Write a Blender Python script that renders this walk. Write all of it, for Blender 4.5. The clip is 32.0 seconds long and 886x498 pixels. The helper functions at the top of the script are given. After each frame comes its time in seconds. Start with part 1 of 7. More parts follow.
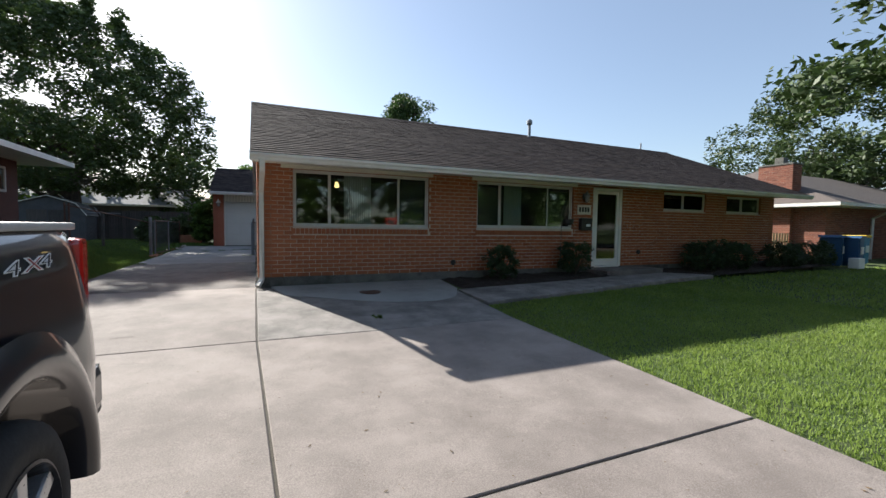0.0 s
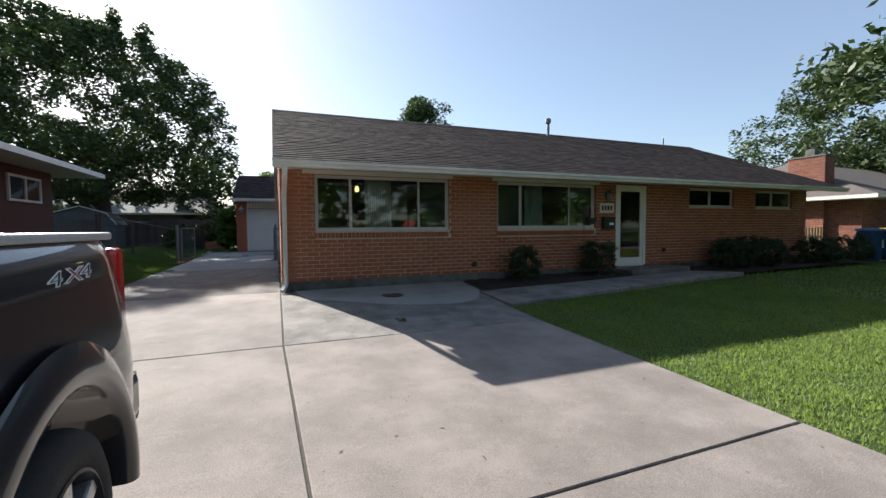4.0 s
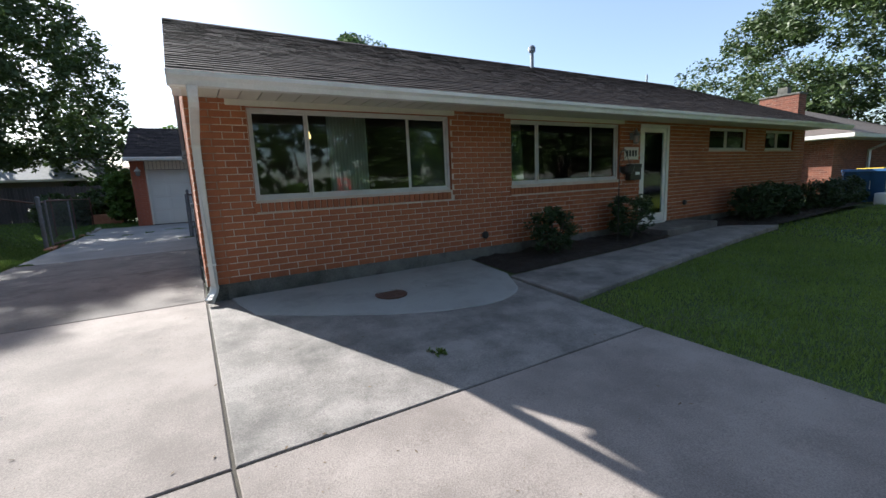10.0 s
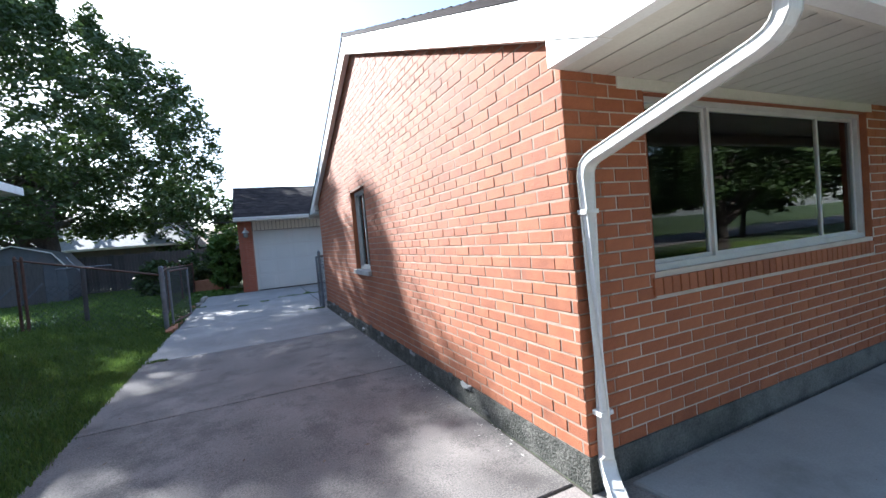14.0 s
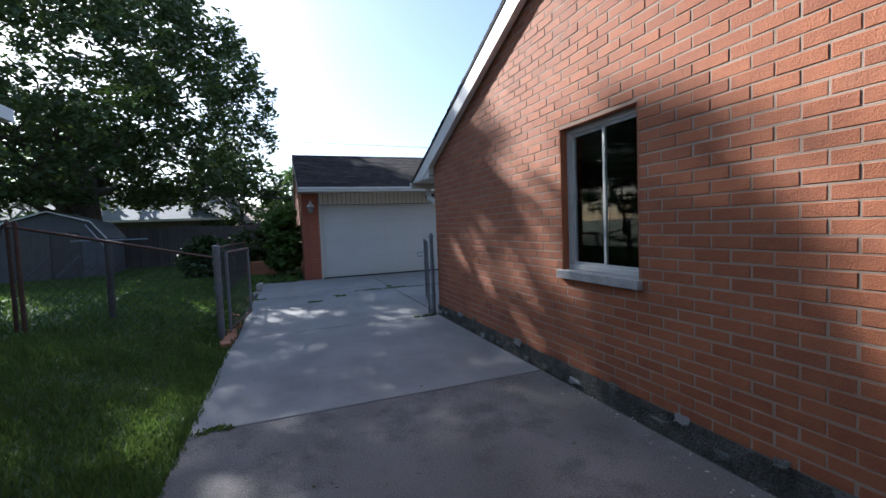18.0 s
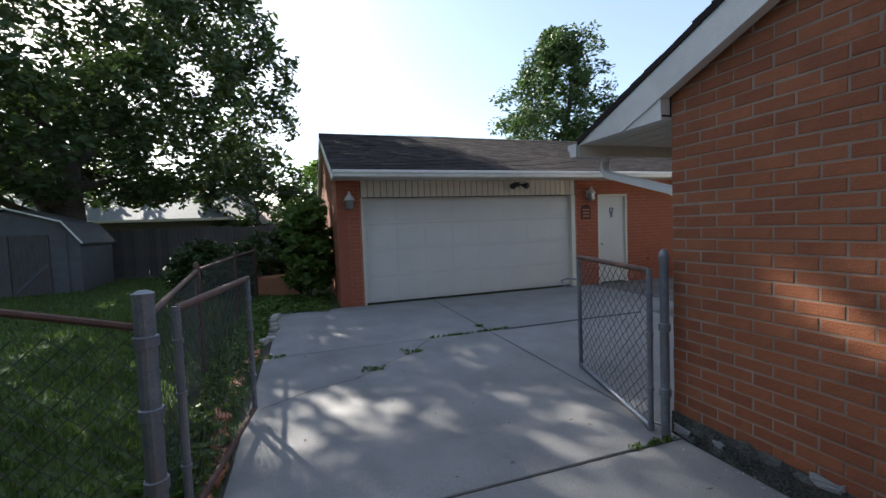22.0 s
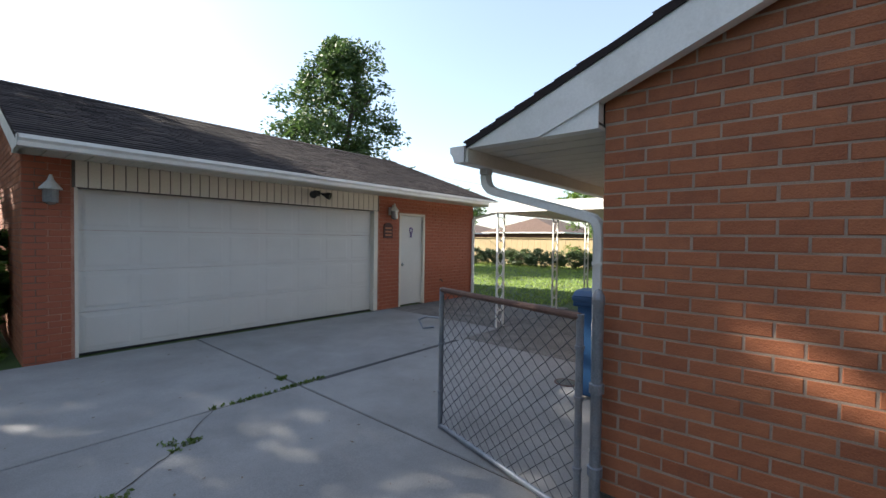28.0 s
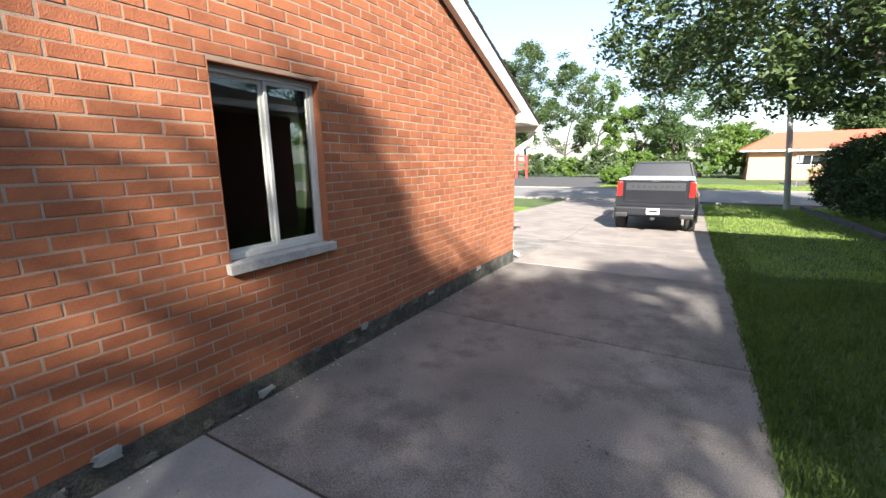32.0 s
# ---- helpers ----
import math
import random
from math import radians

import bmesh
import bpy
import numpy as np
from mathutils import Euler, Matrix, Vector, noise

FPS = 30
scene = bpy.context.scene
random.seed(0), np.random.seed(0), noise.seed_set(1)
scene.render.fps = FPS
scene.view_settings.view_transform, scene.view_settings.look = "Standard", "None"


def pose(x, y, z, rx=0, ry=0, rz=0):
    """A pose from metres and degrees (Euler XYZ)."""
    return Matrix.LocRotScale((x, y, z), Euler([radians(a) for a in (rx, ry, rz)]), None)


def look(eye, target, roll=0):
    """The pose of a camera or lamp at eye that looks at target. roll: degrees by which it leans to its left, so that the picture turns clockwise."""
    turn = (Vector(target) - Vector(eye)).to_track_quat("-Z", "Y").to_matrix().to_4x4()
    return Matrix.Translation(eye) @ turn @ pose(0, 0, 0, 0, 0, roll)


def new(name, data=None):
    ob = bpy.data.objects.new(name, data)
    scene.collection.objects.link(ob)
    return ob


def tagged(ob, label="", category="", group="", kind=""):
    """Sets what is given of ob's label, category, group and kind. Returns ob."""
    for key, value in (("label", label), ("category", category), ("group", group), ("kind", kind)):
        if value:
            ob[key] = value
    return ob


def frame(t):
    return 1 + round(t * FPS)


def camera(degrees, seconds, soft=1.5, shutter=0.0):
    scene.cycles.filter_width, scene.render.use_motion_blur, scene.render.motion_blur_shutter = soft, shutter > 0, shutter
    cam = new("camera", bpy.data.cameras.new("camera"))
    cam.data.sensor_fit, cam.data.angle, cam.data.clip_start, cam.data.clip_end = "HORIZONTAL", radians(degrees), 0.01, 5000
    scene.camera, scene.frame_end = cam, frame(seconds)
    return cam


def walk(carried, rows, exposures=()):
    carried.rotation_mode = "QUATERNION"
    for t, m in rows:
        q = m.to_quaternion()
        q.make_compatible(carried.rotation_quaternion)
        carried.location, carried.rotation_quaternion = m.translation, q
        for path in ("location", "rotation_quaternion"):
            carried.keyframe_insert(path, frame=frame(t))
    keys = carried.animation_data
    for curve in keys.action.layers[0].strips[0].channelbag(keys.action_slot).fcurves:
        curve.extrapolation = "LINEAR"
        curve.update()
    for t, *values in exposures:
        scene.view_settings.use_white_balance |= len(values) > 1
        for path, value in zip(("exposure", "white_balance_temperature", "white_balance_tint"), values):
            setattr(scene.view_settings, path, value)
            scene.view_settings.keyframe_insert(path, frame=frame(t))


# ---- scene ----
cam = camera(93.2, 32.0)
EXPOSURES = [(0, 1.32, 6200, 10), (8, 1.32, 6150, 10), (10, 1.65, 5950, 10), (11, 1.9, 5800, 10), (12, 2.0, 5700, 10), (13, 2.25, 5550, 10), (14.5, 2.35, 5500, 10), (17, 1.55, 5550, 10), (18, 1.65, 5600, 10), (19, 1.7, 5800, 10), (20, 1.75, 6000, 10), (21, 1.75, 6200, 10),
             (22.5, 1.95, 6350, 10), (24, 2.1, 6450, 10), (26.5, 2.35, 6400, 10), (28, 2.2, 6550, 10), (29, 2.2, 6650, 10), (30, 2.5, 6400, 10), (31, 2.55, 6200, 10), (32, 2.2, 6350, 10)]
PATH = [
    (0, (-0.037, -0.656, 1.559), (0.78, 1.167, 1.454), 0.8),
    (0.5, (-0.037, -0.647, 1.551), (0.768, 1.18, 1.442), 1.0),
    (1, (-0.056, -0.652, 1.575), (0.743, 1.178, 1.469), 0.3),
    (1.5, (-0.064, -0.649, 1.568), (0.722, 1.186, 1.445), 0.7),
    (2, (-0.079, -0.647, 1.566), (0.719, 1.184, 1.459), -0.7),
    (2.5, (-0.072, -0.654, 1.569), (0.699, 1.189, 1.474), 0.1),
    (3, (-0.067, -0.665, 1.567), (0.672, 1.19, 1.457), 0.2),
    (3.5, (-0.074, -0.659, 1.564), (0.67, 1.195, 1.468), -0.3),
    (5.5, (-0.151, -0.188, 1.525), (0.558, 1.679, 1.421), -0.7),
    (6, (-0.191, -0.144, 1.503), (0.541, 1.715, 1.397), 0.1),
    (6.5, (-0.185, -0.16, 1.509), (0.533, 1.701, 1.364), -0.2),
    (7, (-0.197, -0.089, 1.502), (0.542, 1.761, 1.322), -1.2),
    (7.5, (-0.076, 0.097, 1.498), (0.664, 1.943, 1.284), -1.8),
    (8, (0.019, 0.424, 1.512), (0.763, 2.263, 1.255), -0.8),
    (8.5, (0.065, 0.816, 1.546), (0.898, 2.614, 1.279), -3.8),
    (9, (0.116, 1.31, 1.54), (0.953, 3.112, 1.314), -1.4),
    (9.5, (0.052, 1.816, 1.599), (0.888, 3.624, 1.414), -1.5),
    (10, (-0.059, 2.265, 1.649), (0.947, 3.965, 1.334), -2.6),
    (10.5, (-0.268, 2.821, 1.643), (0.629, 4.58, 1.321), -3.2),
    (11, (-0.503, 3.345, 1.671), (0.391, 5.094, 1.295), -2.2),
    (11.5, (-0.633, 3.84, 1.69), (0.306, 5.577, 1.371), -1.9),
    (12, (-0.801, 4.308, 1.757), (0.168, 6.047, 1.559), -2.8),
    (12.5, (-0.995, 4.719, 1.805), (0.038, 6.416, 1.578), -4.7),
    (13, (-1.122, 5.168, 1.817), (-0.074, 6.868, 1.709), -2.9),
    (13.5, (-1.363, 5.579, 1.814), (-0.434, 7.348, 1.736), -2.5),
    (14, (-1.58, 5.949, 1.861), (-0.742, 7.764, 1.799), -5.0),
    (14.5, (-1.708, 6.411, 1.88), (-0.99, 8.278, 1.889), -4.1),
    (16.5, (-2.13, 8.125, 1.89), (-1.391, 9.981, 1.803), -1.3),
    (17, (-2.19, 8.591, 1.864), (-1.554, 10.486, 1.802), -1.6),
    (17.5, (-2.276, 9.123, 1.872), (-1.713, 11.039, 1.769), -0.4),
    (18, (-2.332, 9.634, 1.88), (-1.632, 11.505, 1.771), -2.3),
    (18.5, (-2.327, 10.185, 1.861), (-1.675, 12.072, 1.743), -0.5),
    (19, (-2.372, 10.737, 1.881), (-1.7, 12.617, 1.758), -0.7),
    (19.5, (-2.376, 11.32, 1.909), (-1.762, 13.222, 1.848), -1.4),
    (20, (-2.421, 11.905, 1.914), (-1.768, 13.788, 1.745), -1.6),
    (20.5, (-2.453, 12.426, 1.933), (-1.758, 14.29, 1.727), -4.3),
    (21, (-2.473, 12.942, 1.975), (-1.904, 14.853, 1.82), -3.1),
    (21.5, (-2.532, 13.393, 1.983), (-1.859, 15.27, 1.837), -3.2),
    (22, (-2.509, 13.82, 1.988), (-1.877, 15.715, 1.884), -2.2),
    (22.5, (-2.524, 14.202, 2.003), (-1.852, 16.078, 1.84), -1.1),
    (23, (-2.558, 14.549, 2.013), (-1.79, 16.379, 1.77), -2.0),
    (23.5, (-2.529, 14.861, 2.009), (-1.814, 16.719, 1.811), -0.4),
    (24, (-2.479, 15.143, 2.021), (-1.785, 17.004, 1.786), 1.1),
    (24.5, (-2.5, 15.387, 2.048), (-1.688, 17.207, 1.888), 1.5),
    (26.5, (-2.46, 15.431, 2.062), (-1.219, 16.997, 1.97), 1.8),
    (27, (-2.459, 15.399, 2.058), (-1.144, 16.904, 1.992), 1.6),
    (27.5, (-2.449, 15.345, 2.058), (-1.015, 16.738, 2.015), 1.5),
    (28, (-2.456, 15.295, 2.045), (-0.921, 16.576, 1.998), 0.8),
    (28.5, (-2.42, 15.23, 2.027), (-0.723, 16.286, 1.966), 0.7),
    (29, (-2.383, 15.057, 1.994), (-0.441, 15.513, 1.854), 0.5),
    (29.5, (-2.452, 14.688, 2.059), (-0.464, 14.641, 1.845), 0.1),
    (30, (-2.406, 14.589, 2.083), (-0.497, 14.06, 1.809), 0.2),
    (30.5, (-2.403, 14.53, 2.11), (-0.782, 13.404, 1.788), 0.3),
    (31, (-2.473, 14.505, 2.134), (-1.231, 12.973, 1.803), 0.8),
    (31.5, (-2.513, 14.479, 2.125), (-1.489, 12.789, 1.814), 0.6),
    (32, (-2.536, 14.368, 2.079), (-1.542, 12.681, 1.669), -0.8),
]
walk(cam, [(t, look(eye, target, roll)) for t, eye, target, roll in PATH], EXPOSURES)

# ---- world and sun ----
SUN_AZ, SUN_EL = 24.4, 30.0          # degrees west of +y, and above the horizon
world = bpy.data.worlds.new("sky")
scene.world = world
world.use_nodes = True
wn = world.node_tree
sky = wn.nodes.new("ShaderNodeTexSky")
sky.sky_type, sky.sun_disc = "NISHITA", False
sky.sun_elevation, sky.sun_rotation = radians(SUN_EL), radians(-SUN_AZ)
sky.air_density, sky.dust_density, sky.ozone_density = 1.0, 1.0, 1.0
haze = wn.nodes.new("ShaderNodeMix")            # thin summer haze over the clear sky
haze.data_type = "RGBA"
haze.inputs[0].default_value = 0.16
haze.inputs[7].default_value = (5.6, 6.3, 7.2, 1)
wn.links.new(sky.outputs[0], haze.inputs[6])
wn.links.new(haze.outputs[2], wn.nodes["Background"].inputs[0])
wn.nodes["Background"].inputs[1].default_value = 0.068
sun = new("sun", bpy.data.lights.new("sun", "SUN"))
sun.data.energy, sun.data.angle, sun.data.color = 5.0, radians(0.55), (1.0, 0.93, 0.82)
to_sun = Vector((-math.sin(radians(SUN_AZ)) * math.cos(radians(SUN_EL)), math.cos(radians(SUN_AZ)) * math.cos(radians(SUN_EL)), math.sin(radians(SUN_EL))))
sun.matrix_world = look(to_sun * 50, (0, 0, 0))


# ---- materials ----
def material(name, a, b=None, rough=0.8, scale=6.0, fine=60.0, bump=0.2, depth=0.01, metal=0.0, c=None, stain=0.0, stain_scale=0.7,
             island=0.0, spec=0.5, coat=0.0, trans=0.0, emit=0.0, stretch=(1, 1, 1), value=0.0, crisp=0.28):
    """Two colours mixed by coarse and fine noise, stains of colour c, an optional step per piece, and fine relief."""
    m = bpy.data.materials.new(name)
    m.use_nodes = True
    t = m.node_tree
    p = t.nodes["Principled BSDF"]
    b = b or a

    def node(kind, **kw):
        n = t.nodes.new(kind)
        for key, val in kw.items():
            n.inputs[key].default_value = val
        return n

    co = node("ShaderNodeTexCoord")
    mp = node("ShaderNodeMapping", Scale=stretch)
    t.links.new(co.outputs["Object"], mp.inputs["Vector"])
    n1 = node("ShaderNodeTexNoise", Scale=scale, Detail=5.0, Roughness=0.6)
    n2 = node("ShaderNodeTexNoise", Scale=fine, Detail=3.0, Roughness=0.6)
    t.links.new(mp.outputs[0], n1.inputs["Vector"])
    t.links.new(mp.outputs[0], n2.inputs["Vector"])
    add = node("ShaderNodeMath")
    add.operation = "ADD"
    t.links.new(n1.outputs["Fac"], add.inputs[0])
    t.links.new(n2.outputs["Fac"], add.inputs[1])
    ramp = node("ShaderNodeMapRange")
    ramp.inputs["From Min"].default_value, ramp.inputs["From Max"].default_value = 1 - crisp, 1 + crisp
    t.links.new(add.outputs[0], ramp.inputs["Value"])
    fac = ramp.outputs[0]
    if island:
        gi, oi = node("ShaderNodeNewGeometry"), node("ShaderNodeObjectInfo")
        s = node("ShaderNodeMath")
        s.operation = "ADD"
        t.links.new(gi.outputs["Random Per Island"], s.inputs[0])
        t.links.new(oi.outputs["Random"], s.inputs[1])
        fr = node("ShaderNodeMath")
        fr.operation = "FRACT"
        t.links.new(s.outputs[0], fr.inputs[0])
        mixf = node("ShaderNodeMix")
        mixf.inputs[0].default_value = island
        t.links.new(ramp.outputs[0], mixf.inputs[2])
        t.links.new(fr.outputs[0], mixf.inputs[3])
        fac = mixf.outputs[0]
    mix = node("ShaderNodeMix")
    mix.data_type = "RGBA"
    mix.inputs[6].default_value, mix.inputs[7].default_value = (*a, 1), (*b, 1)
    t.links.new(fac, mix.inputs[0])
    colour = mix.outputs[2]
    if c:
        n3 = node("ShaderNodeTexNoise", Scale=stain_scale, Detail=6.0, Roughness=0.65)
        t.links.new(co.outputs["Object"], n3.inputs["Vector"])
        r3 = node("ShaderNodeMapRange")
        r3.inputs["From Min"].default_value, r3.inputs["From Max"].default_value, r3.inputs["To Max"].default_value = 0.5, 0.72, stain
        t.links.new(n3.outputs["Fac"], r3.inputs["Value"])
        m3 = node("ShaderNodeMix")
        m3.data_type = "RGBA"
        m3.inputs[7].default_value = (*c, 1)
        t.links.new(r3.outputs[0], m3.inputs[0])
        t.links.new(colour, m3.inputs[6])
        colour = m3.outputs[2]
    if value:
        oi2 = node("ShaderNodeObjectInfo")
        hs = node("ShaderNodeHueSaturation")
        mr = node("ShaderNodeMapRange")
        mr.inputs["To Min"].default_value, mr.inputs["To Max"].default_value = 1 - value, 1 + value
        t.links.new(oi2.outputs["Random"], mr.inputs["Value"])
        t.links.new(mr.outputs[0], hs.inputs["Value"])
        t.links.new(colour, hs.inputs["Color"])
        colour = hs.outputs[0]
    t.links.new(colour, p.inputs["Base Color"])
    rr = node("ShaderNodeMapRange")
    rr.inputs["To Min"].default_value, rr.inputs["To Max"].default_value = max(0.02, rough - 0.08), min(1, rough + 0.08)
    t.links.new(n2.outputs["Fac"], rr.inputs["Value"])
    t.links.new(rr.outputs[0], p.inputs["Roughness"])
    p.inputs["Metallic"].default_value = metal
    p.inputs["Specular IOR Level"].default_value = spec
    p.inputs["Coat Weight"].default_value = coat
    p.inputs["Coat Roughness"].default_value = 0.03
    if bump:
        bp = node("ShaderNodeBump", Strength=bump, Distance=depth)
        t.links.new(add.outputs[0], bp.inputs["Height"])
        t.links.new(bp.outputs[0], p.inputs["Normal"])
    if emit:
        t.links.new(colour, p.inputs["Emission Color"])
        p.inputs["Emission Strength"].default_value = emit
    if trans:
        tr = node("ShaderNodeBsdfTranslucent")
        t.links.new(colour, tr.inputs[0])
        mx = node("ShaderNodeMixShader")
        mx.inputs[0].default_value = trans
        t.links.new(p.outputs[0], mx.inputs[1])
        t.links.new(tr.outputs[0], mx.inputs[2])
        t.links.new(mx.outputs[0], t.nodes["Material Output"].inputs[0])
    return m


def glass(name, tint, gloss=1.0):
    m = bpy.data.materials.new(name)
    m.use_nodes = True
    t = m.node_tree
    t.nodes.remove(t.nodes["Principled BSDF"])
    tr, gl, fr, mx = (t.nodes.new("ShaderNode" + k) for k in ("BsdfTransparent", "BsdfGlossy", "Fresnel", "MixShader"))
    tr.inputs[0].default_value = (*tint, 1)
    gl.inputs["Roughness"].default_value = 0.01
    gl.inputs[0].default_value = (gloss, gloss, gloss, 1)
    fr.inputs[0].default_value = 1.5
    t.links.new(fr.outputs[0], mx.inputs[0])
    t.links.new(tr.outputs[0], mx.inputs[1])
    t.links.new(gl.outputs[0], mx.inputs[2])
    t.links.new(mx.outputs[0], t.nodes["Material Output"].inputs[0])
    return m


BRICK = material("brick_red", (0.225, 0.068, 0.029), (0.405, 0.142, 0.060), 0.85, 9, 120, 0.7, 0.005, island=0.45, c=(0.15, 0.062, 0.038), stain=0.4, stain_scale=3.1, value=0.06)
BRICK_G = material("brick_painted_red", (0.27, 0.070, 0.034), (0.33, 0.095, 0.045), 0.75, 5, 90, 0.3, 0.004, island=0.3)
BRICK_D = material("brick_brown", (0.06, 0.026, 0.021), (0.105, 0.044, 0.032), 0.85, 6, 80, 0.3, 0.004, island=0.6)
MORTAR = material("mortar", (0.24, 0.165, 0.12), (0.39, 0.30, 0.23), 0.95, 6, 160, 0.5, 0.004, c=(0.15, 0.10, 0.072), stain=0.75, stain_scale=1.3)
MORTAR_F = material("pale_mortar", (0.46, 0.385, 0.31), (0.60, 0.52, 0.43), 0.95, 6, 160, 0.5, 0.004, c=(0.24, 0.19, 0.15), stain=0.5, stain_scale=1.3)
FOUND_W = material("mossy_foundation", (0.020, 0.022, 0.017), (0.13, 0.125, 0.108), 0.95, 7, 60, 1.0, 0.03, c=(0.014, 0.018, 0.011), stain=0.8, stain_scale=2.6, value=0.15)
FOUND = material("foundation_concrete", (0.075, 0.077, 0.070), (0.19, 0.185, 0.165), 0.92, 5, 70, 0.8, 0.015, c=(0.025, 0.03, 0.022), stain=0.9, stain_scale=1.6)
CONC = material("old_concrete", (0.155, 0.133, 0.120), (0.275, 0.240, 0.219), 0.9, 1.7, 110, 0.6, 0.006, c=(0.135, 0.118, 0.107), stain=0.6, stain_scale=0.55, value=0.05, crisp=0.2)
CONC_N = material("grey_concrete", (0.200, 0.193, 0.187), (0.315, 0.305, 0.295), 0.9, 1.7, 110, 0.5, 0.006, c=(0.155, 0.148, 0.142), stain=0.5, stain_scale=0.7, value=0.05)
# Real stains, on a base also darkened for the shade over these slabs.
CONC_D = material("stained_shaded_concrete", (0.095, 0.086, 0.079), (0.225, 0.203, 0.185), 0.9, 3.2, 95, 0.8, 0.008, c=(0.062, 0.057, 0.053), stain=0.7, stain_scale=1.6, value=0.14, crisp=0.17)
CONC_S = material("damp_stained_concrete", (0.14, 0.127, 0.117), (0.27, 0.248, 0.23), 0.88, 3.0, 90, 0.6, 0.006, c=(0.055, 0.054, 0.05), stain=0.85, stain_scale=1.25, crisp=0.18)
CONC_P = material("pale_new_concrete", (0.26, 0.26, 0.25), (0.34, 0.34, 0.33), 0.88, 2, 90, 0.2, 0.003, c=(0.11, 0.108, 0.104), stain=0.75, stain_scale=1.0)
JOINT = material("joint_dirt", (0.03, 0.026, 0.02), (0.07, 0.06, 0.045), 0.95, 20, 90, 0.5, 0.01)
SHINGLE = material("roof_shingle", (0.013, 0.011, 0.012), (0.058, 0.046, 0.044), 0.97, 14, 220, 0.6, 0.004, island=0.75, spec=0.12, c=(0.06, 0.047, 0.043), stain=0.2, stain_scale=1.5)
BRICK_C = material("brick_chimney", (0.13, 0.045, 0.03), (0.27, 0.10, 0.06), 0.85, 9, 120, 0.35, 0.004, island=0.7)
SHINGLE_BR = material("dark_brown_shingle", (0.05, 0.03, 0.022), (0.10, 0.06, 0.045), 0.95, 10, 120, 0.5, 0.01, c=(0.12, 0.08, 0.06), stain=0.3)
SHINGLE_M = material("brown_shingle", (0.06, 0.05, 0.046), (0.12, 0.10, 0.09), 0.95, 10, 120, 0.5, 0.01, island=0.4, c=(0.15, 0.12, 0.1), stain=0.3)
SHINGLE_N = material("tan_shingle", (0.20, 0.145, 0.11), (0.33, 0.25, 0.20), 0.95, 10, 120, 0.5, 0.01, island=0.4)
WHITE = material("white_painted_metal", (0.66, 0.65, 0.61), (0.76, 0.75, 0.71), 0.45, 4, 60, 0.08, 0.002, c=(0.42, 0.39, 0.33), stain=0.35, stain_scale=2.5)
CREAM = material("cream_soffit", (0.58, 0.54, 0.45), (0.66, 0.62, 0.53), 0.55, 4, 50, 0.08, 0.002, c=(0.4, 0.35, 0.27), stain=0.3)
RUST = material("rusted_steel", (0.075, 0.038, 0.028), (0.15, 0.085, 0.062), 0.75, 14, 90, 0.5, 0.003, metal=0.2)
GALV = material("galvanised_steel", (0.16, 0.18, 0.21), (0.28, 0.30, 0.33), 0.5, 12, 90, 0.15, 0.002, metal=0.6, c=(0.2, 0.14, 0.11), stain=0.5, stain_scale=3)
WIRE = material("chain_wire", (0.045, 0.048, 0.05), (0.10, 0.105, 0.11), 0.55, 9, 60, 0.0, metal=0.4)
PAINTED_JOINT = material("painted_joint", (0.27, 0.095, 0.055), (0.42, 0.22, 0.15), 0.9, 3, 60, 0.3, 0.004)
MORTAR_D = material("dark_mortar", (0.14, 0.085, 0.06), (0.20, 0.13, 0.10), 0.95, 12, 160, 0.5, 0.004)
# Dark brown paints the shade in the grooves between the cream battens.
SHADOWB = material("groove_shade_board", (0.10, 0.085, 0.07), (0.14, 0.12, 0.10), 0.8)
WIRE_D = material("weathered_wire", (0.035, 0.04, 0.035), (0.08, 0.085, 0.08), 0.7, 9, 60, 0.0, metal=0.3)
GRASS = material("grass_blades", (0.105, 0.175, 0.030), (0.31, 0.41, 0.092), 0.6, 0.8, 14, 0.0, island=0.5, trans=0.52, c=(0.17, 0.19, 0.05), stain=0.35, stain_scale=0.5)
# Darker copy of the lawn grass, standing in for shade on the west lawns.
GRASS_SHADE = material("shade_dark_grass", (0.045, 0.090, 0.018), (0.15, 0.225, 0.045), 0.6, 0.8, 14, 0.0, island=0.5, trans=0.42, c=(0.09, 0.12, 0.03), stain=0.35, stain_scale=0.5)
SOIL = material("lawn_ground", (0.032, 0.058, 0.013), (0.075, 0.12, 0.024), 0.95, 2, 70, 0.8, 0.03, c=(0.09, 0.085, 0.035), stain=0.6, stain_scale=0.9)
MULCH = material("dark_mulch", (0.014, 0.011, 0.009), (0.05, 0.036, 0.026), 0.95, 30, 110, 1.0, 0.03)
LEAF = material("leaf_green", (0.024, 0.045, 0.011), (0.065, 0.105, 0.026), 0.55, 0.5, 8, 0.0, island=0.6, trans=0.22)
LEAF_B = material("leaf_bright", (0.055, 0.11, 0.016), (0.13, 0.21, 0.035), 0.55, 0.5, 8, 0.0, island=0.6, trans=0.35)
LEAF_C = material("needle_green", (0.022, 0.052, 0.015), (0.075, 0.125, 0.034), 0.6, 0.5, 8, 0.0, island=0.6, trans=0.3)
LEAF_D = material("shrub_dark", (0.012, 0.028, 0.010), (0.04, 0.075, 0.02), 0.6, 2, 20, 0.0, island=0.6, trans=0.15)
BARK = material("bark", (0.035, 0.026, 0.02), (0.10, 0.08, 0.065), 0.95, 6, 40, 1.0, 0.03, stretch=(1, 1, 0.25))
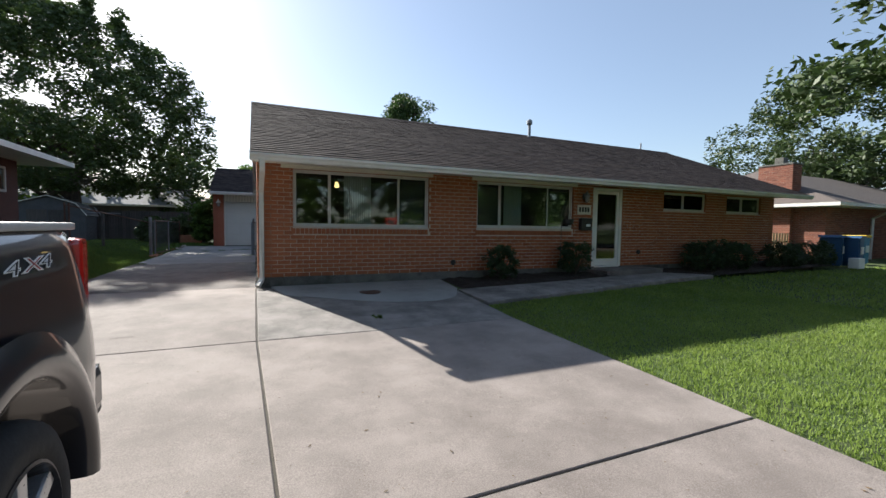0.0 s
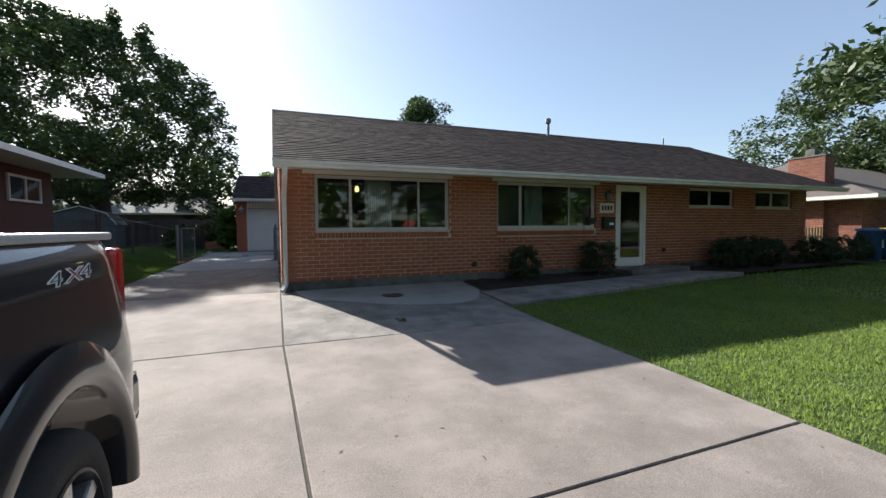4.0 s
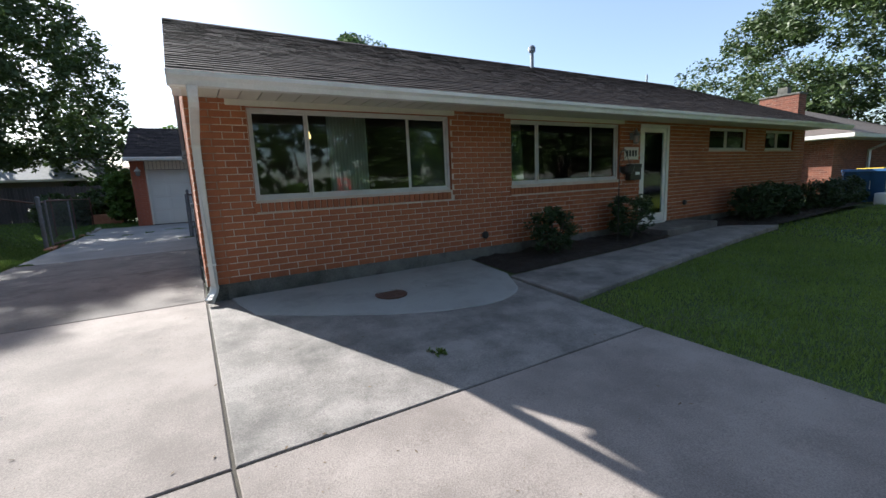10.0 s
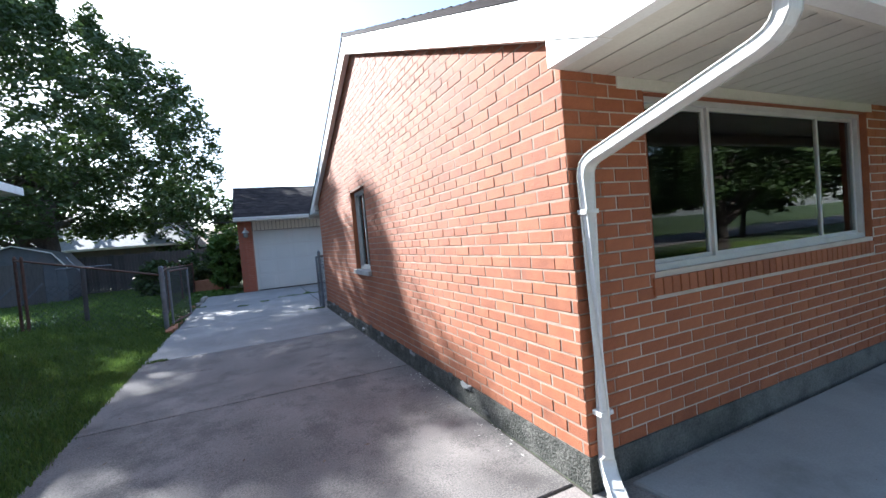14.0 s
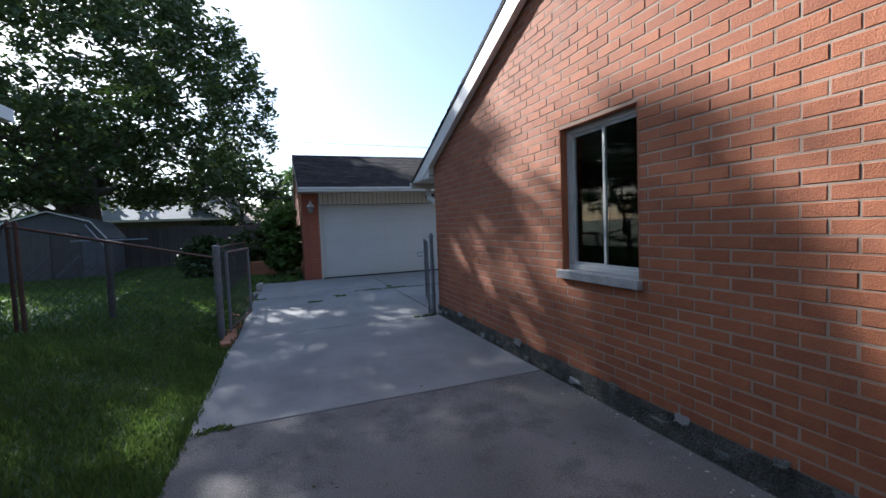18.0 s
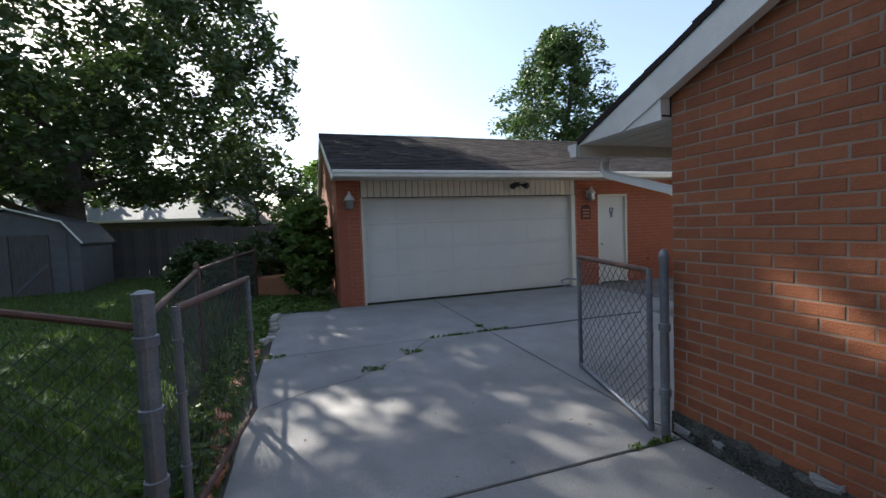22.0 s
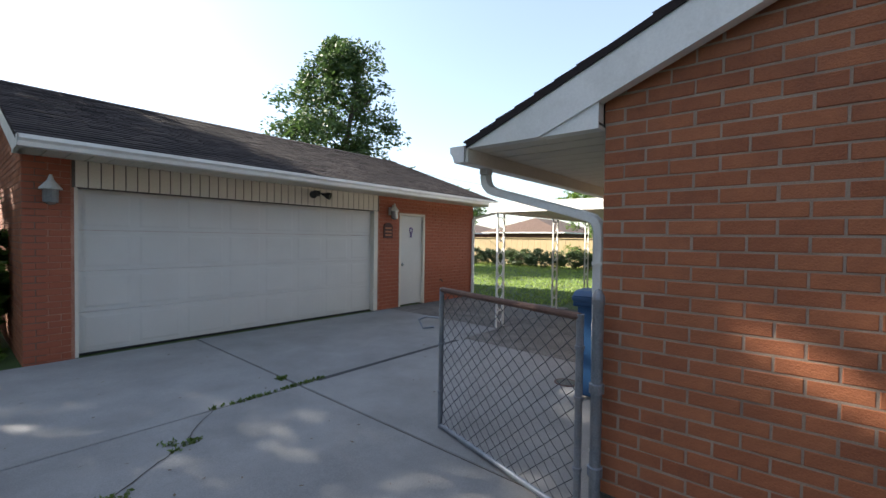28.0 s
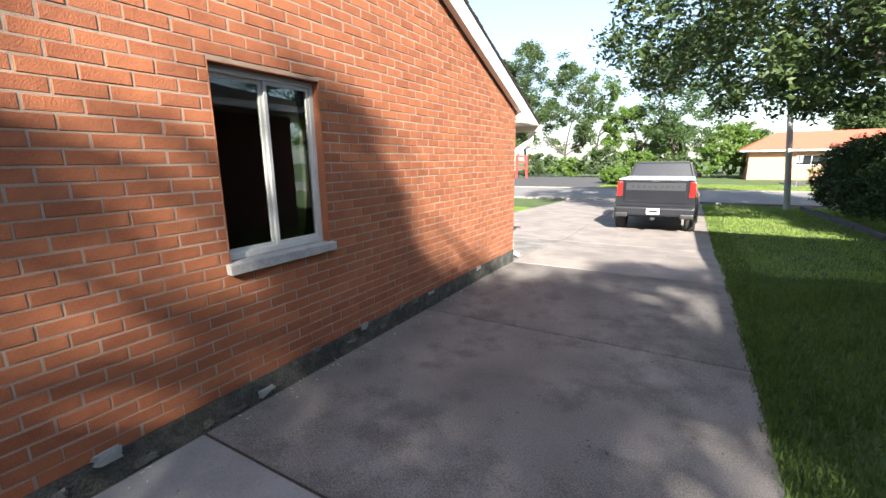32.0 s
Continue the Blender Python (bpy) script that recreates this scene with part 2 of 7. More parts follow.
WOOD_D = material("weathered_wood", (0.045, 0.042, 0.042), (0.12, 0.11, 0.105), 0.9, 5, 40, 0.6, 0.005, stretch=(4, 4, 0.5), island=0.4)
WOOD_Y = material("new_wood", (0.28, 0.21, 0.11), (0.38, 0.29, 0.16), 0.8, 5, 40, 0.3, 0.004, stretch=(4, 4, 0.5))
DOORW = material("garage_door_paint", (0.52, 0.51, 0.475), (0.57, 0.56, 0.52), 0.5, 2, 120, 0.12, 0.002, c=(0.56, 0.54, 0.49), stain=0.3)
SILL = material("sill_stone", (0.30, 0.285, 0.265), (0.46, 0.44, 0.41), 0.9, 7, 60, 0.6, 0.006, c=(0.17, 0.16, 0.145), stain=0.6, stain_scale=5)
ALU = material("window_metal", (0.47, 0.46, 0.43), (0.57, 0.56, 0.53), 0.5, 5, 70, 0.1, 0.002, c=(0.25, 0.23, 0.2), stain=0.4, stain_scale=3)
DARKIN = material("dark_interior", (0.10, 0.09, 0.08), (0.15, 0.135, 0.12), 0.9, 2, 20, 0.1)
FLOORW = material("interior_floor", (0.16, 0.10, 0.06), (0.22, 0.14, 0.09), 0.5, 3, 40, 0.1, stretch=(1, 6, 1))
CURTAIN = material("sheer_curtain", (0.70, 0.74, 0.70), (0.8, 0.82, 0.78), 0.9, 5, 60, 0.1, 0.002, trans=0.4)
GLASS = glass("window_glass", (0.72, 0.78, 0.76))
SCREEN = material("insect_screen", (0.012, 0.013, 0.014), (0.02, 0.021, 0.022), 0.5, 9, 300, 0.1, 0.001)
BLACK = material("black_metal", (0.012, 0.012, 0.013), (0.03, 0.03, 0.03), 0.45, 9, 80, 0.1, 0.002)
PAINT = material("graphite_paint", (0.006, 0.007, 0.010), (0.010, 0.011, 0.015), 0.38, 3, 300, 0.0, metal=0.0, coat=1.0, spec=0.35)
CHROME = material("bright_metal", (0.5, 0.5, 0.5), (0.6, 0.6, 0.6), 0.22, 5, 60, 0.02, metal=1.0)
TYRE = material("tyre_rubber", (0.012, 0.012, 0.012), (0.025, 0.025, 0.025), 0.85, 20, 120, 0.4, 0.003)
REDL = material("tail_light", (0.42, 0.012, 0.010), (0.50, 0.02, 0.015), 0.2, 9, 60, 0.0, coat=1.0)
CLEARL = material("lamp_clear", (0.7, 0.7, 0.7), (0.8, 0.8, 0.8), 0.15, 9, 60, 0.0, coat=1.0)
LANTG = material("lantern_glass", (0.16, 0.16, 0.155), (0.22, 0.22, 0.21), 0.15, 9, 60, 0.0, coat=0.6)
BLUE = material("blue_bin_plastic", (0.012, 0.06, 0.16), (0.02, 0.085, 0.21), 0.5, 4, 60, 0.05, 0.002)
TEAL = material("light_blue_plastic", (0.03, 0.16, 0.30), (0.04, 0.2, 0.36), 0.5, 4, 60, 0.05, 0.002)
YELLOW = material("yellow_plastic", (0.62, 0.42, 0.02), (0.7, 0.5, 0.03), 0.5, 4, 60, 0.0)
ASPHALT = material("asphalt", (0.040, 0.040, 0.042), (0.065, 0.064, 0.066), 0.95, 4, 150, 0.5, 0.006)
ROADM = material("worn_road", (0.13, 0.125, 0.12), (0.19, 0.18, 0.17), 0.95, 2, 120, 0.4, 0.006, c=(0.09, 0.088, 0.085), stain=0.5, stain_scale=0.3)
REDROOF = material("red_roof", (0.40, 0.075, 0.04), (0.50, 0.12, 0.07), 0.8, 6, 60, 0.3, 0.01)
PINKB = material("pale_brick_wall", (0.38, 0.19, 0.125), (0.47, 0.25, 0.17), 0.9, 8, 80, 0.3, 0.01)
TERRA = material("terracotta", (0.30, 0.12, 0.06), (0.40, 0.18, 0.10), 0.85, 8, 70, 0.3, 0.006)
STONE = material("edging_stone", (0.20, 0.18, 0.15), (0.42, 0.39, 0.34), 0.9, 6, 60, 0.6, 0.01, value=0.25)
PLATE = material("licence_plate", (0.72, 0.72, 0.72), (0.78, 0.78, 0.78), 0.4, 5, 60, 0.0)
POLEW = material("grey_pole", (0.36, 0.35, 0.33), (0.48, 0.46, 0.43), 0.8, 6, 60, 0.3, 0.006, stretch=(4, 4, 0.4))
LAMPGLOW = material("lamp_glow", (1.0, 0.62, 0.22), None, 0.4, emit=1.5, bump=0)


# ---- mesh helpers ----
def part(name, bm, mat, parent=None, label="", smooth=False):
    me = bpy.data.meshes.new(name)
    bm.to_mesh(me)
    bm.free()
    me.materials.append(mat)
    if smooth:
        me.polygons.foreach_set("use_smooth", [True] * len(me.polygons))
    ob = new(name, me)
    ob.parent = parent
    if label:
        tagged(ob, label)
    return ob


def mesh_of(name, verts, faces, mat, parent=None):
    me = bpy.data.meshes.new(name)
    me.from_pydata(verts, [], faces)
    me.materials.append(mat)
    ob = new(name, me)
    ob.parent = parent
    return ob


def soup(name, verts, k, mat, parent=None):
    """Many separate k-cornered faces from an (n*k, 3) array."""
    verts = np.asarray(verts, dtype=np.float32).reshape(-1, 3)
    n = len(verts) // k
    me = bpy.data.meshes.new(name)
    me.vertices.add(n * k)
    me.vertices.foreach_set("co", verts.ravel())
    me.loops.add(n * k)
    me.loops.foreach_set("vertex_index", np.arange(n * k, dtype=np.int32))
    me.polygons.add(n)
    me.polygons.foreach_set("loop_start", np.arange(0, n * k, k, dtype=np.int32))
    me.update()
    me.materials.append(mat)
    ob = new(name, me)
    ob.parent = parent
    return ob


def thing(name, label, category, place=(0, 0, 0), turn=0.0, group="", kind=""):
    e = new(name)
    e.empty_display_size = 0.2
    e.matrix_world = pose(*place, 0, 0, turn)
    return tagged(e, label, category, group, kind)


def box(bm, x0, x1, y0, y1, z0, z1, bevel=0.0):
    v = [bm.verts.new(p) for p in ((x0, y0, z0), (x1, y0, z0), (x1, y1, z0), (x0, y1, z0), (x0, y0, z1), (x1, y0, z1), (x1, y1, z1), (x0, y1, z1))]
    fs = [bm.faces.new([v[i] for i in q]) for q in ((3, 2, 1, 0), (4, 5, 6, 7), (0, 1, 5, 4), (1, 2, 6, 5), (2, 3, 7, 6), (3, 0, 4, 7))]
    if bevel:
        es = list({e for f in fs for e in f.edges})
        bmesh.ops.bevel(bm, geom=es, offset=bevel, segments=2, affect="EDGES", profile=0.6)
    return bm


def boxm(*a, bevel=0.0):
    return box(bmesh.new(), *a, bevel=bevel)


def prism(bm, outline, axis, a, b):
    """Extrude a 2D outline along axis from a to b. axis x: outline (y, z); y: (x, z); z: (x, y)."""
    def at(p, s):
        return {"x": (s, p[0], p[1]), "y": (p[0], s, p[1]), "z": (p[0], p[1], s)}[axis]
    lo, hi = [bm.verts.new(at(p, a)) for p in outline], [bm.verts.new(at(p, b)) for p in outline]
    n = len(outline)
    for i in range(n):
        bm.faces.new((lo[i], lo[(i + 1) % n], hi[(i + 1) % n], hi[i]))
    bm.faces.new(lo[::-1])
    bm.faces.new(hi)
    bmesh.ops.recalc_face_normals(bm, faces=bm.faces[:])
    return bm


def sweep(bm, pts, section, closed=True):
    """Sweep a 2D section (u sideways, v up) along points."""
    pts = [Vector(p) for p in pts]
    rings = []
    for i, p in enumerate(pts):
        d = (pts[min(i + 1, len(pts) - 1)] - pts[max(i - 1, 0)]).normalized()
        side = d.cross(Vector((0, 0, 1)))
        side = side.normalized() if side.length > 1e-3 else Vector((1, 0, 0))
        up = side.cross(d).normalized()
        rings.append([bm.verts.new(p + side * u + up * v) for u, v in section])
    n = len(section)
    for r, s in zip(rings, rings[1:]):
        for i in range(n if closed else n - 1):
            bm.faces.new((r[i], r[(i + 1) % n], s[(i + 1) % n], s[i]))
    if closed:
        bm.faces.new(rings[0][::-1])
        bm.faces.new(rings[-1])
    bmesh.ops.recalc_face_normals(bm, faces=bm.faces[:])
    return bm


def circle(r, n=10):
    return [(r * math.cos(2 * math.pi * i / n), r * math.sin(2 * math.pi * i / n)) for i in range(n)]


def tube(bm, pts, r, n=10):
    return sweep(bm, pts, circle(r, n))


def lathe(bm, profile, centre=(0, 0), n=16):
    """Turn a profile of (radius, z) round a vertical axis."""
    rings = [[bm.verts.new((centre[0] + max(r, 1e-4) * math.cos(2 * math.pi * i / n), centre[1] + max(r, 1e-4) * math.sin(2 * math.pi * i / n), z)) for i in range(n)] for r, z in profile]
    for a, b in zip(rings, rings[1:]):
        for i in range(n):
            bm.faces.new((a[i], a[(i + 1) % n], b[(i + 1) % n], b[i]))
    bm.faces.new(rings[0][::-1])
    bm.faces.new(rings[-1])
    return bm


def smoothstep(a, b, x):
    t = min(1, max(0, (x - a) / (b - a)))
    return t * t * (3 - 2 * t)


PROFILE_Y = (-400, -30, -10.5, -0.7, 4.55, 7.0, 9.0, 16.0, 22.0, 45.0, 400)
PROFILE_Z = (-0.40, -0.30, -0.20, 0.06, 0.212, 0.385, 0.415, 0.43, 0.50, 0.50, 0.60)


def drive_z(y):
    return float(np.interp(y, PROFILE_Y, PROFILE_Z))


def lawn_z(x, y):
    """The drive's fall, with the low bank of the lawn west of it."""
    bank = 0.34 * smoothstep(-3.2, -5.2, x) if x < -3.2 else 0.0
    return drive_z(y) - 0.014 + bank * smoothstep(5.0, 12.0, y) * (1 - smoothstep(19.0, 26.0, y))


# ---- ground ----
def ground_sheet():
    xs = [-1500, -300, -80, -40, -25, -18, -14, -11, -9, -7.5, -6.5] + [-5.8 + 0.2 * i for i in range(15)] + [-2.9, 0, 3, 4, 6, 8, 10, 13, 16, 20, 26, 34, 50, 100, 300, 1500]
    ys = [-1500, -300, -80, -40, -25, -18, -14, -10.5, -8, -6, -4, -2, -0.7, 1, 2.5, 4.55, 5.5, 6.2, 7, 8, 9, 10, 11, 12, 13, 14, 15, 16, 17, 18, 19, 20, 21, 22, 23, 24, 25, 26, 28, 32, 40, 60, 120, 400, 1500]
    verts = [(x, y, lawn_z(x, y) if -9 < x else lawn_z(-9, y)) for y in ys for x in xs]
    w = len(xs)
    faces = [(j * w + i, j * w + i + 1, (j + 1) * w + i + 1, (j + 1) * w + i) for j in range(len(ys) - 1) for i in range(w - 1)]
    return tagged(mesh_of("ground", verts, faces, SOIL), "mown green lawn ground round the house", "ground", kind="structure")


ground_sheet()
DRIVE = tagged(new("driveway"), "pale concrete driveway with tooled joints and stains", "driveway", kind="structure")
PAVE = tagged(new("pavement"), "grey concrete path from the driveway to the front door", "path", kind="structure")


def slab(name, outline, mat, parent, lift=0.0, thick=0.09, rise=None):
    """A concrete slab with eased edges that follows the drive's fall; outline is convex."""
    bm = bmesh.new()
    top = [(x, y) for x, y in outline]
    n = len(top)
    cx, cy = sum(p[0] for p in top) / n, sum(p[1] for p in top) / n
    def inset(p, d):
        v = Vector((cx - p[0], cy - p[1]))
        return p[0] + math.copysign(min(d, abs(v.x)), v.x), p[1] + math.copysign(min(d, abs(v.y)), v.y)
    z = rise or (lambda x, y: drive_z(y))
    rows = [[bm.verts.new((x, y, z(x, y) + lift - thick)) for x, y in top],
            [bm.verts.new((x, y, z(x, y) + lift - 0.012)) for x, y in top],
            [bm.verts.new((*inset(p, 0.012), z(*p) + lift)) for p in top]]
    for a, b in zip(rows, rows[1:]):
        for i in range(n):
            bm.faces.new((a[i], a[(i + 1) % n], b[(i + 1) % n], b[i]))
    bm.faces.new(rows[2])
    return part(name, bm, mat, parent)


def strip(xa, xb, y0, y1, mat):
    """A drive panel, cut where the fall changes; its sides may follow a line x(y)."""
    cuts = [y0] + [y for y in PROFILE_Y if y0 + 0.05 < y < y1 - 0.05] + [y1]
    bm = bmesh.new()
    g = 0.010
    for a, b in zip(cuts, cuts[1:]):
        a2, b2 = (a + g if a == y0 else a), (b - g if b == y1 else b)
        za, zb = drive_z(a), drive_z(b)
        e = 0.007
        x0, x3 = (xa(a), xa(b)) if callable(xa) else (xa, xa)
        x1, x2 = (xb(a), xb(b)) if callable(xb) else (xb, xb)
        v = [bm.verts.new(p) for p in ((x0 + g, a2, za - 0.1), (x1 - g, a2, za - 0.1), (x2 - g, b2, zb - 0.1), (x3 + g, b2, zb - 0.1),
                                       (x0 + g, a2, za - e), (x1 - g, a2, za - e), (x2 - g, b2, zb - e), (x3 + g, b2, zb - e))]
        ea, eb = (e if a == y0 else 0), (e if b == y1 else 0)
        t = [bm.verts.new(p) for p in ((x0 + g + e, a2 + ea, za), (x1 - g - e, a2 + ea, za), (x2 - g - e, b2 - eb, zb), (x3 + g + e, b2 - eb, zb))]
        for q in ((v[0], v[1], v[5], v[4]), (v[1], v[2], v[6], v[5]), (v[2], v[3], v[7], v[6]), (v[3], v[0], v[4], v[7]),
                  (v[4], v[5], t[1], t[0]), (v[5], v[6], t[2], t[1]), (v[6], v[7], t[3], t[2]), (v[7], v[4], t[0], t[3]), (t[0], t[1], t[2], t[3])):
            bm.faces.new(q)
    return part("slab", bm, mat, DRIVE)


XW, XE = -3.1, 3.5


def XJ(y):
    """The middle joint of the front drive, which runs a little askew."""
    return float(np.interp(y, (1.25, 4.57), (0.07, -0.03)))


for y0, y1 in ((-10.4, -4.6), (-4.6, 1.25), (1.25, 4.57)):
    strip(XW, XJ, y0, y1, CONC)
    strip(XJ, XE, y0, y1, CONC)
strip(XW, XJ, 4.57, 7.8, CONC)
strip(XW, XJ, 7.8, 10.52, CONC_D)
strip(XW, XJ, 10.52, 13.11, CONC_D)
strip(XW, XJ, 13.11, 16.05, CONC_N)
strip(-3.05, -0.02, 16.05, 19.29, CONC_N)
strip(-3.0, -0.02, 19.29, 22.1, CONC_N)
strip(-0.02, 2.9, 16.15, 19.29, CONC_N)
strip(-0.02, 3.9, 19.29, 22.1, CONC_N)
strip(2.9, 6.6, 16.15, 19.29, CONC_D)
strip(3.9, 7.0, 19.29, 22.1, CONC_D)
strip(XJ, XE, 4.57, 7.69, CONC_S)
bm = bmesh.new()
for y0, y1 in ((-10.4, 7.0), (7.0, 9.0), (9.0, 16.0), (16.0, 22.1)):
    x1 = 3.4 if y0 < 6.5 else (-0.02 if y0 < 16 else 6.9)
    cuts = [y0] + [y for y in PROFILE_Y if y0 < y < y1] + [y1]
    for a, b in zip(cuts, cuts[1:]):
        v = [bm.verts.new(p) for p in ((XW + 0.03, a, drive_z(a) - 0.011), (x1, a, drive_z(a) - 0.011), (x1, b, drive_z(b) - 0.011), (XW + 0.03, b, drive_z(b) - 0.011))]
        bm.faces.new(v)
part("joint_fill", bm, JOINT, DRIVE)


def arc(cx, cy, rx, ry, a0, a1, n):
    return [(cx + rx * math.cos(radians(a0 + (a1 - a0) * i / n)), cy + ry * math.sin(radians(a0 + (a1 - a0) * i / n))) for i in range(n + 1)]


# the pale rounded apron before the first window, and its drain cover
slab("apron", [(0.22, 7.62), (0.38, 6.86), (0.95, 6.48), (1.6, 6.13), (2.1, 5.93)] + arc(2.62, 6.45, 0.78, 0.60, 250, 345, 8) + [(3.58, 6.7), (3.62, 7.66)], CONC_P, DRIVE, lift=0.003, thick=0.05, rise=lambda x, y: 0.385 + 0.06 * (y - 7.0))
cover = thing("drain_cover", "round rusty brown iron drain cover set in the concrete", "drain cover", (1.84, 6.72, 0.385 - 0.06 * 0.28 + 0.005))
bm = bmesh.new()
lathe(bm, [(0.19, -0.02), (0.19, 0.006), (0.178, 0.009), (0.172, 0.005), (0.0, 0.007)], n=24)
part("lid", bm, RUST, cover)
bm = bmesh.new()
for i in range(5):
    box(bm, -0.11, 0.11, -0.11 + 0.05 * i, -0.092 + 0.05 * i, 0.006, 0.010)
part("rib", bm, RUST, cover)

# front path, stoop and planting bed
PATHZ = lambda x, y: 0.30 + 0.045 * (y - 5.2) + 0.012 * (x - 3.5)
slab("path_slab", [(3.52, 5.40), (6.2, 5.76), (6.2, 6.70), (3.52, 6.56)], CONC_S, PAVE, 0.006, rise=PATHZ)
slab("path_slab", [(6.22, 5.76), (8.6, 6.05), (10.6, 6.22), (9.7, 6.9), (8.1, 6.88), (6.22, 6.70)], CONC_S, PAVE, 0.006, rise=PATHZ)
slab("stoop", [(7.7, 6.9), (9.8, 7.05), (9.7, 7.69), (7.7, 7.69)], CONC_D, PAVE, 0.0, thick=0.2, rise=lambda x, y: 0.55)


def heap(name, outline, label, mat, category, zf, high=0.05, step=0.09, kind="structure"):
    """Loose soil or mulch: a lumpy sheet inside an outline."""
    bm = bmesh.new()
    bm.faces.new([bm.verts.new((x, y, zf(x, y))) for x, y in outline])
    bmesh.ops.triangulate(bm, faces=bm.faces[:])
    for _ in range(5):
        bmesh.ops.subdivide_edges(bm, edges=[e for e in bm.edges if e.calc_length() > step * 2], cuts=1, use_grid_fill=False)
        bmesh.ops.triangulate(bm, faces=bm.faces[:])
    for v in bm.verts:
        if not v.is_boundary:
            v.co.z += high * (0.6 + noise.noise(v.co * 3)) + 0.03 * noise.noise(v.co * 14)
    return tagged(part(name, bm, mat), label, category, kind=kind)


heap("planting_bed", [(3.66, 7.66), (3.64, 6.60), (6.2, 6.73), (8.0, 6.92), (7.68, 7.0), (7.68, 7.66)], "dark mulch planting bed under the front windows", MULCH, "planting bed", lambda x, y: PATHZ(x, y) + 0.0)
heap("planting_bed", [(9.85, 7.1), (11.0, 6.4), (17.5, 6.6), (17.5, 7.66), (9.85, 7.66)], "dark mulch planting bed along the shaded wall", MULCH, "planting bed", lambda x, y: PATHZ(x, y) - 0.05)


# ---- brickwork ----
COURSE, LENGTH, GAP = 0.079, 0.227, 0.010


def brick_mesh(l, h, d, depth=0.03):
    """One brick, u along x, its face at y = -depth, with eased arrises; returns verts and faces."""
    c = 0.0035
    a = [(0, 0, 0), (l, 0, 0), (l, 0, h), (0, 0, h)]
    b = [(0, -d + c, 0), (l, -d + c, 0), (l, -d + c, h), (0, -d + c, h)]
    f = [(c, -d, c), (l - c, -d, c), (l - c, -d, h - c), (c, -d, h - c)]
    faces = [(8, 9, 10, 11)] + [(i, (i + 1) % 4, 4 + (i + 1) % 4, 4 + i) for i in range(4)] + [(4 + i, 4 + (i + 1) % 4, 8 + (i + 1) % 4, 8 + i) for i in range(4)]
    return np.array(a + b + f, dtype=float), faces


def brick_wall(parent, m, length, z0, z1, holes=(), top=None, near=None, mat=BRICK, proud=0.006, limit=290, start=0.0, corner=True):
    """Running bond on the plane of the pose m (u along its x, face towards its -y, z up). near(u, z) picks the bricks that are objects."""
    rnd = random.Random(int(length * 1000 + z0 * 77))
    shared = {}
    verts, faces, made = [], [], 0
    r = 0
    z = z0
    while z < z1 - 0.02:
        h = COURSE - GAP
        u = -LENGTH / 2 if r % 2 else 0.0
        u += start
        while u < length:
            a, b = max(u, 0), min(u + LENGTH - GAP, length)
            u += LENGTH
            pieces = [(a, b)]
            for h0, h1, q0, q1 in holes:
                if z + h > q0 + 0.01 and z < q1 - 0.01:
                    pieces = [p for s, e in pieces for p in ((s, min(e, h0 - 0.004)), (max(s, h1 + 0.004), e)) if p[1] - p[0] > 0.03]
            for s, e in pieces:
                if e - s < 0.03 or (top and z + h > min(top(s), top(e))):
                    continue
                jog = rnd.uniform(-0.0012, 0.002)
                full = abs(e - s - (LENGTH - GAP)) < 1e-6
                if near and full and made < limit and near(s, z):
                    if "b" not in shared:
                        me = bpy.data.meshes.new("brick")
                        v, f = brick_mesh(LENGTH - GAP, h, proud)
                        me.from_pydata([tuple(p) for p in v], [], f)
                        me.materials.append(mat)
                        shared["b"] = me
                    ob = new("brick", shared["b"])
                    ob.parent = parent
                    ob.matrix_local = m @ Matrix.Translation((s, -jog, z)) @ pose(0, 0, 0, 0, 0, rnd.uniform(-0.25, 0.25))
                    made += 1
                    continue
                v, f = brick_mesh(e - s, h, proud)
                v[:, 0] += s + rnd.uniform(-0.003, 0.003)
                v[:, 1] -= jog
                v[:, 2] += z + rnd.uniform(-0.0025, 0.0025)
                k = len(verts) * 12
                verts.append(v)
                faces += [tuple(i + k for i in q) for q in f]
        z += COURSE
        r += 1
    v = np.concatenate(verts)
    mm = np.array(m)
    v = v @ mm[:3, :3].T + mm[:3, 3]
    ob = mesh_of("brickwork", v.tolist(), faces, mat, parent)
    return tagged(ob, kind="stuff")


def wall_slab(name, label, outline, axis, a, b, mat, holes=(), kind="structure"):
    """A wall as a solid prism, cut into strips round its rectangular holes (given along the wall and in z)."""
    bm = bmesh.new()
    us = sorted({p[0] for p in outline} | {h for q in holes for h in q[:2]})
    def top(u):
        pts = sorted(p for p in outline if p[1] > min(o[1] for o in outline) + 0.01)
        return float(np.interp(u, [p[0] for p in pts], [p[1] for p in pts]))
    base = min(p[1] for p in outline)
    for u0, u1 in zip(us, us[1:]):
        mid = (u0 + u1) / 2
        inside = sorted((q[2], q[3]) for q in holes if q[0] < mid < q[1])
        z = base
        for q0, q1 in inside:
            if q0 > z:
                prism(bm, [(u0, z), (u1, z), (u1, q0), (u0, q0)], axis, a, b)
            z = q1
        prism(bm, [(u0, z), (u1, z), (u1, top(u1)), (u0, top(u0))], axis, a, b)
    return tagged(part(name, bm, mat), label, "wall", kind=kind)


